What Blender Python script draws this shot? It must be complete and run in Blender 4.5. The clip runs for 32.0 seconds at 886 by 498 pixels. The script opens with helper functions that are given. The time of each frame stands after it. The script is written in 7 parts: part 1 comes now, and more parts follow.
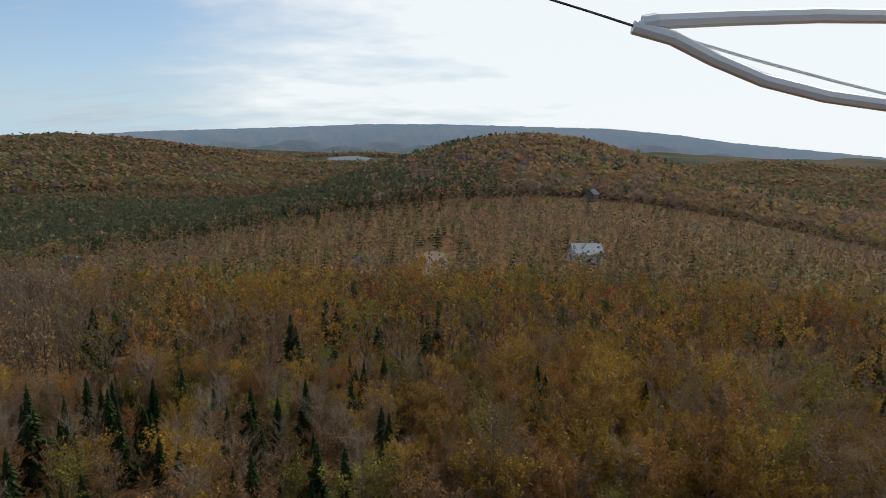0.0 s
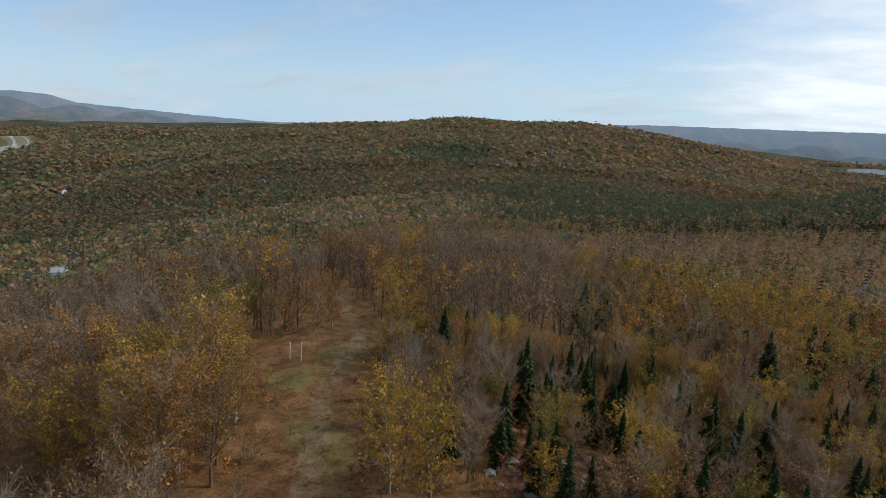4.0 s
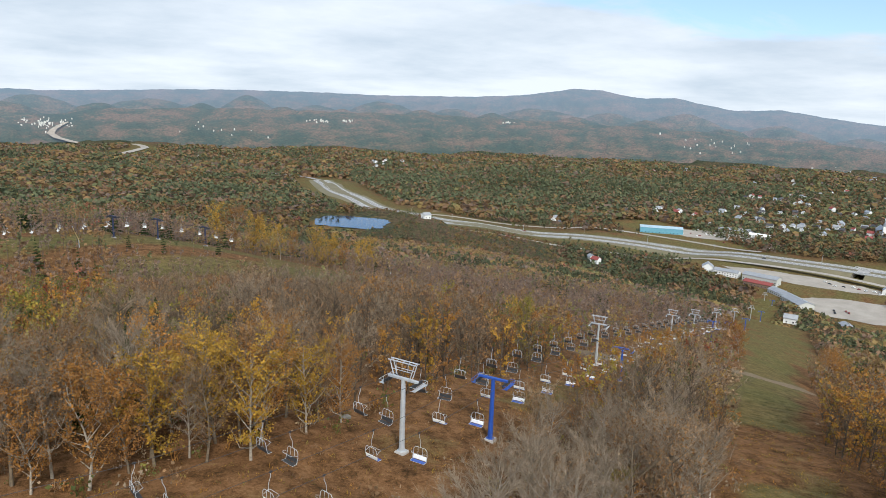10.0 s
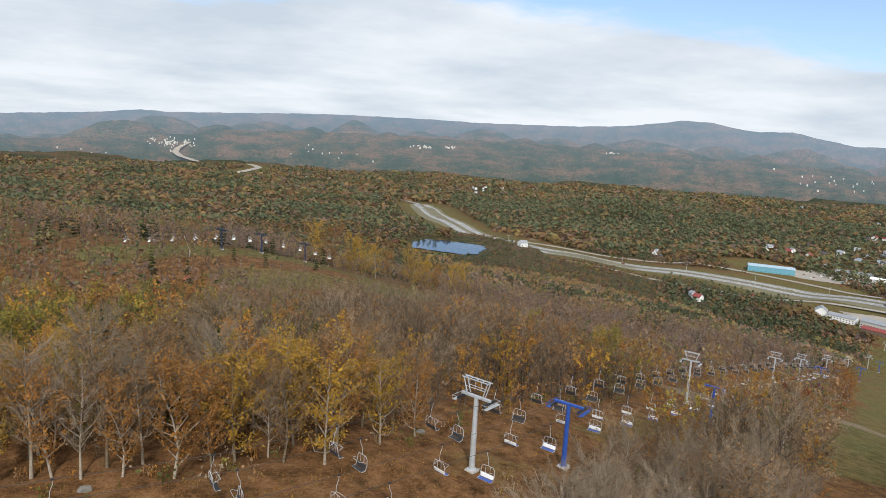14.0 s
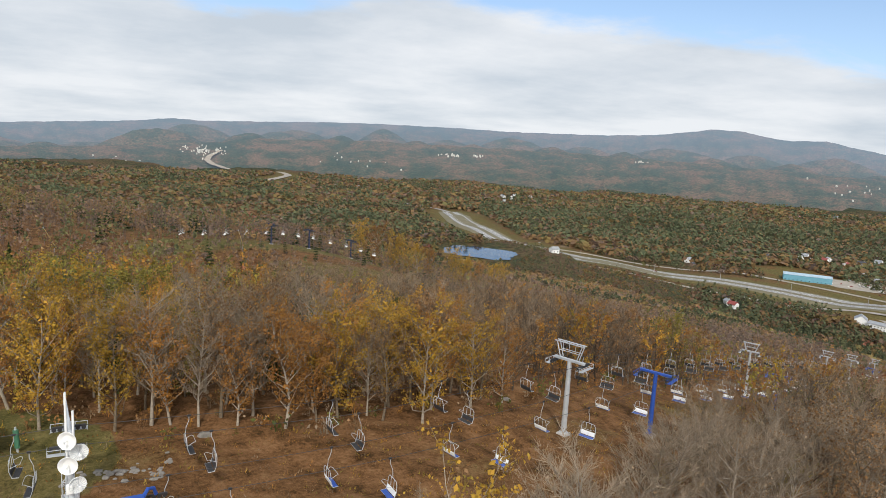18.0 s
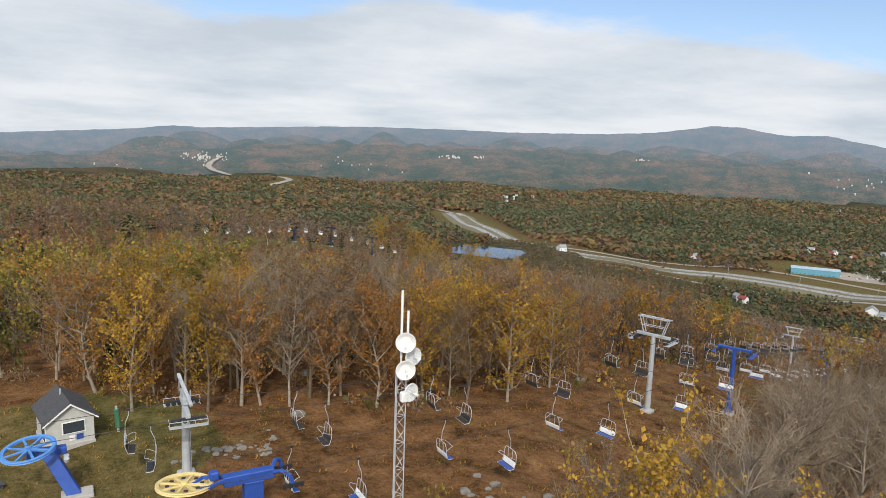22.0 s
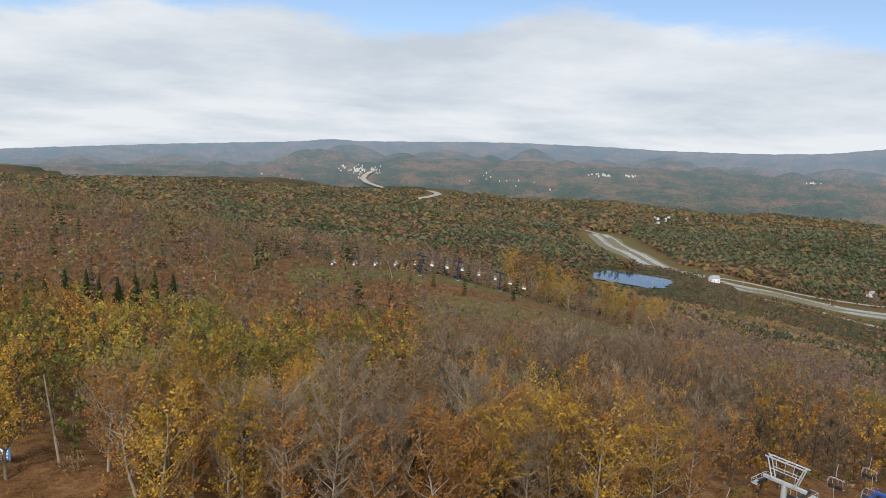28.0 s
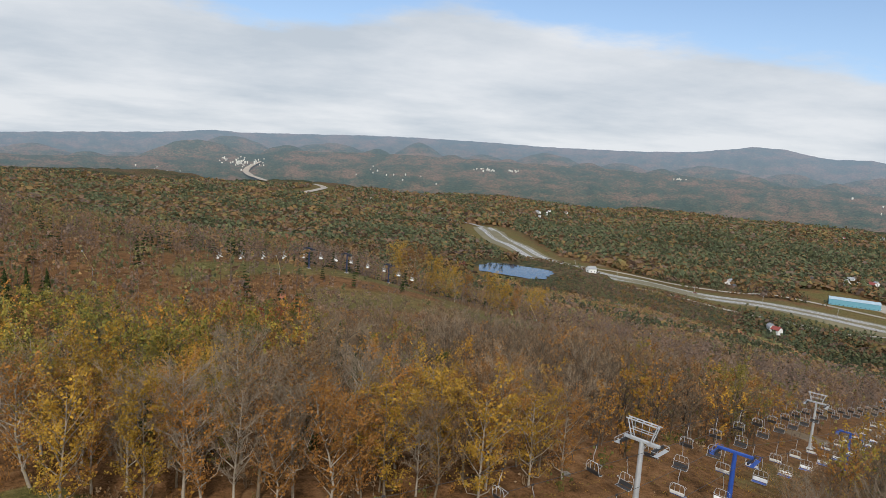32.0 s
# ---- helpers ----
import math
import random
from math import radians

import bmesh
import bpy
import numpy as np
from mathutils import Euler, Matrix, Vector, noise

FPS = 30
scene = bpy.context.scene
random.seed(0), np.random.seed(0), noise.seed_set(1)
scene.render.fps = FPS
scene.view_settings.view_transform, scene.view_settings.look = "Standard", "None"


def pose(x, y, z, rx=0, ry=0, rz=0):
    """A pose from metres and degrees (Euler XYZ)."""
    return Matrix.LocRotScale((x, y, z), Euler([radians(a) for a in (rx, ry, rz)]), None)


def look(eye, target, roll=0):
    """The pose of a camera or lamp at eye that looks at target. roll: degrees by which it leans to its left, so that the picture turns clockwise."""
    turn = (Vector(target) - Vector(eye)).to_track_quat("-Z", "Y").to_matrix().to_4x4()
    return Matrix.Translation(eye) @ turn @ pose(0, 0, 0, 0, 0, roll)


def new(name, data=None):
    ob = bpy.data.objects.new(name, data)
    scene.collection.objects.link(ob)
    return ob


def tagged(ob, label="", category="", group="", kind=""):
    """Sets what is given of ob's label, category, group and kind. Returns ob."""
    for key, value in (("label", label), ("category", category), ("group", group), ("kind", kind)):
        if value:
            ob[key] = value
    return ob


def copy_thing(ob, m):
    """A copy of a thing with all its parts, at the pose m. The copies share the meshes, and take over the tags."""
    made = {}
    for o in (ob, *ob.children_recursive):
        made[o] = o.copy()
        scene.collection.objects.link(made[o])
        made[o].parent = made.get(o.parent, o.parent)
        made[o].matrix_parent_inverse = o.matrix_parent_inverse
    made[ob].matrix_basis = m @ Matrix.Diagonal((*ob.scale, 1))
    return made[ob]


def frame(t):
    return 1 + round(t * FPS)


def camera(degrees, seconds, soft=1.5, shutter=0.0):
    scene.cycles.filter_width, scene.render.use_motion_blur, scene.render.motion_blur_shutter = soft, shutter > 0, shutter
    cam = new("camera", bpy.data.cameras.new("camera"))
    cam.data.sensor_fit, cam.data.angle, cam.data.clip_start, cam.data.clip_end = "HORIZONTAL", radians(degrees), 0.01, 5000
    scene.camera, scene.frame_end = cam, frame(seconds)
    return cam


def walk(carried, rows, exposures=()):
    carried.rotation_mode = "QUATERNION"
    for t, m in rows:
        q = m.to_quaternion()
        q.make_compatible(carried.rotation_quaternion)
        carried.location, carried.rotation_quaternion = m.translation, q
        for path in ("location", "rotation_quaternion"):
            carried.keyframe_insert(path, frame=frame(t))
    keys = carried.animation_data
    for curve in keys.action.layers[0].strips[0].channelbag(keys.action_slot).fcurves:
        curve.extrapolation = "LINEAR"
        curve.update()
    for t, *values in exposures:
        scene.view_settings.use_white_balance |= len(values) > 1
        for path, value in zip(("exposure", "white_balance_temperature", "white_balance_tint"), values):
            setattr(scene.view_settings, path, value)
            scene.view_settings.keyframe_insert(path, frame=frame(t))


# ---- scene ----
cam = camera(64.0, 32.0, 0.6)

# seconds, place, heading, tilt, roll
PATH = [
    (0.0, 2.91, 0.23, 43.02, 13.18, -11.34, -0.42),
    (0.5, 2.88, 0.64, 42.87, 14.52, -11.35, -0.69),
    (1.0, 2.86, 0.83, 42.79, 16.10, -11.31, -1.00),
    (1.5, 2.86, 0.86, 42.75, 19.31, -11.34, -1.34),
    (2.0, 2.93, 0.46, 42.85, 24.04, -11.43, -1.84),
    (2.5, 3.21, -0.61, 43.15, 32.73, -11.76, -2.80),
    (3.0, 3.68, -1.74, 43.47, 41.76, -12.23, -3.98),
    (3.5, 3.69, -2.33, 43.51, 47.24, -12.31, -3.97),
    (5.5, 5.14, -4.58, 45.46, 73.87, -14.23, 1.42),
    (6.0, 4.85, -3.77, 45.61, 83.96, -14.02, 1.42),
    (6.5, 4.87, -2.35, 45.81, 93.63, -13.76, 0.73),
    (7.0, 4.38, -0.91, 46.01, 101.75, -13.56, 0.08),
    (7.5, 3.24, 0.05, 45.93, 109.25, -13.21, 0.10),
    (8.0, 1.76, 0.63, 45.77, 116.66, -12.93, -0.06),
    (8.5, 0.46, 0.91, 45.72, 123.29, -12.65, -0.34),
    (9.0, -0.01, 0.88, 45.80, 128.77, -12.40, -0.64),
    (9.5, 0.11, 0.66, 45.97, 135.00, -12.26, -1.36),
    (10.0, -0.20, 0.38, 45.95, 141.02, -12.22, -1.97),
    (10.5, -1.03, 0.01, 45.72, 145.30, -12.03, -2.22),
    (11.0, -1.69, -0.31, 45.55, 147.28, -11.75, -2.47),
    (11.5, -1.97, -0.24, 45.49, 148.68, -11.49, -2.65),
    (12.0, -2.03, 0.14, 45.47, 148.98, -11.21, -2.80),
    (12.5, -1.91, 0.75, 45.43, 149.13, -10.95, -2.73),
    (13.0, -1.78, 1.62, 45.36, 149.51, -10.74, -2.71),
    (13.5, -1.62, 2.41, 45.36, 149.31, -10.54, -3.01),
    (15.5, 1.93, 3.63, 44.12, 149.65, -9.89, -3.49),
    (16.0, 3.91, 4.02, 43.57, 150.21, -9.83, -3.60),
    (16.5, 5.97, 4.33, 42.65, 150.62, -9.78, -3.91),
    (17.0, 7.24, 3.75, 41.55, 150.27, -9.70, -3.68),
    (17.5, 7.74, 2.46, 40.41, 150.78, -9.73, -3.42),
    (18.0, 8.14, 1.09, 39.24, 151.33, -9.75, -3.14),
    (18.5, 8.56, -0.23, 38.22, 151.83, -9.74, -2.92),
    (19.0, 8.96, -1.32, 37.40, 152.30, -9.70, -2.71),
    (19.5, 9.38, -1.99, 36.65, 152.69, -9.61, -2.55),
    (20.0, 9.96, -2.22, 35.99, 153.12, -9.57, -2.69),
    (20.5, 11.02, -2.35, 35.41, 150.86, -9.34, -2.24),
    (21.0, 12.60, -2.79, 35.12, 150.71, -9.24, -2.14),
    (21.5, 14.70, -3.62, 34.95, 150.94, -9.32, -2.08),
    (22.0, 16.69, -4.79, 35.08, 151.20, -9.55, -2.04),
    (22.5, 17.65, -6.09, 36.00, 149.96, -9.68, -2.01),
    (23.0, 18.09, -7.58, 37.31, 150.78, -9.76, -2.05),
    (23.5, 18.01, -8.80, 38.50, 152.42, -10.01, -2.24),
    (24.0, 17.55, -9.43, 39.43, 153.58, -9.78, -2.12),
    (24.5, 16.97, -10.00, 40.38, 153.91, -9.75, -1.97),
    (25.0, 15.87, -10.57, 41.33, 154.52, -9.69, -1.79),
    (25.5, 13.86, -10.89, 42.13, 158.79, -9.76, -2.29),
    (27.5, 5.26, -14.30, 43.65, 163.25, -9.02, -2.85),
    (28.0, 4.28, -14.05, 43.58, 163.21, -8.89, -2.83),
    (28.5, 3.65, -13.56, 43.49, 162.89, -8.77, -2.92),
    (29.0, 3.36, -12.93, 43.43, 161.43, -8.69, -3.07),
    (29.5, 3.34, -12.34, 43.43, 158.96, -8.42, -2.91),
    (30.0, 3.75, -11.66, 43.46, 156.27, -8.28, -2.93),
    (30.5, 4.44, -10.81, 43.50, 155.46, -8.31, -3.39),
    (31.0, 5.20, -10.02, 43.56, 154.89, -8.46, -3.57),
    (31.5, 6.01, -9.40, 43.66, 154.15, -8.63, -3.66),
    (32.0, 6.87, -8.84, 43.77, 154.15, -8.86, -3.78),
]
walk(cam, [(t, pose(x, y, z, 90 + tilt, roll, turn)) for t, x, y, z, turn, tilt, roll in PATH],
     exposures=[(0.0, -0.5, 6400, 8), (2.0, -0.5, 6350, 8), (3.5, -0.47, 6250, 8), (6.0, 0.15, 6100, 8), (9.0, 0.13, 6200, 8), (13.0, 0.05, 6450, 9), (19.0, -0.06, 6650, 10), (28.0, -0.09, 6600, 10), (31.0, -0.17, 6600, 10), (32.0, -0.17, 6600, 10)])

# ---------------------------------------------------------------- light
SUN_TURN, SUN_HIGH = radians(-25), radians(40)
sun = new("sun", bpy.data.lights.new("sun", "SUN"))
sun.data.energy, sun.data.angle, sun.data.color = 3.3, radians(5.0), (1.0, 0.968, 0.925)
sun_way = Vector((-math.sin(SUN_TURN) * math.cos(SUN_HIGH), math.cos(SUN_TURN) * math.cos(SUN_HIGH), math.sin(SUN_HIGH)))
sun.matrix_world = look((0, 0, 900), Vector((0, 0, 900)) - sun_way)

world = bpy.data.worlds.new("sky")
scene.world = world
world.use_nodes = True


class Nodes:
    """Short hand for building a node tree."""

    def __init__(self, tree):
        self.tree = tree
        tree.nodes.clear()

    def add(self, kind, *links, **values):
        """A node with its links (slot, source) and set values."""
        node = self.tree.nodes.new(kind)
        for key, value in values.items():
            if key in node.inputs:
                node.inputs[key].default_value = value
            elif key.startswith("in"):
                node.inputs[int(key[2:])].default_value = value
            elif key == "operation":
                node.operation = value
            elif key == "sky":
                node.sky_type = value
            elif key == "blend":
                node.blend_type = value
            elif key == "attribute":
                node.attribute_name = value
        for slot, source in links:
            self.tree.links.new(source, node.inputs[slot])
        return node

    def math(self, op, a, b=0.0, c=0.0):
        node = self.tree.nodes.new("ShaderNodeMath")
        node.operation = op
        for k, v in enumerate((a, b, c)):
            if isinstance(v, (int, float)):
                node.inputs[k].default_value = v
            else:
                self.tree.links.new(v, node.inputs[k])
        return node.outputs[0]

    def noise(self, vector, scale, detail=4.0, rough=0.55):
        node = self.tree.nodes.new("ShaderNodeTexNoise")
        node.inputs["Scale"].default_value = scale
        node.inputs["Detail"].default_value = detail
        node.inputs["Roughness"].default_value = rough
        self.tree.links.new(vector, node.inputs["Vector"])
        return node.outputs["Fac"]

    def ramp(self, fac, stops, mode="LINEAR"):
        node = self.tree.nodes.new("ShaderNodeValToRGB")
        node.color_ramp.interpolation = mode
        while len(node.color_ramp.elements) < len(stops):
            node.color_ramp.elements.new(0.5)
        for e, (p, c) in zip(node.color_ramp.elements, stops):
            e.position = p
            e.color = (*c, 1.0) if len(c) == 3 else c
        if isinstance(fac, (int, float)):
            node.inputs[0].default_value = fac
        else:
            self.tree.links.new(fac, node.inputs[0])
        return node.outputs[0]

    def mix(self, fac, a, b, blend="MIX"):
        node = self.tree.nodes.new("ShaderNodeMix")
        node.data_type, node.blend_type = "RGBA", blend
        for slot, v in ((0, fac), (6, a), (7, b)):
            if isinstance(v, (int, float)):
                node.inputs[slot].default_value = v
            elif isinstance(v, tuple):
                node.inputs[slot].default_value = (*v, 1.0)
            else:
                self.tree.links.new(v, node.inputs[slot])
        return node.outputs[2]


def build_sky():
    n = Nodes(world.node_tree)
    way = n.add("ShaderNodeTexCoord").outputs["Generated"]
    part = n.add("ShaderNodeSeparateXYZ", (0, way))
    x, y, z = part.outputs
    up = n.math("MAXIMUM", n.math("ADD", z, 0.05), 0.05)
    lifted = n.add("ShaderNodeCombineXYZ", (0, x), (1, y), (2, up)).outputs[0]
    sky = n.add("ShaderNodeTexSky", (0, lifted), sky="NISHITA")
    sky.sun_disc, sky.sun_elevation, sky.sun_rotation = False, SUN_HIGH, -SUN_TURN
    sky.altitude, sky.air_density, sky.dust_density, sky.ozone_density = 300, 1.0, 0.25, 2.0
    # cloud sheet seen flat on: project the way on a level plane
    z = n.math("MAXIMUM", n.math("ADD", z, 0.085), 0.0)
    deep = n.math("ADD", z, 0.07)
    sheet = n.add("ShaderNodeCombineXYZ", (0, n.math("DIVIDE", x, deep)), (1, n.math("DIVIDE", y, deep)), in2=0.0).outputs[0]
    body = n.noise(sheet, 0.46, 8.0, 0.58)
    streak = n.add("ShaderNodeMapping", (0, sheet), Scale=(0.5, 1.6, 1.0), Rotation=(0, 0, 0.5)).outputs[0]
    wisps = n.noise(streak, 0.9, 7.0, 0.62)
    # a bank of cloud stands in the south and west; veils and small clouds elsewhere; the air is white round the sun
    bank = n.math("ADD", n.math("MULTIPLY", x, -0.14), n.math("MULTIPLY", y, -0.60))
    amount = n.math("ADD", n.math("ADD", n.math("MULTIPLY", n.math("SUBTRACT", body, 0.5), 0.75), bank), n.math("SUBTRACT", 0.62, n.math("MULTIPLY", z, 2.7)))
    cover = n.ramp(amount, [(0.485, (0, 0, 0)), (0.575, (1, 1, 1))], "EASE")
    veil = n.ramp(n.math("SUBTRACT", wisps, n.math("MULTIPLY", z, 0.35)), [(0.46, (0, 0, 0)), (0.66, (0.75, 0.75, 0.75))])
    glare = n.add("ShaderNodeVectorMath", (0, way), operation="DOT_PRODUCT", in1=tuple(sun_way))
    glow = n.ramp(n.math("ADD", glare.outputs["Value"], n.math("MULTIPLY", n.math("SUBTRACT", body, 0.5), 0.9)), [(0.34, (0, 0, 0)), (0.60, (1, 1, 1))])
    cover = n.math("MAXIMUM", n.math("MAXIMUM", cover, veil), glow)
    shade = n.ramp(n.noise(sheet, 0.62, 8.0, 0.57), [(0.35, (4.9, 5.5, 6.2)), (0.60, (7.1, 7.4, 7.8))])
    shade = n.mix(glow, shade, (10.6, 10.9, 11.1))
    low = n.ramp(z, [(0.0, (0.6, 0.6, 0.6)), (0.30, (0.1, 0.1, 0.1))])
    clear = n.mix(low, n.mix(1.0, sky.outputs[0], (1.22, 1.24, 1.28), "MULTIPLY"), (4.9, 6.6, 9.2))
    colour = n.mix(n.math("MULTIPLY", cover, 0.95), clear, shade)
    ground = n.add("ShaderNodeBackground", ("Color", colour), Strength=0.122)
    n.add("ShaderNodeOutputWorld", (0, ground.outputs[0]))


build_sky()


# ---------------------------------------------------------------- materials
def material(name, rough=0.8, metal=0.0):
    """A node material: gives its Nodes, its shader and its vector of place in metres."""
    m = bpy.data.materials.new(name)
    m.use_nodes = True
    n = Nodes(m.node_tree)
    shader = n.add("ShaderNodeBsdfPrincipled", Roughness=rough, Metallic=metal)
    n.add("ShaderNodeOutputMaterial", (0, shader.outputs[0]))
    return m, n, shader


def place_of(n):
    return n.add("ShaderNodeNewGeometry").outputs["Position"]


def coat(name, colour, other=None, scale=2.0, rough=0.7, metal=0.0, bump=0.2):
    """Paint, metal or stone with two scales of variation and a fine relief."""
    m, n, shader = material(name, rough, metal)
    where = n.add("ShaderNodeTexCoord").outputs["Object"]
    other = other or tuple(c * 0.72 for c in colour)
    large, fine = n.noise(where, scale, 5.0), n.noise(where, scale * 9.0, 4.0)
    fac = n.ramp(n.math("ADD", n.math("MULTIPLY", large, 0.7), n.math("MULTIPLY", fine, 0.3)), [(0.35, (0, 0, 0)), (0.68, (1, 1, 1))])
    n.tree.links.new(n.mix(fac, colour, other), shader.inputs["Base Color"])
    relief = n.add("ShaderNodeBump", ("Height", fine), Strength=bump, Distance=0.02)
    n.tree.links.new(relief.outputs[0], shader.inputs["Normal"])
    return m


# tone of a tree: 0 bare twigs, then rust, orange, gold, olive, green, red
TONES = [(0.00, (0.130, 0.102, 0.076)), (0.012, (0.285, 0.226, 0.164)), (0.14, (0.255, 0.188, 0.120)), (0.26, (0.225, 0.132, 0.064)), (0.40, (0.345, 0.156, 0.038)),
         (0.55, (0.415, 0.245, 0.036)), (0.68, (0.290, 0.222, 0.042)), (0.80, (0.140, 0.138, 0.036)), (0.90, (0.060, 0.086, 0.030)), (1.00, (0.320, 0.070, 0.034))]
# whole stands far off: leaves, twigs, painted shade between them, blue raised for haze
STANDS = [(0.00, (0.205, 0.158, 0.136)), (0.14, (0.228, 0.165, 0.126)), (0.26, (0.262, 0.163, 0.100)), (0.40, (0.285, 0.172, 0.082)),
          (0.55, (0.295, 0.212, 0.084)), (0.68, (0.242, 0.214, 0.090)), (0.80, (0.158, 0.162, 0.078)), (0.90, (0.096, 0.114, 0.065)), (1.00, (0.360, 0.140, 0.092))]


def leaf_material(name, tones, rough=0.75, through_light=0.25, differ=1.0):
    m = bpy.data.materials.new(name)
    m.use_nodes = True
    n = Nodes(m.node_tree)
    tone = n.add("ShaderNodeAttribute", attribute="tone").outputs["Fac"]
    geo = n.add("ShaderNodeNewGeometry")
    spread = n.math("MULTIPLY", n.math("SUBTRACT", geo.outputs["Random Per Island"], 0.5), 0.06)
    colour = n.ramp(n.math("ADD", tone, spread), tones)
    grain = n.ramp(n.noise(geo.outputs["Position"], 0.9, 5.0, 0.7), [(0.32, (0.68, 0.68, 0.68)), (0.70, (1.25, 1.25, 1.25))])
    colour = n.mix(1.0, colour, grain, "MULTIPLY")
    each = n.ramp(n.math("FRACT", n.math("MULTIPLY", geo.outputs["Random Per Island"], 17.3)), [(0.0, (1 - 0.22 * differ,) * 3), (1.0, (1 + 0.22 * differ,) * 3)])
    colour = n.mix(1.0, colour, each, "MULTIPLY")
    tree = n.ramp(n.add("ShaderNodeObjectInfo").outputs["Random"], [(0.0, (0.66, 0.66, 0.66)), (1.0, (1.22, 1.22, 1.22))])
    colour = n.mix(1.0, colour, tree, "MULTIPLY")
    # trees of a stand differ: some pale, some deep in colour
    own = n.math("ADD", n.math("MULTIPLY", n.add("ShaderNodeAttribute", attribute="vary").outputs["Fac"], differ), 1.0)
    colour = n.mix(1.0, colour, n.add("ShaderNodeCombineXYZ", (0, own), (1, own), (2, own)).outputs[0], "MULTIPLY")
    leaf = n.add("ShaderNodeBsdfPrincipled", ("Base Color", colour), **{"Roughness": rough, "Specular IOR Level": 0.12})
    thin = n.add("ShaderNodeBsdfTranslucent", ("Color", colour))
    both = n.add("ShaderNodeMixShader", (1, leaf.outputs[0]), (2, thin.outputs[0]), in0=through_light)
    n.add("ShaderNodeOutputMaterial", (0, both.outputs[0]))
    return m


LEAF = leaf_material("autumn_leaves", TONES)
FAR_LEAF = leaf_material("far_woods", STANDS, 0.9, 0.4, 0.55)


def needle_material():
    m, n, shader = material("spruce_needles", 0.85)
    shader.inputs["Specular IOR Level"].default_value = 0.1
    geo = n.add("ShaderNodeNewGeometry")
    colour = n.ramp(geo.outputs["Random Per Island"], [(0.0, (0.024, 0.042, 0.013)), (0.6, (0.044, 0.066, 0.020)), (1.0, (0.076, 0.094, 0.028))])
    grain = n.ramp(n.noise(geo.outputs["Position"], 3.0, 4.0), [(0.3, (0.6, 0.6, 0.6)), (0.7, (1.25, 1.25, 1.25))])
    n.tree.links.new(n.mix(1.0, colour, grain, "MULTIPLY"), shader.inputs["Base Color"])
    return m


NEEDLE = needle_material()
BARK = coat("bark", (0.18, 0.134, 0.084), (0.080, 0.060, 0.038), 3.0, 0.9, 0.0, 0.6)
PALE_BARK = coat("pale_bark", (0.36, 0.305, 0.235), (0.16, 0.130, 0.095), 3.0, 0.85, 0.0, 0.5)
GALVANISED = coat("galvanised_steel", (0.50, 0.52, 0.53), (0.38, 0.40, 0.42), 1.2, 0.5, 0.25, 0.1)
BLUE_PAINT = coat("blue_paint", (0.028, 0.085, 0.36), (0.020, 0.060, 0.26), 1.5, 0.42, 0.0, 0.08)
SKY_BLUE_PAINT = coat("light_blue_paint", (0.10, 0.27, 0.60), (0.07, 0.20, 0.48), 1.5, 0.42, 0.0, 0.08)
YELLOW_PAINT = coat("cream_yellow_paint", (0.72, 0.58, 0.26), (0.60, 0.46, 0.20), 1.5, 0.5, 0.0, 0.08)
WHITE_PAINT = coat("white_paint", (0.80, 0.80, 0.78), (0.66, 0.66, 0.63), 1.5, 0.5, 0.0, 0.08)
BLACK_VINYL = coat("black_vinyl", (0.022, 0.022, 0.024), (0.040, 0.040, 0.042), 4.0, 0.6)
CABLE_STEEL = coat("cable_steel", (0.060, 0.060, 0.062), None, 4.0, 0.5, 0.6)
CONCRETE = coat("concrete", (0.44, 0.42, 0.39), (0.33, 0.31, 0.29), 1.4, 0.9, 0.0, 0.4)
ROCK = coat("granite", (0.22, 0.20, 0.175), (0.11, 0.10, 0.085), 1.6, 0.9, 0.0, 0.8)
SHINGLE = coat("dark_shingles", (0.045, 0.045, 0.050), (0.075, 0.075, 0.080), 3.0, 0.9, 0.0, 0.5)
CLAPBOARD = coat("pale_grey_clapboard", (0.50, 0.50, 0.46), (0.40, 0.40, 0.37), 2.0, 0.75, 0.0, 0.2)
GLASS_DARK = coat("window_glass", (0.03, 0.04, 0.05), (0.05, 0.06, 0.07), 1.0, 0.08)
ASPHALT = coat("worn_asphalt", (0.300, 0.290, 0.275), (0.230, 0.222, 0.210), 0.05, 0.9)
GRAVEL = coat("gravel", (0.36, 0.32, 0.27), (0.26, 0.23, 0.19), 0.06, 0.95)
VERGE = coat("dry_grass_verge", (0.180, 0.155, 0.090), (0.125, 0.110, 0.060), 0.03, 0.95)
TEAL_METAL = coat("turquoise_metal_sheet", (0.11, 0.29, 0.38), (0.14, 0.34, 0.43), 0.2, 0.5)
GREY_ROOF = coat("grey_metal_roof", (0.34, 0.35, 0.36), (0.26, 0.27, 0.28), 0.2, 0.5, 0.2)
BROWN_WALL = coat("brown_siding", (0.22, 0.15, 0.11), (0.16, 0.11, 0.08), 0.5, 0.85)
RED_ROOF = coat("red_roof", (0.26, 0.055, 0.045), (0.18, 0.045, 0.040), 0.5, 0.8)


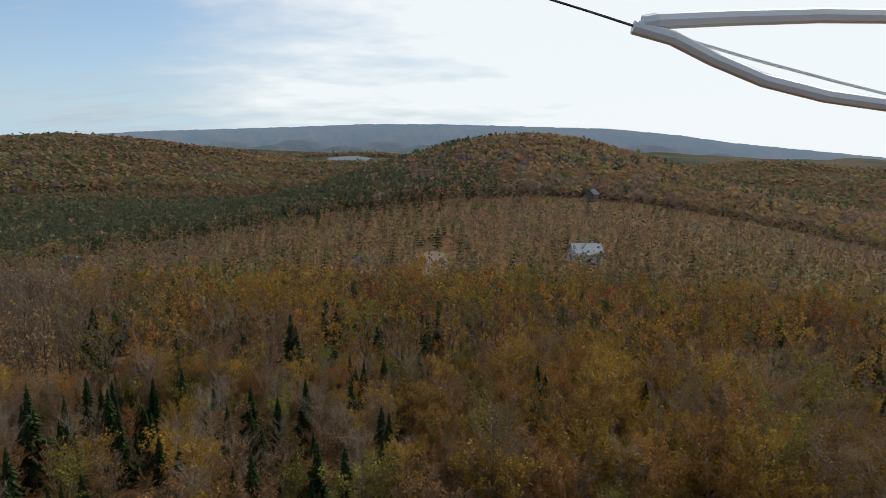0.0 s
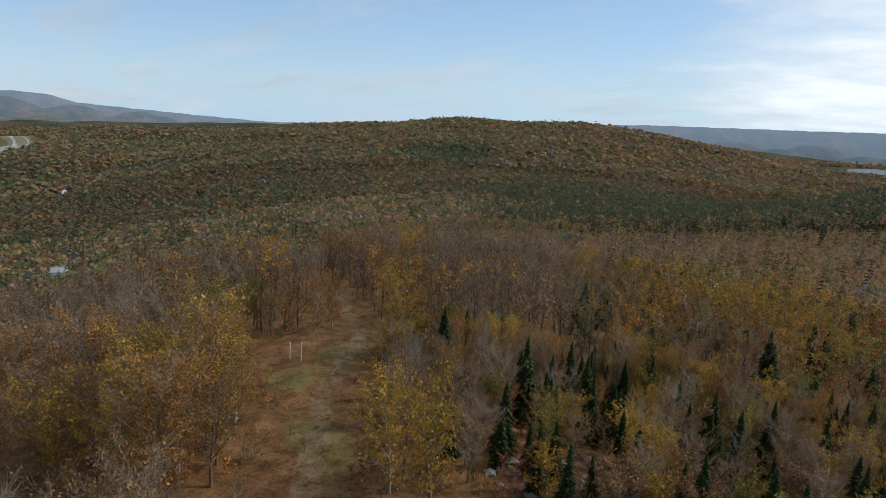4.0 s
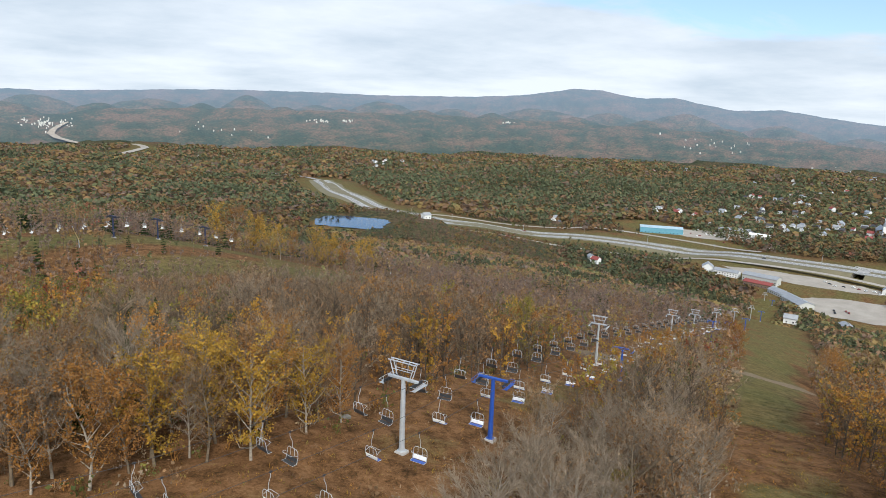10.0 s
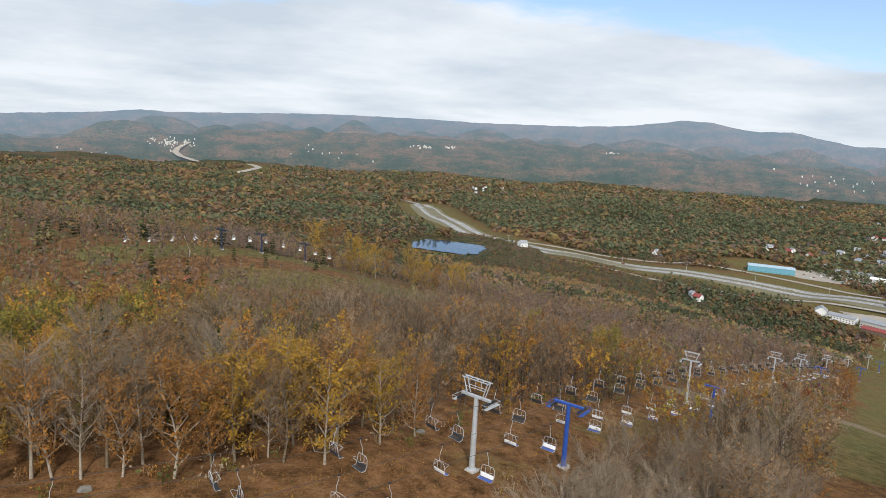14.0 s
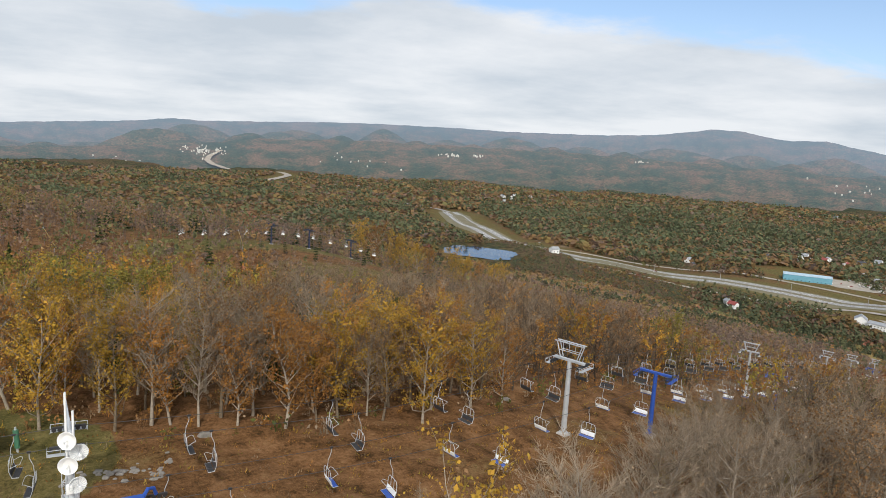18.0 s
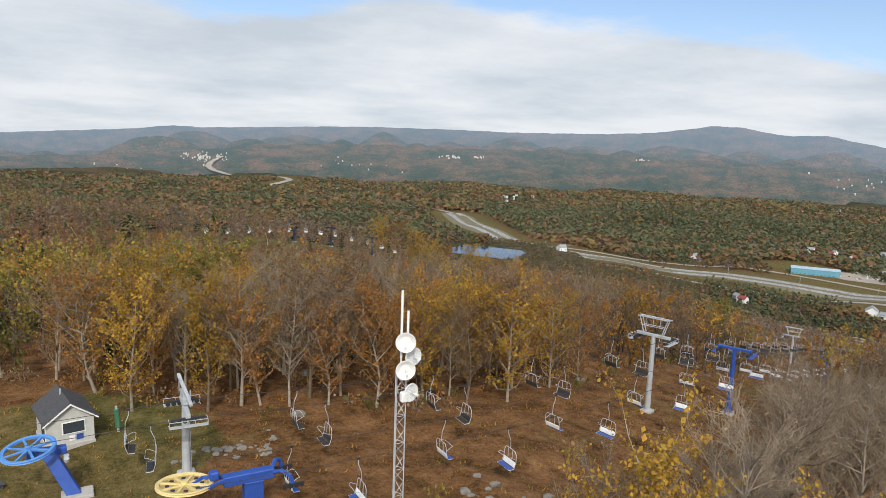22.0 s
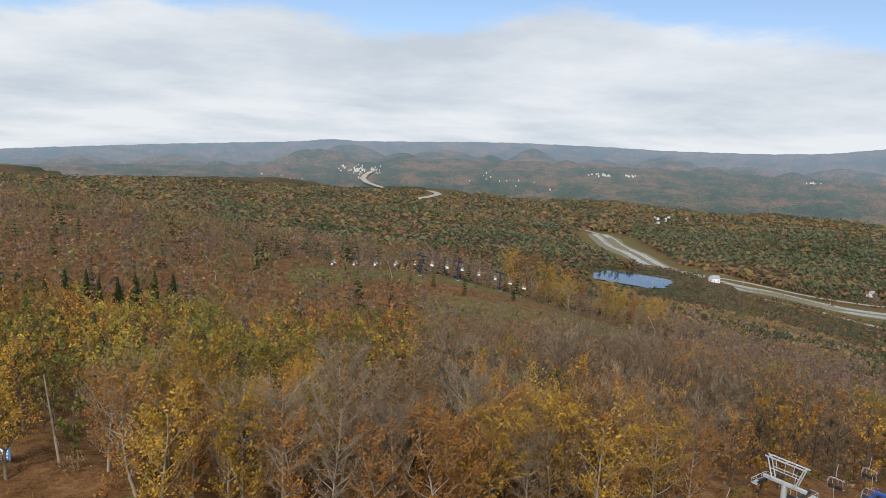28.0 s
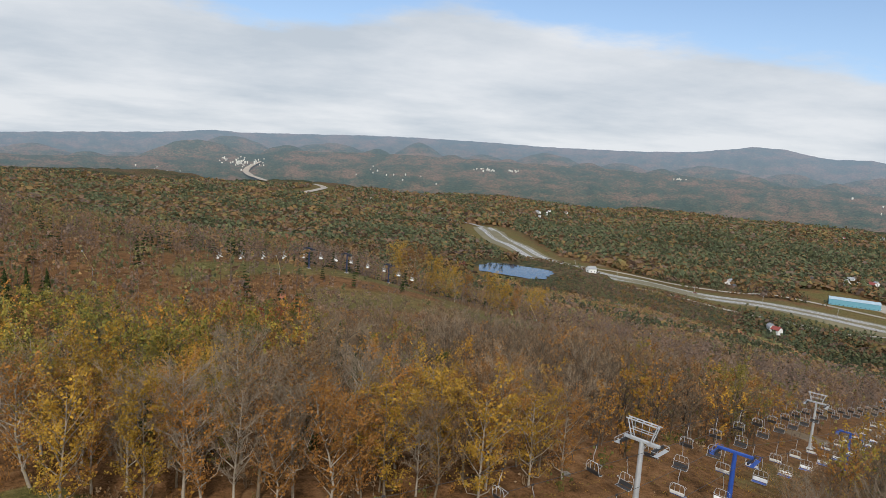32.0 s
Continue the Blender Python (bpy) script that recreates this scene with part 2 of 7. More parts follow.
def ground_material(name):
    """Leaf litter, mown grass and bare earth, by the masks of the ground's sheet."""
    m, n, shader = material(name, 0.95)
    shader.inputs["Specular IOR Level"].default_value = 0.08
    where = place_of(n)
    grass = n.add("ShaderNodeAttribute", attribute="grass").outputs["Fac"]
    earth = n.add("ShaderNodeAttribute", attribute="earth").outputs["Fac"]
    coarse, middle, fine = n.noise(where, 0.045, 5.0), n.noise(where, 0.30, 8.0, 0.8), n.noise(where, 2.6, 6.0, 0.85)
    litter = n.ramp(n.math("ADD", n.math("MULTIPLY", middle, 0.6), n.math("MULTIPLY", fine, 0.4)),
                    [(0.38, (0.022, 0.014, 0.006)), (0.46, (0.096, 0.049, 0.019)), (0.53, (0.168, 0.084, 0.036)), (0.60, (0.215, 0.125, 0.060)), (0.68, (0.295, 0.195, 0.095))])
    turf = n.ramp(n.math("ADD", n.math("MULTIPLY", middle, 0.55), n.math("MULTIPLY", fine, 0.45)),
                  [(0.38, (0.034, 0.029, 0.010)), (0.48, (0.100, 0.076, 0.026)), (0.60, (0.195, 0.142, 0.060))])
    lush = n.ramp(n.math("ADD", n.math("MULTIPLY", middle, 0.55), n.math("MULTIPLY", fine, 0.45)), [(0.38, (0.030, 0.034, 0.010)), (0.48, (0.082, 0.086, 0.026)), (0.60, (0.155, 0.148, 0.054))])
    turf = n.mix(n.ramp(n.noise(where, 0.022, 4.0), [(0.44, (0.0, 0.0, 0.0)), (0.60, (0.48, 0.48, 0.48))]), turf, lush)
    soil = n.ramp(n.math("ADD", n.math("MULTIPLY", middle, 0.5), n.math("MULTIPLY", fine, 0.5)), [(0.3, (0.085, 0.060, 0.036)), (0.7, (0.27, 0.205, 0.135))])
    edge = n.math("ADD", grass, n.math("MULTIPLY", n.math("SUBTRACT", coarse, 0.5), 1.3))
    edge = n.math("ADD", edge, n.math("MULTIPLY", n.math("SUBTRACT", middle, 0.5), 0.8))
    cover = n.mix(n.ramp(edge, [(0.40, (0, 0, 0)), (0.68, (1, 1, 1))]), litter, turf)
    bare = n.ramp(n.math("ADD", earth, n.math("MULTIPLY", n.math("SUBTRACT", middle, 0.5), 0.7)), [(0.42, (0, 0, 0)), (0.62, (1, 1, 1))])
    woods = n.add("ShaderNodeAttribute", attribute="woods").outputs["Fac"]
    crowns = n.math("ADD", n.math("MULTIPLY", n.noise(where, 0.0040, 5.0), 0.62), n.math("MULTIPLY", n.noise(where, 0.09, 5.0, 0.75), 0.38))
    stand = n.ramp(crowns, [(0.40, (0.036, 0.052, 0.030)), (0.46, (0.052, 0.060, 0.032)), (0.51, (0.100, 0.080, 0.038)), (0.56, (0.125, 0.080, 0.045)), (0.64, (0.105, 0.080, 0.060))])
    # shade between crowns painted on flat ground: each cell darkens towards its rim
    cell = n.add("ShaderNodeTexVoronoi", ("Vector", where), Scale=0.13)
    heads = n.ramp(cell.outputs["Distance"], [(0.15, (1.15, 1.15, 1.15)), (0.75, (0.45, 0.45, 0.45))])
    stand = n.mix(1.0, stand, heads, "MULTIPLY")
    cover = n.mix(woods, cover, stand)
    colour = n.mix(bare, cover, soil)
    n.tree.links.new(colour, shader.inputs["Base Color"])
    relief = n.add("ShaderNodeBump", ("Height", n.math("ADD", middle, n.math("MULTIPLY", fine, 0.4))), Strength=0.7, Distance=0.3)
    n.tree.links.new(relief.outputs[0], shader.inputs["Normal"])
    return m


GROUND = ground_material("forest_floor")


def backdrop_material():
    """Ranges at the end of the view: blue haze is painted in as glow."""
    m = bpy.data.materials.new("distant_ranges")
    m.use_nodes = True
    n = Nodes(m.node_tree)
    where = place_of(n)
    flat = n.add("ShaderNodeMapping", (0, where), Scale=(1.0, 1.0, 4.0)).outputs[0]
    crowns = n.math("ADD", n.math("MULTIPLY", n.noise(flat, 0.0055, 6.0, 0.65), 0.55), n.math("MULTIPLY", n.noise(flat, 0.06, 6.0, 0.75), 0.45))
    woods = n.ramp(crowns, [(0.40, (0.036, 0.058, 0.040)), (0.48, (0.056, 0.068, 0.044)), (0.52, (0.105, 0.084, 0.054)), (0.57, (0.152, 0.098, 0.064)), (0.66, (0.140, 0.102, 0.076))])
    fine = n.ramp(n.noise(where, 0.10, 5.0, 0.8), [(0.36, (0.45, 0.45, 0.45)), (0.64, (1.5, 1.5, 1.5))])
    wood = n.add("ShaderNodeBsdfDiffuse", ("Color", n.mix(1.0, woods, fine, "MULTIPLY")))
    # painted haze: blue emission, mixed over the woods by the air attribute
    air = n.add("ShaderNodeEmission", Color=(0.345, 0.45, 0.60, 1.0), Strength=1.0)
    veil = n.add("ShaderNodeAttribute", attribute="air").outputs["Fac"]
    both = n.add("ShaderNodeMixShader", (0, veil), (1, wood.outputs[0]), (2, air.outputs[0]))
    n.add("ShaderNodeOutputMaterial", (0, both.outputs[0]))
    return m


BACKDROP = backdrop_material()

# ---------------------------------------------------------------- the lie of the land
RANGES = (0, 60, 120, 220, 320, 500, 750, 1000, 1400, 2400, 3700, 4950)
PROFILE = {}


def falls(turn, *heights):
    """Heights of the ground above the lift's top tower, outwards along a heading."""
    PROFILE[turn] = heights


falls(-50, 0, 3, -2, -16, -32, -60, -85, -110, -150, -180, -210, -215)
falls(-25, 0, 3, -4, -18, -32, -55, -78, -98, -135, -185, -210, -215)
falls(-10, 0, 3, -4, -18, -30, -46, -64, -84, -125, -180, -205, -210)
falls(5, 0, 4, -4, -20, -32, -46, -62, -82, -120, -180, -215, -210)
falls(20, 0, 4, -4, -20, -32, -48, -70, -95, -140, -190, -242, -215)
falls(27, 0, 4, -3, -19, -33, -50, -75, -98, -138, -150, -225, -210)
falls(33, 0, 4, -2, -18, -34, -55, -80, -102, -128, -80, -180, -190)
falls(40, 0, 4, -2, -16, -34, -57, -82, -102, -112, -46, -140, -170)
falls(50, 0, 4, 0, -12, -30, -60, -85, -98, -100, -56, -130, -165)
falls(60, 0, 4, 0, -14, -40, -76, -104, -116, -118, -118, -165, -190)
falls(70, 0, 4, -1, -18, -48, -90, -120, -134, -140, -152, -205, -215)
falls(85, 0, 2, -4, -33, -74, -120, -152, -172, -190, -205, -225, -215)
falls(100, 0, -1, -9, -38, -80, -128, -165, -182, -190, -212, -228, -215)
falls(107, 0, -2, -10, -38, -78, -126, -167, -186, -192, -215, -230, -215)
falls(114, 0, -2, -11, -36, -64, -110, -166, -190, -194, -218, -232, -215)
falls(121, 0, -2, -10, -35, -55, -94, -152, -188, -197, -222, -234, -215)
falls(128, 0, -1, -10, -36, -57, -94, -145, -184, -200, -226, -236, -215)
falls(140, 0, 0, -4, -26, -48, -84, -132, -166, -194, -230, -240, -205)
falls(150, 0, 2, -2, -22, -36, -74, -126, -158, -182, -222, -236, -205)
falls(165, 0, 4, -1, -24, -10, -48, -94, -134, -182, -217, -228, -200)
falls(178, 0, 5, 2, -24, -10, -32, -72, -122, -177, -207, -218, -200)
falls(192, 0, 5, 4, -14, -8, 0, -50, -110, -170, -200, -215, -205)
falls(215, 0, 3, 2, 0, -6, -15, -50, -100, -150, -190, -205, -200)
falls(260, 0, 3, 0, -10, -25, -50, -80, -110, -150, -185, -200, -195)


def lay_of_the_land():
    turns = sorted(PROFILE)
    table = np.array([PROFILE[t] for t in turns], float)
    a = np.array(turns + [turns[0] + 360.0])
    table = np.vstack([table, table[:1]])
    fine_a = np.arange(-50, 310, 1.0)
    fine_r = np.linspace(0, 1, 200)
    lr = np.log1p(np.array(RANGES) / 60.0)
    rows = np.array([np.interp(fine_r * lr[-1], lr, row) for row in table])
    grid = np.array([np.interp(fine_a, a, rows[:, k]) for k in range(200)]).T
    ka = np.exp(-0.5 * (np.arange(-14, 15) / 4.5) ** 2)
    kr = np.exp(-0.5 * (np.arange(-12, 13) / 4.0) ** 2)
    ka, kr = ka / ka.sum(), kr / kr.sum()
    grid = np.array([np.convolve(np.r_[c[-14:], c, c[:14]], ka, "valid") for c in grid.T]).T
    grid = np.array([np.convolve(np.r_[[c[0]] * 12, c, [c[-1]] * 12], kr, "valid") for c in grid])
    return grid, lr[-1]


LAND, LAND_END = lay_of_the_land()
WAVES = [(random.uniform(0, 6.28), random.uniform(0, 6.28), wave) for wave in (900, 700, 520, 390, 300, 220, 160) for k in range(2)]


def roll_of(x, y):
    """Gentle rise and fall of the open country."""
    r = np.hypot(x, y)
    out = np.zeros_like(r)
    for turn, phase, wave in WAVES:
        out += wave * 0.011 * np.sin((x * math.cos(turn) + y * math.sin(turn)) * 6.2832 / wave + phase)
    small = 0.35 * np.sin(x * 0.21 + 1.0) * np.sin(y * 0.17) + 0.22 * np.sin(x * 0.47 + y * 0.39)
    return out * np.clip((r - 500) / 900, 0, 1) * 0.45 + small * np.clip(1.2 - r / 400, 0, 1)


def height(x, y):
    x, y = np.asarray(x, float), np.asarray(y, float)
    r = np.hypot(x, y)
    a = (np.degrees(np.arctan2(-x, y)) + 50.0) % 360.0
    u = np.clip(np.log1p(r / 60.0) / LAND_END, 0, 1) * 199
    a0, u0 = np.floor(a).astype(int) % 360, np.minimum(np.floor(u).astype(int), 198)
    fa, fu = a - np.floor(a), u - u0
    a1 = (a0 + 1) % 360
    z = (LAND[a0, u0] * (1 - fa) * (1 - fu) + LAND[a1, u0] * fa * (1 - fu) + LAND[a0, u0 + 1] * (1 - fa) * fu + LAND[a1, u0 + 1] * fa * fu)
    return z + roll_of(x, y)


# level places: the two waters, the foot of the slope
FLATS = [(-580, -930, 120, -150.0), (-1108, 2948, 270, -186.0), (-930, -400, 170, -189.0), (-1175, -767, 130, -196.0)]
# knolls: middle, height, width across and along the way out
KNOLLS = [(-108, 944, 84, 175, 250)]
raw_height = height


def height(x, y):
    z = raw_height(x, y)
    for cx, cy, rise, across, out in KNOLLS:
        far = math.hypot(cx, cy)
        u, v = (x * cx + y * cy) / far - far, (x * cy - y * cx) / far
        z = z + rise * np.exp(-0.5 * ((u / out) ** 2 + (v / across) ** 2))
    for cx, cy, reach, level in FLATS:
        near = np.clip(1.6 - np.hypot(x - cx, y - cy) / reach, 0, 0.6) / 0.6
        near = near * near * (3 - 2 * near)
        z = z * (1 - near) + level * near
    return z


def spot(x, y, lift=0.0):
    return Vector((x, y, float(height(x, y)) + lift))


# open strips without trees: two ends and half a width
LIFT_LANES = [
    (22, -74, -10, -66, 10.5), (-10, -66, -52, -70, 9), (-52, -70, -100, -88, 12), (-100, -88, -150, -113, 11), (-150, -113, -270, -165, 11),
    (-270, -165, -420, -220, 10), (-420, -220, -900, -420, 16), (30, -108, 20, -78, 6), (-40, -22, -78, -26, 12), (-78, -26, -98, -34, 12.5),
    (-98, -34, -116, -44, 11.5), (-116, -44, -132, -55, 9.5), (-132, -55, -150, -68, 8), (-150, -68, -240, -106, 13), (-240, -106, -420, -190, 17),
    (-420, -190, -720, -320, 30),
]
TRAILS = [
    (-60, 3, -86, -2, 7.5), (-86, -2, -112, -3, 7.5), (-112, -3, -134, -6, 5), (-50, 24, -66, 34, 8), (-66, 34, -84, 45, 9),
    (-84, 45, -104, 60, 10), (-104, 60, -130, 74, 7), (-130, 74, -200, 98, 6), (-84, 45, -106, 40, 9), 
    (-14, 50, -22, 34, 7), (-24, -298, -90, -304, 9), (-90, -304, -160, -326, 17), (-120, -262, -190, -330, 20), (14, -20, 2, -46, 17), (-75, -264, -132, -268, 11), (-132, -268, -205, -316, 14), (16, -138, -4, -152, 5),
    (16, -46, 12, -64, 10),
]
VALLEY_GAPS = [
    (-42, 17, -56, 25, 7), (-20, 40, 20, 50, 14), (30, -40, 27, -84, 13),
    (-10, -64, -22, -52, 8), (-20, -45, -40, -52, 9), (-40, -52, -60, -63, 6), (-640, -1085, -600, -1040, 10), (-520, -880, -545, -930, 40),
    (-1000, -560, -860, -240, 62), (-1210, -830, -1120, -640, 70), (-980, -560, -1000, -300, 40),
]
CLEARINGS = LIFT_LANES + TRAILS + VALLEY_GAPS


def open_ground(x, y):
    """How far a place lies inside an open strip: above 0 inside, in metres."""
    best = np.full(np.shape(x), -1e9)
    for x1, y1, x2, y2, half in CLEARINGS:
        dx, dy = x2 - x1, y2 - y1
        u = np.clip(((x - x1) * dx + (y - y1) * dy) / (dx * dx + dy * dy), 0, 1)
        best = np.maximum(best, half - np.hypot(x - x1 - u * dx, y - y1 - u * dy))
    return best


def line_distance(x, y, line):
    best = np.full(np.shape(x), 1e9)
    for (x1, y1), (x2, y2) in zip(line, line[1:]):
        dx, dy = x2 - x1, y2 - y1
        u = np.clip(((x - x1) * dx + (y - y1) * dy) / (dx * dx + dy * dy), 0, 1)
        best = np.minimum(best, np.hypot(x - x1 - u * dx, y - y1 - u * dy))
    return best


HIGHWAY = [(-1060, -1880), (-1010, -1760), (-950, -1610), (-880, -1390), (-838, -1180), (-850, -1010), (-930, -900), (-1020, -760), (-1070, -600), (-1095, -440), (-1120, -310), (-1190, -240),
           (-1330, -178), (-1620, -112), (-1880, -15), (-2150, 112), (-2440, 250), (-2740, 350), (-2950, 345), (-3150, 290)]
FAR_HIGHWAY = [(-780, -2950), (-900, -3080), (-960, -3260), (-950, -3400)]
STREET = [(-1190, -285), (-1480, -350), (-1760, -418), (-2080, -500), (-2430, -595), (-2800, -690), (-3200, -800)]
BASE_ROAD = [(-1085, -330), (-960, -250), (-830, -180), (-700, -120)]
SIDE_ROAD = [(-800, -1250), (-900, -1085), (-990, -990), (-1060, -900), (-1100, -850), (-1135, -700), (-1150, -560)]
DIRT_TRACK = [(-48, 24), (-58, 29), (-66, 35), (-76, 40), (-86, 49), (-98, 60), (-112, 67), (-130, 76), (-166, 91), (-200, 99)]
VALLEY_END = [(-1060, -1880), (-1050, -2000), (-960, -2160), (-860, -2260)]
SOUTH_ROAD = [(-66, 277), (-72, 315), (-84, 350)]
RUN_TRACK = [(-236, -130), (-246, -120), (-264, -114), (-284, -112)]
ROADS = [(HIGHWAY, 84), (FAR_HIGHWAY, 60), (STREET, 20), (BASE_ROAD, 10), (SIDE_ROAD, 12), (SOUTH_ROAD, 9), (VALLEY_END, 16)]

# homes: clusters of the village, farms and chalets: middle, spread, how many
VILLAGE = [
    (-1980, -930, 130, 16), (-2450, -1010, 170, 14), (-2150, -660, 130, 12), (-1600, -700, 150, 16), (-1560, -480, 110, 16),
    (-2040, -520, 90, 12), (-1330, -350, 60, 8), (-1450, -850, 110, 12), (-3200, -980, 170, 18), (-3450, -850, 160, 14),
    (-1650, -2330, 130, 12), (-1950, -2420, 120, 10), (-1300, -1620, 60, 3), (-1180, -90, 50, 4), (-680, 100, 90, 2),
]
OUTSKIRTS = [
    (-540, 175, 60, 1), (-2500, 60, 90, 8), (-1500, 90, 220, 6), (-1010, -75, 40, 2), (-780, -330, 10, 1),
    (-850, -676, 14, 2), (-1120, -985, 15, 2), (-1060, -2700, 160, 6), (-700, -900, 30, 1), (-2900, -1500, 260, 8),
    (-1600, -570, 120, 13), (-1470, -640, 90, 8), (-1720, -800, 120, 10), (-1820, -560, 110, 9), (-1960, -720, 120, 8),
]
CLUSTERS = VILLAGE + OUTSKIRTS
LONE = [(-6, 338, 20, 1.15, 4), (-9, 560, 70, 1.0, 1), (-139, 241, 0, 0.55, 0), (-105, 235, 40, 0.7, 1), (-107, 307, 60, 0.6, 2), (-282, 325, 10, 0.9, 1), (-1172, 511, 30, 1.2, 2), (-685, 85, 30, 0.9, 1), (-744, 133, 10, 0.9, 1),
        (-1218, -117, 30, 1.7, 0), (-1040, -278, 10, 1.1, 5), (-1023, -325, 15, 1.2, 0), (-613, 56, 40, 0.8, 2)]


def lay_out_homes():
    rng = random.Random(31)
    homes = list(LONE)
    for cx, cy, reach, count in CLUSTERS:
        for k in range(count):
            for attempt in range(20):
                x, y = cx + rng.gauss(0, reach * 0.6), cy + rng.gauss(0, reach * 0.6)
                near = min(math.hypot(x - h[0], y - h[1]) for h in homes)
                road = min(float(line_distance(np.array(x), np.array(y), line)) - half for line, half in ROADS[:5])
                if near > 17 and road > -4:
                    break
            homes.append((x, y, rng.choice((0, 15, 90, 105, 60)) + rng.uniform(-8, 8), rng.uniform(0.8, 1.35), rng.choice((0, 0, 0, 1, 2, 3, 4))))
    return homes


HOMES = lay_out_homes()
HOME_SPOTS = np.array([(h[0], h[1]) for h in HOMES])

# ---------------------------------------------------------------- mesh helpers
def mesh_from(name, verts, faces, materials, slots=None, tone=None, smooth=False):
    """A mesh from numpy triangles; tone is a value a corner point."""
    me = bpy.data.meshes.new(name)
    verts, faces = np.asarray(verts, np.float32), np.asarray(faces, np.int32)
    k = faces.shape[1]
    me.vertices.add(len(verts))
    me.vertices.foreach_set("co", verts.ravel())
    me.loops.add(faces.size)
    me.loops.foreach_set("vertex_index", faces.ravel())
    me.polygons.add(len(faces))
    me.polygons.foreach_set("loop_start", np.arange(0, faces.size, k, dtype=np.int32))
    if slots is not None:
        me.polygons.foreach_set("material_index", np.asarray(slots, np.int32))
    if smooth:
        me.polygons.foreach_set("use_smooth", np.ones(len(faces), bool))
    for m in materials:
        me.materials.append(m)
    if tone is not None:
        tone = np.asarray(tone, np.float32)
        columns = (("tone", tone),) if tone.ndim == 1 else (("tone", tone[:, 0]), ("vary", tone[:, 1]))
        for key, values in columns:
            layer = me.attributes.new(key, "FLOAT", "POINT")
            layer.data.foreach_set("value", np.ascontiguousarray(values))
    me.update(calc_edges=True)
    me.validate()
    return me


def part(name, bm, material, parent, label=""):
    me = bpy.data.meshes.new(name)
    bmesh.ops.recalc_face_normals(bm, faces=bm.faces)
    bm.to_mesh(me)
    bm.free()
    me.materials.append(material)
    ob = new(name, me)
    ob.parent = parent
    if label:
        tagged(ob, label)
    return ob


def thing(name, label, category, at=(0, 0, 0), turn=0.0, group="", kind=""):
    ob = new(name)
    ob.empty_display_size = 0.3
    ob.location = at
    ob.rotation_euler = (0, 0, radians(turn))
    return tagged(ob, label, category, group, kind)


def box(bm, lo, hi, bevel=0.0, m=None):
    lo, hi = Vector(lo), Vector(hi)
    made = bmesh.ops.create_cube(bm, size=1.0)
    verts = made["verts"]
    for v in verts:
        v.co = Vector([lo[k] + (v.co[k] + 0.5) * (hi[k] - lo[k]) for k in range(3)])
        if m is not None:
            v.co = m @ v.co
    if bevel:
        edges = list({e for v in verts for e in v.link_edges})
        bmesh.ops.bevel(bm, geom=edges, offset=bevel, segments=1, affect="EDGES")


def rod(bm, a, b, r1, r2=None, sides=8):
    """A tapered round bar between two points."""
    a, b = Vector(a), Vector(b)
    r2 = r1 if r2 is None else r2
    made = bmesh.ops.create_cone(bm, cap_ends=True, segments=sides, radius1=r1, radius2=r2, depth=(b - a).length)
    turn = (b - a).to_track_quat("Z", "Y").to_matrix().to_4x4()
    bmesh.ops.transform(bm, matrix=Matrix.Translation((a + b) / 2) @ turn, verts=made["verts"])


def pipe(bm, points, r, sides=6):
    """A bent tube through the points."""
    points = [Vector(p) for p in points]
    rings = []
    for k, p in enumerate(points):
        way = (points[min(k + 1, len(points) - 1)] - points[max(k - 1, 0)]).normalized()
        side = way.orthogonal().normalized() if k == 0 else (side - way * side.dot(way)).normalized()
        up = way.cross(side)
        rings.append([bm.verts.new(p + (side * math.cos(6.2832 * j / sides) + up * math.sin(6.2832 * j / sides)) * r) for j in range(sides)])
    for one, two in zip(rings, rings[1:]):
        for j in range(sides):
            bm.faces.new((one[j], one[(j + 1) % sides], two[(j + 1) % sides], two[j]))
    bm.faces.new(rings[0][::-1])
    bm.faces.new(rings[-1])


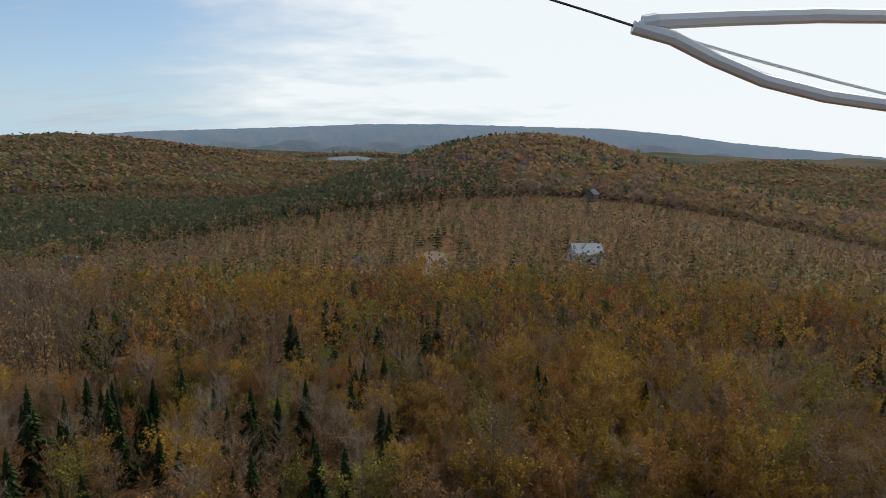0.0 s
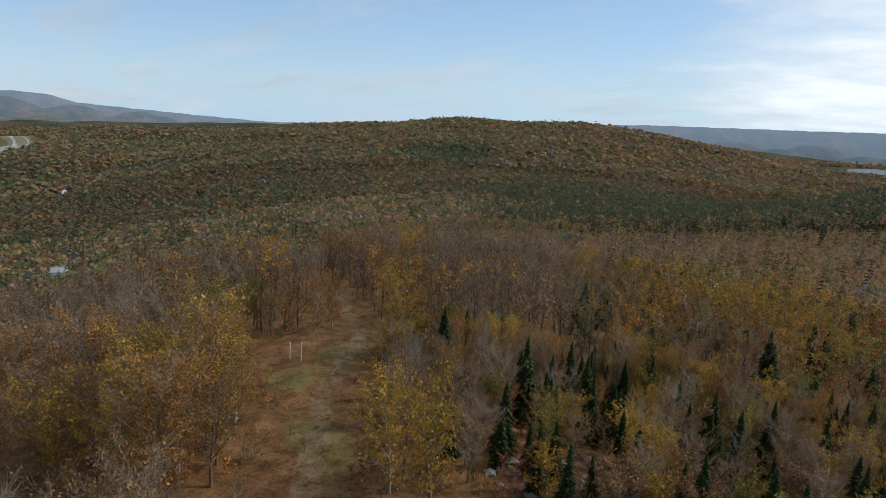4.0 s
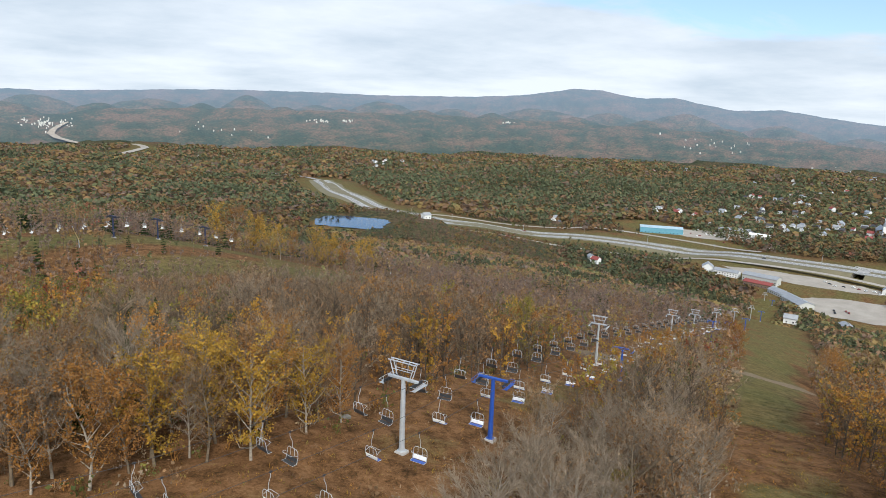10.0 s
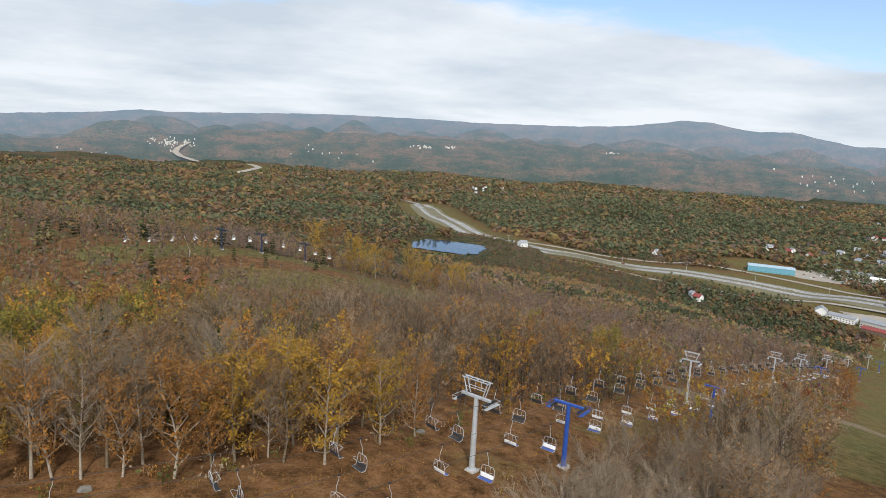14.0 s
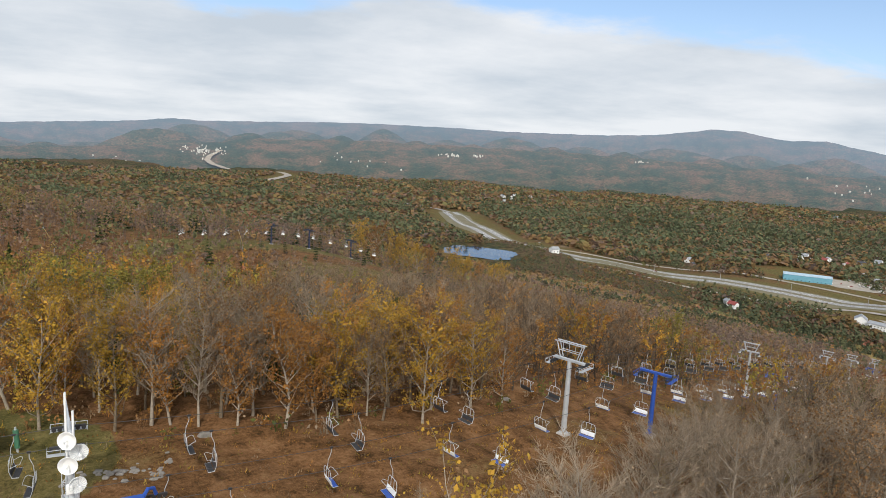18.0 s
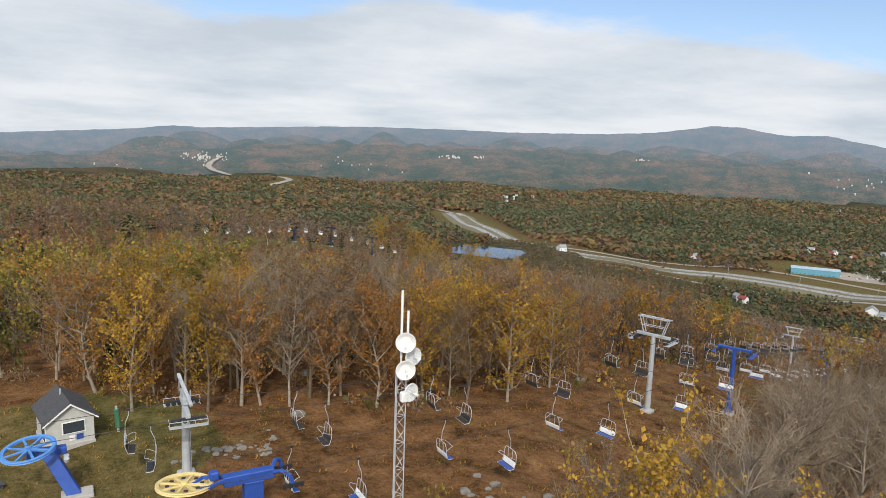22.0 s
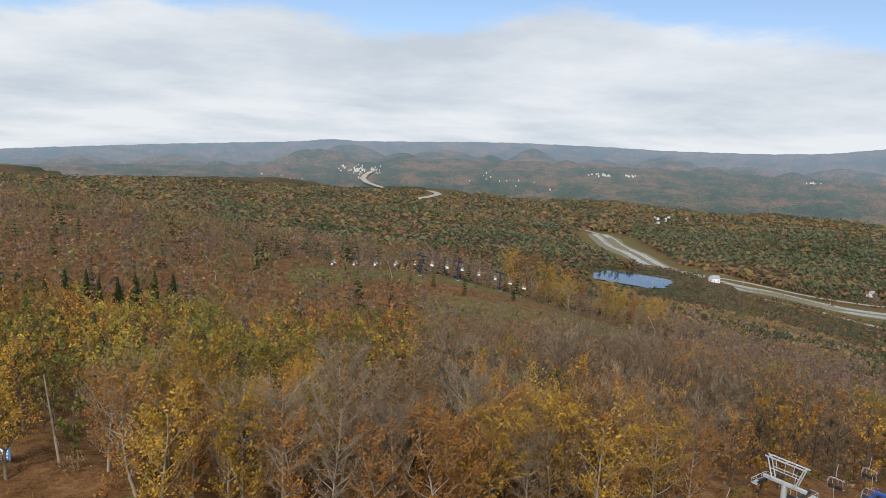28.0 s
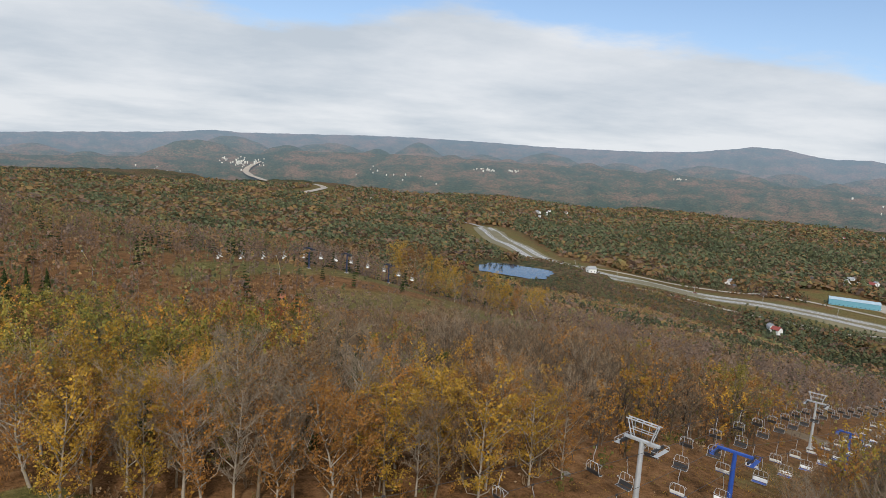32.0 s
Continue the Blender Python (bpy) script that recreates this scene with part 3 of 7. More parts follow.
# ---------------------------------------------------------------- ground
def ground_sheet():
    """One sheet from under the camera to the ranges, finer near the hill top."""
    around = 540
    radii = np.concatenate([np.linspace(0.01, 130, 61), np.geomspace(133, 4200, 165)])
    turns = np.linspace(0, 2 * math.pi, around, endpoint=False)
    rr, aa = np.meshgrid(radii, turns, indexing="ij")
    x, y = -rr * np.sin(aa), rr * np.cos(aa)
    z = height(x, y)
    inside = open_ground(x, y)
    wet = np.minimum(np.hypot((x + 580) / 58, (y + 930) / 74), np.hypot((x + 1108) / 160, (y - 2948) / 160))
    z = np.where(wet < 1, z - 3.0, z)
    grass = np.clip(inside / 9.0, 0, 1) * 0.5
    grass = np.where(np.hypot(x + 8, y + 60) < 40, grass * 0.75, grass)
    grass = np.where(np.hypot(x - 18, y + 76) < 15, 1.0, grass)
    run = line_distance(x, y, [(-60, -26), (-96, -38)])
    grass = np.maximum(grass, np.clip(1.2 - run / 9.0, 0, 0.95))
    run = line_distance(x, y, [(-150, -70), (-240, -108), (-420, -190), (-720, -320)])
    grass = np.maximum(grass, np.clip(1.3 - run / 14.0, 0, 1))
    grass = np.where(np.hypot(x, y) > 330, np.maximum(grass, 0.42 + 0.25 * np.clip(inside / 10, 0, 1)), grass)
    for line, half in ROADS[:5]:
        grass = np.maximum(grass, np.clip(1.5 - line_distance(x, y, line) / (half * 0.9), 0, 1))
    ridge = line_distance(x, y, [(-30, -300), (-90, -314), (-150, -334), (-190, -330)])
    grass = np.maximum(grass, np.clip(1.3 - ridge / 20.0, 0, 0.75))
    ridge = line_distance(x, y, [(-75, -264), (-132, -268), (-205, -316)])
    grass = np.maximum(grass, np.clip(1.3 - ridge / 18.0, 0, 0.75))
    lane = line_distance(x, y, [(-36, -62), (-62, -72), (-84, -82)])
    grass = np.maximum(grass, np.clip(1.35 - lane / 8.0, 0, 0.36))
    grass = np.where(np.hypot(x + 60, y + 78) < 26, grass * 0.55, grass)
    leafy = np.hypot(x + 74, y - 46)
    grass = np.where(leafy < 34, grass * 0.45, grass)
    grass = np.maximum(grass, np.clip(1.15 - np.hypot(x + 84, y - 40) / 7.5, 0, 1) * 1.0)
    grass = np.maximum(grass, np.clip(1.3 - line_distance(x, y, DIRT_TRACK) / 4.6, 0, 0.47))
    earth = np.zeros_like(z)
    earth = np.maximum(earth, np.clip(1.1 - line_distance(x, y, DIRT_TRACK) / 2.4, 0, 0.50))
    earth = np.maximum(earth, np.clip(1.3 - line_distance(x, y, SOUTH_ROAD) / 7.0, 0, 0.95))
    earth = np.maximum(earth, np.clip(1.3 - line_distance(x, y, RUN_TRACK) / 6.5, 0, 0.95))
    earth = np.maximum(earth, np.clip(1.1 - np.hypot(x + 185, y + 140) / 16.0, 0, 0.75))
    for cx, cy, reach in ((-965, -1262, 30), (-1010, -1225, 26), (-2224, -2532, 75), (-3560, 20, 130), (-3480, 150, 90), (-930, -1150, 20)):
        earth = np.maximum(earth, np.clip(1.5 - np.hypot(x - cx, y - cy) / reach, 0, 1))
    verts = np.stack([x, y, z], -1).reshape(-1, 3)
    i, j = np.meshgrid(np.arange(len(radii) - 1), np.arange(around), indexing="ij")
    k = (j + 1) % around
    faces = np.stack([i * around + j, (i + 1) * around + j, (i + 1) * around + k, i * around + k], -1).reshape(-1, 4)
    faces = faces[:, ::-1]
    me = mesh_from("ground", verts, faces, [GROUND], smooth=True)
    # where the painted canopy with its dark gaps covers the ground
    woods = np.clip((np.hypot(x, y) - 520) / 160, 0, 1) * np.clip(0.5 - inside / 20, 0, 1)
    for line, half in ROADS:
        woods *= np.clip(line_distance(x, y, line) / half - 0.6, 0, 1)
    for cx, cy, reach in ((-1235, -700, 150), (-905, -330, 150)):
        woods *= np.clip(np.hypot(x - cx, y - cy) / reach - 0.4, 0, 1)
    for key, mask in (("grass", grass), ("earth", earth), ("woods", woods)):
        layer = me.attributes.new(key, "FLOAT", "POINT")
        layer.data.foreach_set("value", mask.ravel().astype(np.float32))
    ob = new("ground", me)
    tagged(ob, "leaf-littered hill top and wooded valley ground with dry grass", "ground", kind="structure")
    return ob


ground = ground_sheet()

# skyline of the distant ranges: heading, degrees above eye level
SKYLINE = [(-60, -3.6), (-20, -3.3), (-13, -2.8), (-9, -2.5), (-5, -2.0), (0, -1.6), (7, -1.5), (13, -1.38), (19, -1.4), (25, -1.65), (32, -1.85), (36, -1.95), (44, -2.4), (57, -3.1), (66, -3.2), (71, -2.9),
           (75, -2.6), (79, -2.3), (81, -1.75), (83.3, -1.6), (86, -1.8), (88, -1.43), (90.4, -1.05), (94, -1.13), (96.5, -1.14), (97.8, -0.88), (99.4, -1.15), (106, -1.15), (110, -0.95), (113, -0.6), (115.8, -0.2), (119, -0.36),
           (121.4, 0.05), (123.2, 0.42), (125.4, 0.32), (126.7, 0.42), (128.6, 0.8), (130.7, 0.88), (132.5, 0.58), (135, 0.22), (139, -0.02), (146, -0.15), (150.6, -0.08), (157, -0.1), (161, -0.2), (164, -0.35), (170, -0.58),
           (172, -0.5), (175, -0.85), (183, -1.35), (188, -1.7), (195, -2.2), (230, -2.8), (300, -3.6)]
# rim of the far plain: heading, degrees
PLAIN = [(-60, -5.0), (-20, -4.8), (-10, -4.3), (0, -3.6), (10, -3.4), (20, -3.6), (30, -3.5), (45, -4.0), (60, -4.8), (70, -4.3), (77, -3.7), (90, -3.05), (100, -2.9), (110, -2.6), (123, -1.95), (131, -1.75), (140, -1.55), (158, -1.5), (166, -1.75),
         (172, -2.5), (180, -2.9), (195, -3.2), (300, -5.0)]
# brown wooded hills on that rim: heading, degrees of the top, half a width
DOMES = [(177.5, -2.5, 3.6), (170.5, -0.85, 2.2), (163, -0.95, 3.0), (156.1, -0.5, 1.5), (151, -1.05, 2.0), (145.8, -0.62, 2.3), (140, -1.0, 2.4), (133.5, -0.75, 3.2), (128, -0.9, 2.5), (122.5, -0.75, 2.4), (116, -1.35, 2.6), (110.5, -1.9, 2.2), (106.5, -2.15, 2.4),
         (101, -1.95, 2.6), (94.3, -1.8, 2.6), (89.3, -2.05, 2.2), (83.7, -1.95, 2.0), (79.5, -2.45, 2.4), (75, -2.8, 2.6), (70, -3.3, 2.6), (65, -3.8, 2.6), (59, -4.3, 3.0), (30, -2.75, 3.0), (24.5, -2.6, 2.4), (18, -2.75, 2.6), (11, -2.4, 3.0),
         (3, -2.5, 3.0), (-3, -2.75, 2.6), (-8, -3.3, 2.6), (-14, -3.8, 3.0), (184, -2.2, 2.6), (190, -2.5, 3.0)]
SMALL_DOMES = [(173, -1.3, 2.6), (166.5, -1.3, 1.7), (159.5, -1.2, 1.6), (153.5, -1.25, 1.5), (148.8, -1.3, 1.6), (142.6, -1.15, 1.8), (137, -1.25, 1.9), (130.5, -1.3, 2.2), (125.2, -1.35, 2.0), (119.5, -1.7, 2.0), (113.5, -2.15, 2.0), (104, -2.5, 2.0), (97.5, -2.45, 2.2),
               (91.8, -2.5, 2.0), (86.5, -2.6, 2.0), (81.5, -2.9, 2.0), (27, -3.05, 2.4), (21, -3.1, 2.4), (14.5, -3.0, 2.4), (7, -2.9, 2.4), (0, -3.0, 2.4), (-11, -3.8, 2.4), (180.5, -2.6, 2.0)]


def table_of(pairs):
    return lambda deg: np.interp(deg, [a for a, e in pairs], [e for a, e in pairs])


def ripple(deg, seed, waves, size):
    """Small uneven rise and fall of a crest line."""
    rng = np.random.RandomState(seed)
    return size * sum((wave / 6) ** 0.8 * np.sin(deg * 6.2832 / wave + rng.uniform(0, 6.28)) for wave in waves)


def domes_crest(domes, seed):
    def crest(deg):
        best = np.full_like(deg, -9.0)
        for turn, top, half in domes:
            best = np.maximum(best, top - 0.62 * (np.abs(deg - turn) / half) ** 1.7)
        return best + ripple(deg, seed, (3.1, 1.7, 0.9, 0.5, 0.27), 0.055)
    return crest


def backdrop_range(name, r0, r1, foot, crest, rise, air0, air1, label, rows=14):
    """One far sheet of country: rises from behind the nearer one to its crest, foot and crest in degrees from the eye."""
    deg = np.arange(-60, 300, 0.2)
    turns = np.radians(deg)
    top = crest(deg)
    low = np.minimum(foot(deg), top - 0.3)
    verts, air = [], []
    for s in np.linspace(0, 1, rows):
        r = r0 + (r1 - r0) * s
        fold = sum(np.sin(deg * q + s * g + c) * 0.10 / q ** 0.5 for q, g, c in ((1.7, -5, 2.0), (3.1, 7, 4.0), (5.3, -9, 1.0), (9.7, 12, 5.0))) * np.sin(s * math.pi)
        up = low + (top - low) * s ** rise + fold
        verts.append(np.stack([-r * np.sin(turns), r * np.cos(turns), 45 + r * np.tan(np.radians(up))], -1))
        # share of painted haze, growing from foot to crest
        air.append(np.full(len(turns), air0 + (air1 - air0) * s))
    n = len(turns)
    i, j = np.meshgrid(np.arange(rows - 1), np.arange(n - 1), indexing="ij")
    faces = np.stack([i * n + j, i * n + j + 1, (i + 1) * n + j + 1, (i + 1) * n + j], -1).reshape(-1, 4)
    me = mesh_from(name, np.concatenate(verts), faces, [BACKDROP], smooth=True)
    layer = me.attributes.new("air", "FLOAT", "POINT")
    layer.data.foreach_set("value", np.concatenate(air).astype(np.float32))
    return tagged(new(name, me), label, "hills", kind="structure")


plain_rim, small_crest, dome_crest, far_crest = table_of(PLAIN), domes_crest(SMALL_DOMES, 4), domes_crest(DOMES, 6), table_of(SKYLINE)
backdrop_range("backdrop_plain", 3350, 4200, lambda d: np.full_like(d, -5.6), lambda d: plain_rim(d) + ripple(d, 9, (5.0, 2.3, 1.1, 0.6), 0.04), 1.0, 0.08, 0.26, "wide wooded plain beyond the valley with thin painted haze", 18)
backdrop_range("backdrop_low_hills", 4200, 4340, lambda d: plain_rim(d) - 0.5, small_crest, 0.8, 0.24, 0.32, "low brown wooded hills with thin painted haze")
backdrop_range("backdrop_hills", 4350, 4500, lambda d: plain_rim(d) - 0.5, dome_crest, 0.8, 0.29, 0.42, "rounded brown wooded hills with painted haze")
backdrop_range("backdrop_far_range", 4550, 4900, lambda d: plain_rim(d) - 0.5, lambda d: far_crest(d) + ripple(d, 8, (2.1, 1.1, 0.6, 0.3), 0.03), 0.9, 0.42, 0.62, "far mountain range on the horizon, pale blue with painted haze")


def on_plain(turn, up):
    """The place on the far plain at a heading and so many degrees from the eye."""
    rim = float(plain_rim(turn))
    s = min(0.98, max(0.0, (up + 5.6) / (rim + 5.6)))
    r = 3350 + 850 * s
    return Vector((-r * math.sin(radians(turn)), r * math.cos(radians(turn)), 45 + r * math.tan(radians(up))))


# ---------------------------------------------------------------- trees: shapes in numpy triangles
def tube(points, radii, sides):
    """Vertices and triangles of a tapered, bent limb."""
    points, out, tri = np.asarray(points, float), [], []
    for k, p in enumerate(points):
        way = points[min(k + 1, len(points) - 1)] - points[max(k - 1, 0)]
        way = way / (np.linalg.norm(way) + 1e-9)
        side = np.cross(way, (0.31, 0.85, 0.42))
        side /= np.linalg.norm(side) + 1e-9
        up = np.cross(way, side)
        for j in range(sides):
            c = 6.2832 * j / sides
            out.append(p + (side * math.cos(c) + up * math.sin(c)) * radii[k])
    for k in range(len(points) - 1):
        for j in range(sides):
            a, b = k * sides + j, k * sides + (j + 1) % sides
            tri += [(a, b, b + sides), (a, b + sides, a + sides)]
    return np.array(out), np.array(tri)


class Shape:
    """Gathers triangles with a tone each."""

    def __init__(self):
        self.v, self.t, self.tone, self.n = [], [], [], 0

    def put(self, v, t, tone):
        self.v.append(v)
        self.t.append(np.asarray(t) + self.n)
        self.tone.append(np.full(len(v), tone))
        self.n += len(v)

    def done(self):
        return np.concatenate(self.v), np.concatenate(self.t), np.concatenate(self.tone)


def blades(rng, starts, ways, length, width):
    """Thin twigs: one long triangle each."""
    n = len(starts)
    side = np.cross(ways, rng.normal(size=(n, 3)))
    side /= np.linalg.norm(side, axis=1)[:, None] + 1e-9
    tip = starts + ways * length[:, None]
    width = width[:, None]
    v = np.stack([starts - side * width, starts + side * width, tip], 1).reshape(-1, 3)
    return v, np.arange(n * 3).reshape(-1, 3)


def leaves(rng, centres, size):
    """Leaf sprays: one folded four-cornered scrap each (two triangles)."""
    n = len(centres)
    a = rng.normal(size=(n, 3))
    a /= np.linalg.norm(a, axis=1)[:, None]
    b = np.cross(a, rng.normal(size=(n, 3)))
    b /= np.linalg.norm(b, axis=1)[:, None] + 1e-9
    s = size[:, None]
    c = np.cross(a, b)
    v = np.stack([centres - a * s, centres + b * s * 0.7 + c * s * 0.25, centres + a * s, centres - b * s * 0.7 + c * s * 0.2], 1).reshape(-1, 3)
    k = np.arange(n)[:, None] * 4
    return v, np.concatenate([k + [0, 1, 2], k + [0, 2, 3]], 0)


def broadleaf(seed, tall=12.0, wide=2.6, leaf=500, twig=420, leaf_size=0.17, limb=20, base=0.42, tone=0.0, spread=0.05, rings=7, sides=6, fine=0.019, core=0, core_size=0.3, stem=0.0105):
    """A tapered trunk, rising limbs, twigs and sprays of leaves. Gives (wood, crown)."""
    rng = np.random.RandomState(seed)
    wood, crown = Shape(), Shape()
    lean = rng.normal(size=2) * 0.05 * tall
    bend = rng.normal(size=2) * 0.028 * tall
    zs = np.linspace(0, 1, rings)
    spine = np.stack([lean[0] * zs + bend[0] * np.sin(zs * 5), lean[1] * zs + bend[1] * np.sin(zs * 4 + 1), zs * tall * 0.93], -1)
    thick = stem * tall * (1 - 0.9 * zs) + 0.012
    thick[0] *= 1.35
    spine[0, 2] = -0.5
    wood.put(*tube(spine, thick, sides), 0)
    tips, ways = [], []
    for k in range(limb):
        u = base + (0.93 - base) * (k + rng.uniform(0, 1)) / limb
        start = np.array([np.interp(u, zs, spine[:, c]) for c in range(3)])
        turn = k * 2.4 + rng.uniform(-0.5, 0.5)
        body = math.sin(math.pi * min(1, max(0.08, (u - base * 0.72) / (1.02 - base * 0.72)))) ** 0.7
        reach = wide * (0.45 + 0.75 * body) * rng.uniform(0.7, 1.15)
        rise = reach * rng.uniform(0.7, 1.5)
        end = start + np.array([math.cos(turn) * reach, math.sin(turn) * reach, rise])
        mid = (start + end) / 2 + rng.normal(size=3) * 0.14 * reach + np.array([0, 0, -0.10 * reach])
        r0 = 0.0060 * tall * (1.25 - u) + 0.012
        v, t = tube([start, mid, end], [r0, r0 * 0.6, 0.008], 3)
        t = np.vstack([t, [[0, 1, (int(round(u / 0.93 * (rings - 1))) * sides) - wood.n]]])
        wood.put(v, t, 0)
        for s in np.linspace(0.35, 1.0, 8):
            p = start * (1 - s) ** 2 + 2 * mid * s * (1 - s) + end * s * s
            tips.append(p)
            w = end - start
            ways.append(w / np.linalg.norm(w))
    tips, ways = np.array(tips), np.array(ways)
    pick = rng.randint(0, len(tips), twig)
    way = ways[pick] * 0.7 + rng.normal(size=(twig, 3)) * 0.55 + np.array([0, 0, 0.35])
    way /= np.linalg.norm(way, axis=1)[:, None]
    length = rng.uniform(0.5, 1.35, twig) * wide * 0.42
    starts = tips[pick] + rng.normal(size=(twig, 3)) * 0.10
    v, t = blades(rng, starts, way, length, rng.uniform(0.6, 1.4, twig) * fine)
    crown.put(v, t, 0.05)
    if leaf:
        pick = rng.randint(0, twig, leaf)
        at = starts[pick] + way[pick] * (length[pick] * rng.uniform(0.2, 1.1, leaf))[:, None] + rng.normal(size=(leaf, 3)) * 0.16
        v, t = leaves(rng, at, rng.uniform(0.6, 1.35, leaf) * leaf_size)
        crown.put(v, t, tone)
        crown.tone[-1] = np.clip(np.repeat(rng.normal(tone, spread, leaf), 4), 0, 1)
    if core:
        pick = rng.randint(0, len(tips), core)
        at = tips[pick] * (0.55, 0.55, 0.98) + rng.normal(size=(core, 3)) * 0.25
        v, t = leaves(rng, at, rng.uniform(0.7, 1.3, core) * core_size)
        crown.put(v, t, tone)
    return wood.done(), crown.done()


def spruce(seed, tall=13.0, wide=2.1, tiers=26, boughs=15):
    """A trunk with tiers of drooping boughs."""
    rng = np.random.RandomState(seed)
    wood, crown = Shape(), Shape()
    wood.put(*tube([(0, 0, -0.5), (0.05, 0, tall * 0.5), (0, 0, tall)], [0.016 * tall, 0.010 * tall, 0.02], 6), 0)
    for k in range(tiers):
        u = (k + 0.5) / tiers
        z = tall * (0.08 + 0.91 * u)
        reach = wide * (1 - u) ** 0.85 * rng.uniform(0.8, 1.15) + 0.12
        for j in range(boughs):
            c = 6.2832 * j / boughs + k * 1.7 + rng.uniform(-0.3, 0.3)
            r = reach * rng.uniform(0.7, 1.15)
            d = np.array([math.cos(c), math.sin(c), 0])
            s = np.array([-d[1], d[0], 0])
            root = np.array([0, 0, z + rng.uniform(-0.2, 0.2)])
            w = (0.30 if boughs < 12 else 0.17) * r + 0.07
            drop = 0.22 * r + rng.uniform(0, 0.2)
            mid = root + d * r * 0.55 + np.array([0, 0, -drop * 0.3])
            tip = root + d * r + np.array([0, 0, -drop])
            v = np.array([root + np.array([0, 0, 0.12]), mid + s * w, tip, mid - s * w, mid + np.array([0, 0, -0.14 - 0.10 * r])])
            crown.put(v, [(0, 1, 2), (0, 2, 3), (0, 4, 1), (0, 3, 4), (4, 2, 1), (4, 3, 2)], 0)
    v, t = blades(rng, np.array([[0, 0, tall - 0.3]]), np.array([[0, 0, 1.0]]), np.array([0.9]), np.array([0.08]))
    crown.put(v, t, 0)
    return wood.done(), crown.done()


def scatter(protos, which, x, y, z, size, turn, tone=None, tone_shift=None):
    """Copies of prototype shapes joined in one: gives verts, tris, tone."""
    V, T, A, n = [], [], [], 0
    for p in range(len(protos)):
        idx = np.nonzero(which == p)[0]
        if not len(idx):
            continue
        v, t, tn = protos[p]
        c, s = np.cos(turn[idx]), np.sin(turn[idx])
        sx = size[idx]
        px = (v[None, :, 0] * c[:, None] - v[None, :, 1] * s[:, None]) * sx[:, None] + x[idx, None]
        py = (v[None, :, 0] * s[:, None] + v[None, :, 1] * c[:, None]) * sx[:, None] + y[idx, None]
        pz = v[None, :, 2] * sx[:, None] + z[idx, None]
        V.append(np.stack([px, py, pz], -1).reshape(-1, 3))
        T.append((t[None] + (np.arange(len(idx)) * len(v))[:, None, None] + n).reshape(-1, 3))
        a = np.broadcast_to(tn[None], (len(idx), len(v)))
        if tone_shift is not None:
            a = a + tone_shift[idx, None]
        if tone is not None:
            a = np.where(tn[None] < -0.5, -0.5, np.broadcast_to(tone[idx, None], (len(idx), len(v))))
        vary = np.sin(x[idx] * 12.9898 + y[idx] * 78.233) * 43758.5453
        vary = (vary - np.floor(vary) - 0.5) * 0.6
        A.append(np.stack([a.reshape(-1), np.repeat(vary, len(v))], -1))
        n += len(idx) * len(v)
    return np.concatenate(V), np.concatenate(T), np.concatenate(A)


def field(x, y, wave, seed):
    """A smooth value noise between 0 and 1 over the country."""
    rng = np.random.RandomState(seed)
    out = np.zeros(np.shape(x))
    total = 0
    for octave in range(4):
        amp = 0.6 ** octave
        for k in range(3):
            turn, phase = rng.uniform(0, 6.28), rng.uniform(0, 6.28)
            w = wave / 1.9 ** octave * rng.uniform(0.8, 1.25)
            out += amp * np.sin((x * math.cos(turn) + y * math.sin(turn)) * 6.2832 / w + phase + 1.3 * np.sin((y * math.cos(turn) - x * math.sin(turn)) * 6.2832 / w * 0.7 + phase * 2))
            total += amp
    return 0.5 + 0.5 * out / total * 1.9


def in_view(x, y):
    a = (np.degrees(np.arctan2(-x, y)) + 100) % 360 - 100
    return (a > -26) & (a < 205)


def grow(r0, r1, spacing, seed, sector=True):
    """Jittered places of trees between two distances, clear of strips, roads and water."""
    rng = np.random.RandomState(seed)
    if callable(spacing):
        xs, ys = [], []
        r = r0
        while r < r1:
            s = spacing(r)
            n = int(6.2832 * r / s)
            a = (np.arange(n) + rng.uniform(-0.45, 0.45, n)) / n * 6.2832 + rng.uniform(0, 6.28)
            q = r + rng.uniform(-0.45, 0.45, n) * s
            xs.append(-q * np.sin(a))
            ys.append(q * np.cos(a))
            r += s
        x, y = np.concatenate(xs), np.concatenate(ys)
    else:
        k = int(r1 / spacing) + 1
        gx, gy = np.meshgrid(np.arange(-k, k + 1), np.arange(-k, k + 1))
        x = (gx.ravel() + rng.uniform(-0.42, 0.42, gx.size)) * spacing
        y = (gy.ravel() + rng.uniform(-0.42, 0.42, gx.size)) * spacing
        r = np.hypot(x, y)
        keep = (r >= r0) & (r < r1)
        x, y = x[keep], y[keep]
    keep = in_view(x, y) & (open_ground(x, y) < 0)
    x, y = x[keep], y[keep]
    keep = np.ones(len(x), bool)
    for line, half in ROADS:
        keep &= line_distance(x, y, line) > half
    for hx, hy in HOME_SPOTS:
        far = math.hypot(hx, hy)
        yard = 11 if far < 900 else 17
        keep &= (np.hypot(x - hx, y - hy) > yard) & (np.hypot(x - hx * (1 - 2 * yard / far), y - hy * (1 - 2 * yard / far)) > yard + 1)
    keep &= np.hypot((x + 580) / 66, (y + 930) / 82) > 1
    keep &= np.hypot((x + 1108) / 215, (y - 2948) / 215) > 1
    return x[keep], y[keep], rng


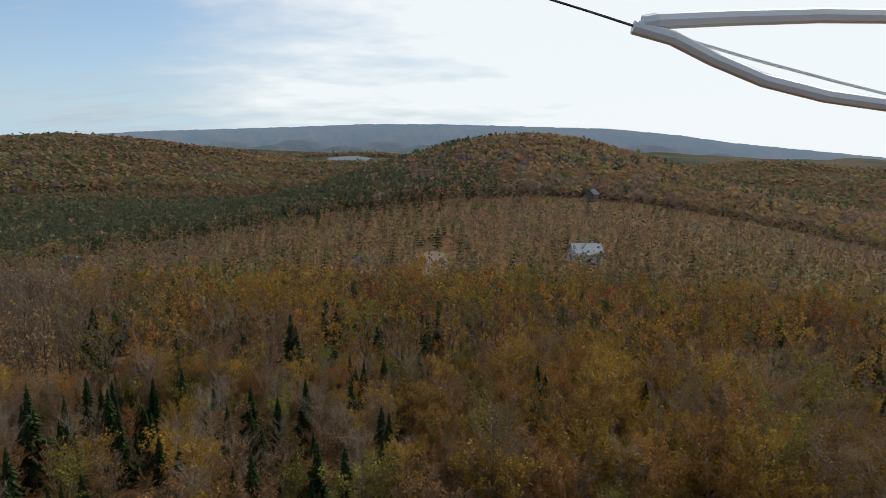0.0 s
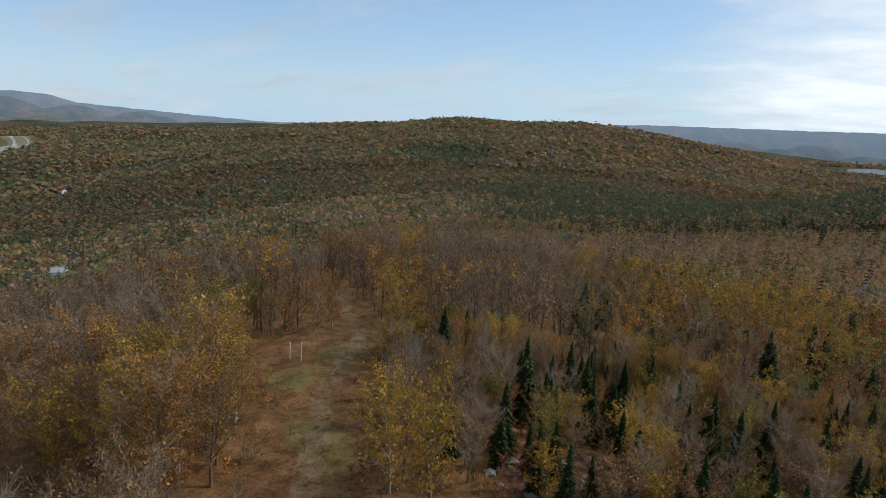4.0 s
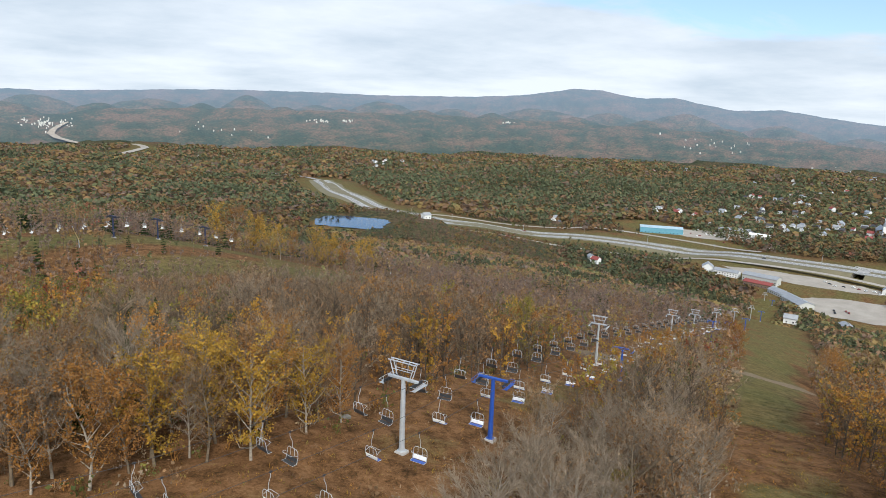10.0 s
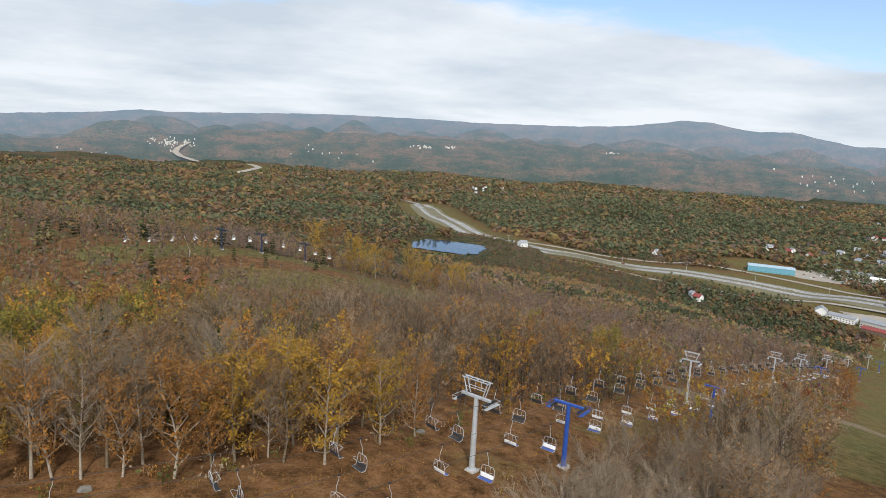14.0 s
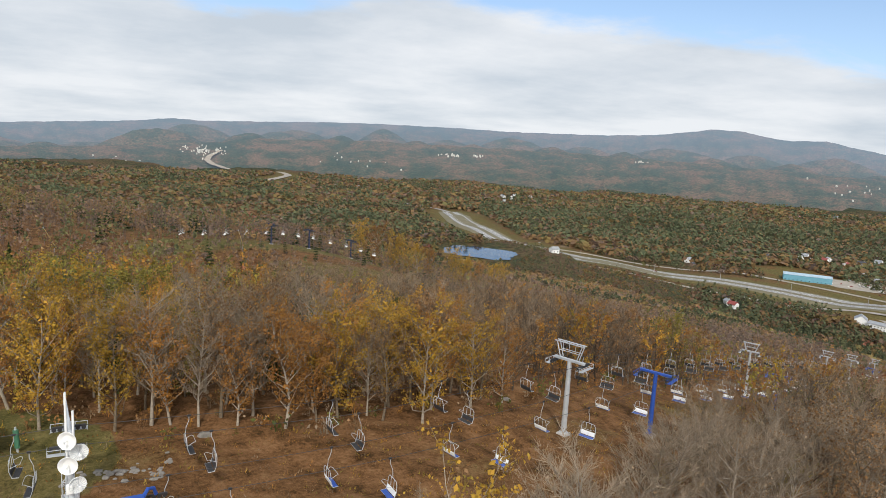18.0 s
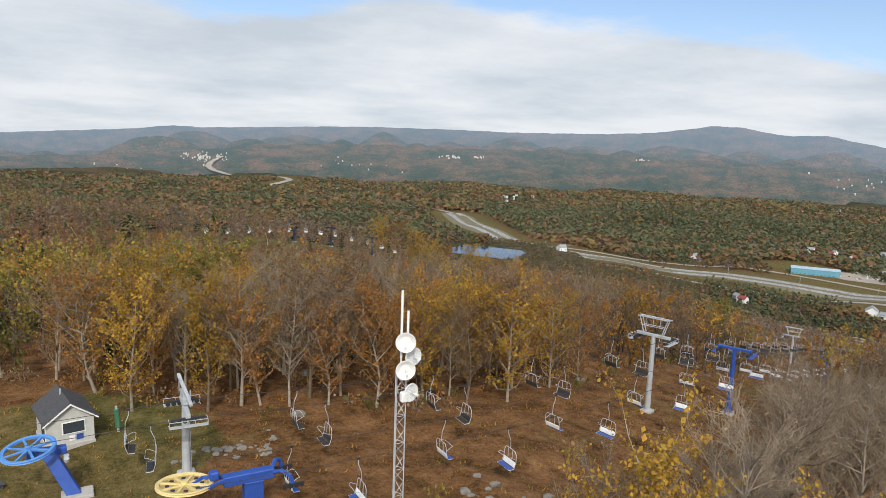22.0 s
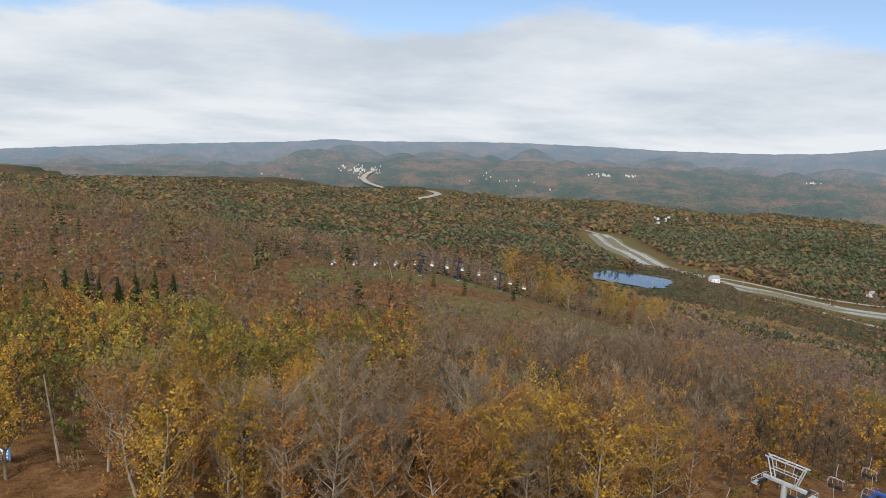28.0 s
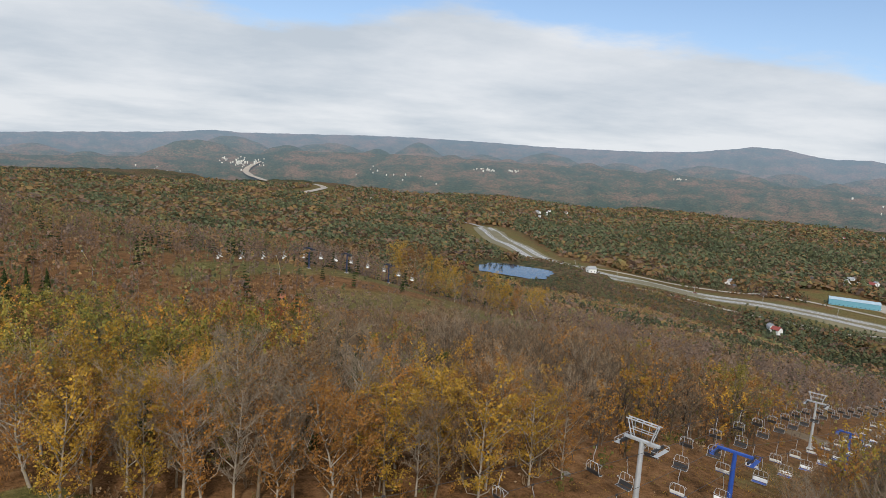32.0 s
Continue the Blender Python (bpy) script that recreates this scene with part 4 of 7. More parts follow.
def tree_mix(x, y, rng):
    """Tone of each tree, and whether it is a conifer, by stands of wood."""
    n = len(x)
    r = np.hypot(x, y)
    a = np.degrees(np.arctan2(-x, y)) % 360
    stand, patch = field(x, y, 420, 11), 0.62 * field(x, y, 330, 12) + 0.38 * field(x, y, 120, 13)
    # share of bare, leafy and evergreen trees: bare on the hill top, mixed with evergreens in the valley
    near_side = (a > 38) & (a < 116)
    valley = np.where(near_side, np.clip((r - 205) / 120, 0, 1), np.clip((r - 380) / 500, 0, 1))
    bare = np.clip(0.42 + 0.30 * np.clip((r - 95) / 40, 0, 1) - 0.50 * valley + 0.4 * (stand - 0.5), 0.08, 0.9)
    green = valley * np.where(near_side, np.clip(0.16 + 2.4 * (patch - 0.5), 0.05, 0.6), np.clip(0.28 + 3.6 * (patch - 0.5), 0.05, 0.90))
    north = (a > 50) & (a < 135) & (r < 270)
    edge = (open_ground(x, y) > -6.5) & (r < 330)
    bare = np.where(north, np.clip(0.60 + 0.35 * (stand - 0.5), 0.4, 0.85), bare)
    bare = np.where(edge, bare * 0.6, bare)
    south = (a < 40) | (a > 330)
    bare = np.where(south & (r < 700), np.clip(0.36 + 0.5 * (stand - 0.5), 0.2, 0.55), bare)
    west = (a > 166) & (a < 230) & (r > 95) & (r < 700)
    bare = np.where(west, np.clip(0.30 + 0.5 * (stand - 0.5), 0.12, 0.6), bare)
    before = (a > 158) & (a < 230) & (r > 100) & (r < 420)
    green = np.where(before, np.maximum(green, 0.07), green)
    olive = np.where(before, 0.42, np.where(south, np.where(r < 450, 0.20, 0.11), np.where(west, 0.24, 0.09 + np.where(near_side, 0.30, 0.13) * valley)))
    green = np.where((a < 62) | (a > 330), green * 0.35, green)
    green = np.where(south & (r > 90) & (r < 420), np.maximum(green, 0.12), green)
    # named stands: spruces below the trail, the dark plantation, the hill-side patch, the evergreen hollow
    for cx, cy, reach, share in ((-42, 50, 20, 0.5), (-38, 66, 16, 0.55), (-22, 92, 22, 0.35), (-1500, -1550, 520, 0.85), (-1900, -1250, 420, 0.8), (-1215, 949, 110, 0.95), (-360, 600, 210, 0.8), (-200, 560, 120, 0.6), (-600, 760, 200, 0.75), (-300, 900, 160, 0.6),
                                 (-2300, -900, 420, 0.5), (-700, -1500, 240, 0.6), (42, -230, 17, 0.75), (28, -240, 14, 0.6), (-800, -660, 100, 0.55), (-850, -90, 120, 0.45), (-1500, -420, 500, 0.35)):
        d = np.hypot(x - cx, y - cy) / reach
        green = np.where(d < 1.25, np.maximum(green, share * np.clip(2.5 - 2 * d, 0, 1)), green)
    clump = field(x, y, 55, 15)
    pick = np.clip(0.36 * (0.5 + (clump - 0.5) * 1.3) + 0.64 * rng.uniform(0, 1, n), 0, 1)
    conifer = rng.uniform(0, 1, n) < green
    warm = field(x, y, 75, 14)
    tone = np.where(pick < bare, rng.uniform(0.06, 0.22, n), np.clip(0.20 + 0.38 * warm + np.where(south & (r < 450), 0.08, 0) + rng.normal(0, 0.12, n) * (1 - 0.5 * valley), 0.18, 0.78))
    for cx, cy, reach in ((16, -118, 15), (42, -192, 24), (26, -182, 18), (-150, -372, 30), (-200, -388, 30), (-245, -385, 28), (8, -150, 14)):
        gold = (np.hypot(x - cx, y - cy) < reach) & (rng.uniform(0, 1, n) < 0.75)
        tone = np.where(gold, rng.uniform(0.42, 0.76, n), tone)
    copse = (x > -98) & (x < -18) & (y > -62) & (y < -24)
    tone = np.where(copse, rng.uniform(0.06, 0.2, n), tone)
    conifer &= ~copse
    tone = np.where((pick >= bare) & ~copse & (rng.uniform(0, 1, n) < 0.015), 0.985, tone)
    tone = np.where((pick >= bare) & ~copse & (rng.uniform(0, 1, n) < olive), rng.uniform(0.68, 0.86, n), tone)
    slope = (a > 135) & (a < 205) & (r > 150) & (r < 420) & ~conifer & (tone > 0.3) & (tone < 0.66)
    tone = np.where(slope, 0.22 + 0.62 * (tone - 0.22), tone)
    far = r > 1500
    tone = np.where(far & ~conifer, np.clip(tone, 0.1, 0.8), tone)
    return tone, conifer


def stuff(name, label, category, verts, tris, tones, material):
    ob = new(name, mesh_from(name, verts, tris, [material], tone=tones))
    return tagged(ob, label, category, kind="stuff")


# far woods: tufts of crowns
def tuft(seed, conifer, scraps):
    """A ragged crown seen from afar: scraps of foliage over a dome, or over a cone for evergreens."""
    rng = np.random.RandomState(seed)
    shape = Shape()
    for k in range(scraps):
        c = k * 2.4 + rng.uniform(0, 0.9)
        u = (k + rng.uniform(0.2, 0.8)) / scraps
        if conifer:
            r, z = 0.40 * (1 - u) + 0.04, 0.15 + 1.25 * u
        else:
            r, z = 0.52 * math.sqrt(max(0.02, 1 - u * u)), 0.30 + 0.68 * u
        out = np.array([math.cos(c), math.sin(c), 0.0])
        mid = out * r + np.array([0, 0, z])
        way = out * 0.65 + np.array([0, 0, 0.75]) + rng.normal(size=3) * 0.42
        way /= np.linalg.norm(way)
        a = np.cross(way, rng.normal(size=3))
        a /= np.linalg.norm(a)
        b = np.cross(way, a)
        w = (0.44 if scraps > 10 else 0.58 if scraps > 6 else 0.84) * rng.uniform(0.7, 1.25) * (0.75 if conifer else 1.0)
        shape.put(np.array([mid - a * w * 0.5, mid + b * w * 0.42, mid + a * w * 0.5, mid - b * w * 0.42]), [(0, 1, 2), (0, 2, 3)], 0.0)
    return shape.done()


def far_woods(r0, r1, share, scraps, base, seed):
    x, y, rng = grow(r0, r1, lambda r: max(5.6, share * r), seed)
    tone, conifer = tree_mix(x, y, rng)
    n = len(x)
    z = height(x, y) - 1.0
    r = np.hypot(x, y)
    size = base * rng.uniform(0.62, 1.35, n)
    # low growth between the reservoir and the motorway
    a = np.degrees(np.arctan2(-x, y)) % 360
    size = np.where((a > 131) & (a < 148) & (r > 780) & (r < 1300), size * 0.5, size)
    which = rng.randint(0, 6, n)
    turn = rng.uniform(0, 6.28, n)
    for flag, name, label in ((False, "far_autumn_woods", "distant autumn woods in rust, gold and bare grey"), (True, "far_evergreen_woods", "distant dark green spruce and pine woods")):
        k = conifer == flag
        protos = [tuft(40 + q, flag, scraps) for q in range(6)]
        tn = np.where(flag, rng.uniform(0.84, 0.92, n), tone)
        if not flag:
            protos = [(v * (1.3, 1.3, 1.0), t, a) for v, t, a in protos]
        v, t, a = scatter(protos, which[k], x[k], y[k], z[k], size[k], turn[k], tone=tn[k])
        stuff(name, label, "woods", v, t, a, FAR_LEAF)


def mid_woods():
    x, y, rng = grow(215, 620, lambda r: 5.8 + (r - 215) * 0.010, 22)
    tone, conifer = tree_mix(x, y, rng)
    n = len(x)
    z = height(x, y)
    turn, size = rng.uniform(0, 6.28, n), rng.uniform(0.8, 1.22, n)
    r = np.hypot(x, y)
    k = ~conifer
    a = np.degrees(np.arctan2(-x, y)) % 360
    size = np.where((a > 38) & (a < 116), size * np.clip(1.0 - (r - 215) / 200, 0.9, 1.0), size)
    # lower trees in front of the open ridge
    size = np.where((x > -220) & (x < -68) & (y > -315) & (y < -195), size * 0.66, size)
    which = rng.randint(0, 6, n)
    for lo, hi, name, label in ((-1, 0.2, "bare_hillside_woods", "bare grey-brown maples and birches on the hillside"), (0.2, 2, "hillside_woods", "rust, gold and olive leaved trees on the hillside")):
        protos = []
        for q in range(6):
            if hi < 1:
                wood, crown = broadleaf(60 + q, 11.5, 2.6, leaf=42, twig=34, leaf_size=0.46, base=0.08, limb=9, tone=0.0, spread=0.03, fine=0.07)
            else:
                wood, crown = broadleaf(60 + q, 11.0, 2.7, leaf=58, core=8, core_size=0.6, twig=6, leaf_size=0.42, base=0.06, limb=8, tone=0.0, spread=0.03, fine=0.05)
            s = Shape()
            s.put(crown[0], crown[1], 0.0)
            s.put(*tube([(0, 0, -0.5), (0, 0, 8.0)], [0.11, 0.04], 3), -1.0)
            protos.append(s.done())
        pick = k & (tone > lo) & (tone <= hi)
        v, t, c = scatter(protos, which[pick], x[pick], y[pick], z[pick], size[pick], turn[pick], tone=tone[pick])
        # stand palette again: its colours already hold the crowns' own shade
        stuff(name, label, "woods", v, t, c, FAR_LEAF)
    protos = [spruce(70 + q, 11.0, 2.6, 8, 6)[1] for q in range(3)]
    k = conifer
    v, t, a = scatter(protos, rng.randint(0, 3, n)[k], x[k], y[k], z[k], size[k], turn[k])
    stuff("hillside_spruces", "dark green spruces scattered on the hillside", "woods", v, t, a, NEEDLE)


far_woods(570, 950, 0.0072, 14, 7.4, 21)
far_woods(950, 1450, 0.0070, 8, 8.4, 23)
far_woods(1450, 2200, 0.0052, 4, 10.4, 25)
far_woods(2200, 3450, 0.0046, 3, 14.0, 27)
mid_woods()


# woods between the near trees and the hillside
def slope_woods():
    x, y, rng = grow(104, 215, 5.2, 23)
    tone, conifer = tree_mix(x, y, rng)
    n = len(x)
    z = height(x, y)
    turn, size = rng.uniform(0, 6.28, n), rng.uniform(0.82, 1.36, n)
    heading = (np.degrees(np.arctan2(-x, y)) + 100) % 360 - 100
    size = np.where((heading > -35) & (heading < 58), size * 0.92, size)
    which = rng.randint(0, 5, n)
    for lo, hi, leaf, name, label in ((-1, 0.2, 30, "bare_slope_woods", "bare grey maples standing close on the slope"), (0.2, 2, 420, "leafy_slope_woods", "rust, orange and gold leaved maples on the slope")):
        protos = []
        for q in range(5):
            wood, crown = broadleaf(80 + q, 12.0, 3.0, leaf=leaf, twig=330 if leaf < 50 else 60, leaf_size=0.14 if leaf < 50 else 0.185, stem=0.0078, base=0.08 if leaf < 50 else 0.05, limb=11, rings=3, sides=4, tone=0.0, spread=0.04, fine=0.028, core=0 if leaf < 50 else 40, core_size=0.2)
            s = Shape()
            s.put(crown[0], crown[1], 0.0)
            s.put(wood[0], wood[1], -1.0)
            protos.append(s.done())
        k = ~conifer & (tone > lo) & (tone <= hi)
        v, t, a = scatter(protos, which[k], x[k], y[k], z[k], size[k], turn[k], tone=tone[k])
        stuff(name, label, "woods", v, t, a, LEAF)
    protos = [spruce(90 + q, 10.0, 2.4, 17, 10)[1] for q in range(3)]
    k = conifer
    v, t, a = scatter(protos, rng.randint(0, 3, n)[k], x[k], y[k], z[k], size[k], turn[k])
    stuff("slope_spruces", "dark green spruces among the bare maples", "woods", v, t, a, NEEDLE)


slope_woods()

# ---------------------------------------------------------------- single trees near the path
KINDS = {
    "bare_tree": ("leafless grey maple with fine upright twigs", dict(leaf=110, twig=2000, tone=0.13, limb=30, base=0.20, fine=0.015), 5),
    "rust_tree": ("half-bare maple with a few rust-brown leaves", dict(leaf=1800, twig=800, tone=0.26, limb=24, base=0.16, fine=0.015, core=90, core_size=0.17), 4),
    "orange_maple": ("orange-leaved autumn maple with a full crown", dict(leaf=3300, twig=260, tone=0.38, limb=22, base=0.11, core=420, core_size=0.17), 4),
    "golden_tree": ("golden-yellow autumn tree with thinning leaves", dict(leaf=3300, twig=260, tone=0.55, limb=22, base=0.11, core=400, core_size=0.17), 4),
    "olive_tree": ("olive-green leaved tree turning yellow", dict(leaf=3200, twig=220, tone=0.73, limb=22, base=0.11, core=420, core_size=0.17), 3),
    "young_golden_tree": ("young tree full of yellow leaves down to the ground", dict(leaf=1500, twig=140, tone=0.56, limb=18, base=0.06, core=420, core_size=0.16), 2),
    "young_olive_tree": ("young tree full of olive-green leaves down to the ground", dict(leaf=1500, twig=140, tone=0.74, limb=18, base=0.06, core=420, core_size=0.16), 2),
    "young_rust_tree": ("young tree with rust-brown leaves and bare tips", dict(leaf=1000, twig=380, tone=0.30, limb=18, base=0.06, core=200, core_size=0.14), 2),
    "red_maple": ("small maple with bright red leaves", dict(leaf=900, twig=200, tone=0.985, limb=16, base=0.2), 2),
}
TREE_GROUP = "trees on the hill top"


def tree_kind(name, seed, label, shape):
    """One tree at the origin: trunk and crown. Its parts are shared by the copies."""
    if name == "spruce_tree":
        wood, crown = spruce(seed, **shape)
        mats = BARK, NEEDLE
    else:
        tall, wide = (5.6, 1.7) if name.startswith("young") else (8.0, 2.8) if name == "red_maple" else (12.5, 2.5 if name == "bare_tree" else 2.8)
        wood, crown = broadleaf(seed, tall, wide, leaf_size=0.100, spread=0.035, rings=5, **shape)
        mats = (PALE_BARK if seed % 3 == 0 or (name == "bare_tree" and seed % 2) else BARK), LEAF
    top = thing(name, label, "tree", group=TREE_GROUP)
    for key, (v, t, a), m in (("trunk", wood, mats[0]), ("crown", crown, mats[1])):
        ob = new(key, mesh_from(name + "_" + key, v, t, [m], tone=a if key == "crown" else None))
        ob.parent = top
    return top


PROTO = {name: [tree_kind(name, 200 + 17 * k + q, label, shape) for q in range(count)] for k, (name, (label, shape, count)) in enumerate(KINDS.items())}
PROTO["spruce_tree"] = [tree_kind("spruce_tree", 330 + q, "dark green spruce with drooping tiers of boughs", dict(tall=11.5, wide=2.0 + 0.25 * q)) for q in range(3)]
USED = set()


def plant(name, x, y, size=1.0):
    rng = random.Random(int(x * 71 + y * 37))
    k = rng.randrange(len(PROTO[name]))
    base = PROTO[name][k]
    m = Matrix.Translation(spot(x, y, -0.1)) @ Matrix.Rotation(rng.uniform(0, 6.28), 4, "Z") @ Matrix.Diagonal((size * rng.uniform(0.92, 1.08), size * rng.uniform(0.92, 1.08), size, 1))
    if (name, k) not in USED:
        USED.add((name, k))
        base.matrix_basis = m
        base.scale = m.to_scale()
        return base
    made = copy_thing(base, m)
    made.matrix_basis = m
    return made


# trees that stand out: kind, place, size
BY_THE_TRAIL = [
    ("olive_tree", -50.5, 40.1, 0.64), ("spruce_tree", -50, 50, 0.78), ("spruce_tree", -56, 59.1, 1.04), ("spruce_tree", -78.2, 63.1, 0.87), ("spruce_tree", -74.8, 64.8, 0.86), ("spruce_tree", -61, 73.4, 0.73),
    ("spruce_tree", -51.1, 65.2, 0.86), ("spruce_tree", -53.7, 74.1, 0.56), ("spruce_tree", -64.5, 97.8, 0.82), ("spruce_tree", -61.6, 107.8, 0.76), ("spruce_tree", -44.6, 99, 1.15), ("spruce_tree", -28.3, 62.4, 0.53),
    ("spruce_tree", -61.2, 53, 0.67), ("spruce_tree", -73.6, 83.1, 0.66), ("spruce_tree", -90.7, 86.9, 0.58), ("spruce_tree", -31.7, 132.3, 0.42), ("golden_tree", -47.1, 70.4, 0.48), ("golden_tree", -57.7, 97.6, 0.61),
    ("red_maple", -51.3, 56.6, 0.69), ("red_maple", -46.9, 92.9, 0.7), ("orange_maple", -70.9, 69.9, 0.55), ("golden_tree", -149, 106, 1.17), ("golden_tree", -164.2, 152.1, 0.91), ("golden_tree", -124.4, 138.1, 0.71),
    ("olive_tree", -77.7, 60, 0.43), ("olive_tree", -77.7, 71.3, 0.61), ("orange_maple", -109.5, 60.7, 0.84), ("orange_maple", -107.4, 55.9, 0.81), ("olive_tree", -116, 48.3, 0.82), ("orange_maple", -112.1, 53.1, 0.66),
    ("rust_tree", -111.2, 49.2, 0.72), ("olive_tree", -48.5, 56, 0.57),
]
BELOW_THE_TRAIL = [
    ("golden_tree", -63.1, 57.5, 0.39), ("rust_tree", -42.9, 59.3, 0.37), ("rust_tree", -58.1, 47, 0.4), ("olive_tree", -17.5, 110.4, 0.56), ("orange_maple", -66.3, 51.5, 0.38), ("bare_tree", -58.5, 41.1, 0.81),
    ("bare_tree", -69.7, 49.5, 0.69), ("orange_maple", 2.4, 76.4, 0.87), ("golden_tree", 8.1, 78.4, 0.72), ("orange_maple", 12.5, 78, 0.76), ("orange_maple", 19.8, 78.7, 0.85), ("red_maple", 25.2, 95.3, 1.08),
    ("orange_maple", 26.2, 80.9, 0.75), ("orange_maple", -13.5, 65.4, 0.47), ("golden_tree", -25.4, 63.8, 0.35), ("spruce_tree", -28.1, 63.7, 0.43), ("golden_tree", -44.2, 67.9, 0.53), ("spruce_tree", -57, 65.1, 0.78),
    ("spruce_tree", -59.1, 75.8, 0.61), ("spruce_tree", -55.6, 75.1, 0.54), ("spruce_tree", -50.4, 72.9, 0.59), ("spruce_tree", -60.9, 63, 0.71), ("red_maple", -49.8, 61.9, 0.63), ("spruce_tree", -22.8, 107.8, 0.64),
    ("golden_tree", -35.7, 100.1, 0.53), ("golden_tree", -29.1, 97, 0.58), ("olive_tree", 4.6, 112.2, 0.58), ("olive_tree", 15.7, 123.2, 0.82), ("golden_tree", -0.5, 114.1, 0.71), ("olive_tree", 39.9, 158.6, 0.8),
    ("golden_tree", 53.9, 160.6, 1.1), ("orange_maple", 34.4, 182.1, 1.04), ("olive_tree", -77, 77, 0.66), ("golden_tree", -112.3, 133.1, 0.75), ("golden_tree", -80.3, 113.1, 0.71),
]
BY_THE_RUNS = [
    ("golden_tree", -34, -77, 1.2), ("orange_maple", -37, -80, 1.14), ("spruce_tree", -40, -150, 1.2), ("spruce_tree", -45, -150, 1.08), ("olive_tree", -127, -119, 1.44), ("golden_tree", -70, 8, 1.02),
    ("golden_tree", -98, -12, 1.08), ("golden_tree", -62, 12, 0.96), ("red_maple", -73, 0, 0.6), ("orange_maple", -50, -82, 0.96), ("golden_tree", 28, -98, 1.2), ("golden_tree", -5, -96, 1.08),
    ("bare_tree", -66, -48, 0.88), ("bare_tree", -72, -53, 0.98), ("golden_tree", -87, -9, 1.2), ("bare_tree", -92, -12, 1.2), ("orange_maple", -97, -14, 1.14), ("bare_tree", -88, -14, 1.14),
    ("rust_tree", -103, -14, 1.2), ("golden_tree", -108, -18, 1.2), ("bare_tree", -99, -20, 1.2), ("rust_tree", -93, -18, 1.08), ("bare_tree", -74, -49, 0.98), ("bare_tree", -79, -53, 1.02),
    ("bare_tree", -84, -50, 0.98), ("bare_tree", -88, -55, 1.02), ("bare_tree", -58, -46, 0.78), ("golden_tree", -32, -83, 1.2), ("golden_tree", -43, -80, 1.08), ("rust_tree", -76, -57, 0.88),
    ("bare_tree", -95, -57, 0.98), ("olive_tree", -68, -47, 0.58),
]
ON_THE_RIDGE = [
    ("golden_tree", -137, -350, 1.74), ("orange_maple", -145, -352, 1.79), ("golden_tree", -161, -357, 1.79), ("golden_tree", -167, -354, 1.47), ("golden_tree", -178, -363, 1.64), ("orange_maple", -188, -367, 1.52),
    ("golden_tree", -200, -360, 1.72), ("golden_tree", -211, -364, 1.49), ("golden_tree", -218, -372, 1.44), ("orange_maple", -227, -373, 1.51), ("golden_tree", -236, -369, 1.55), ("golden_tree", -247, -374, 1.69),
    ("spruce_tree", 38, -226, 1.25), ("spruce_tree", 42, -231, 1.35), ("spruce_tree", 34, -232, 1.2), ("spruce_tree", 47, -228, 1.3), ("spruce_tree", 30, -238, 1.25), ("spruce_tree", 25, -242, 1.3),
    ("spruce_tree", 51, -224, 1.2), ("spruce_tree", 44, -222, 1.15), ("spruce_tree", 20, -246, 1.2), ("orange_maple", -323, -114, 1.3), ("orange_maple", -330, -120, 1.3), ("orange_maple", -318, -121, 1.2),
    ("rust_tree", -326, -127, 1.2), ("orange_maple", -356, -130, 1.5), ("orange_maple", -366, -136, 1.4), ("orange_maple", -378, -139, 1.5), ("golden_tree", -372, -131, 1.3), ("orange_maple", -392, -146, 1.4), ("orange_maple", -312, -160, 1.3), ("orange_maple", -326, -166, 1.3), ("orange_maple", -286, -143, 1.2), ("red_maple", -290, -148, 1.3), ("orange_maple", -281, -147, 1),
]
MARKED = BY_THE_TRAIL + BELOW_THE_TRAIL + BY_THE_RUNS + ON_THE_RIDGE


def near_trees():
    taken = []
    for name, x, y, size in MARKED:
        plant(name, x, y, size)
        taken.append((x, y))
    x, y, rng = grow(14, 104, 4.6, 24)
    tone, conifer = tree_mix(x, y, rng)
    taken = np.array(taken)
    for px, py, tn, c in zip(x, y, tone, conifer):
        turn = math.degrees(math.atan2(-px, py))
        if np.hypot(taken[:, 0] - px, taken[:, 1] - py).min() < 2.6 or rng.uniform() < 0.06 or (-30 < turn < 62 and math.hypot(px, py) < 57):
            continue
        if c:
            name = "spruce_tree"
        else:
            name = "bare_tree" if tn < 0.17 else "rust_tree" if tn < 0.34 else "orange_maple" if tn < 0.48 else "golden_tree" if tn < 0.66 else "olive_tree" if tn < 0.95 else "red_maple"
        low = 0.62 if -82 < px < -8 and 40 < py < 112 else 0.74 if -140 < px < -60 and -98 < py < -44 else 0.84 if -35 < turn < 64 else 1.0
        plant(name, float(px), float(py), float(rng.uniform(0.82, 1.34)) * low)


near_trees()


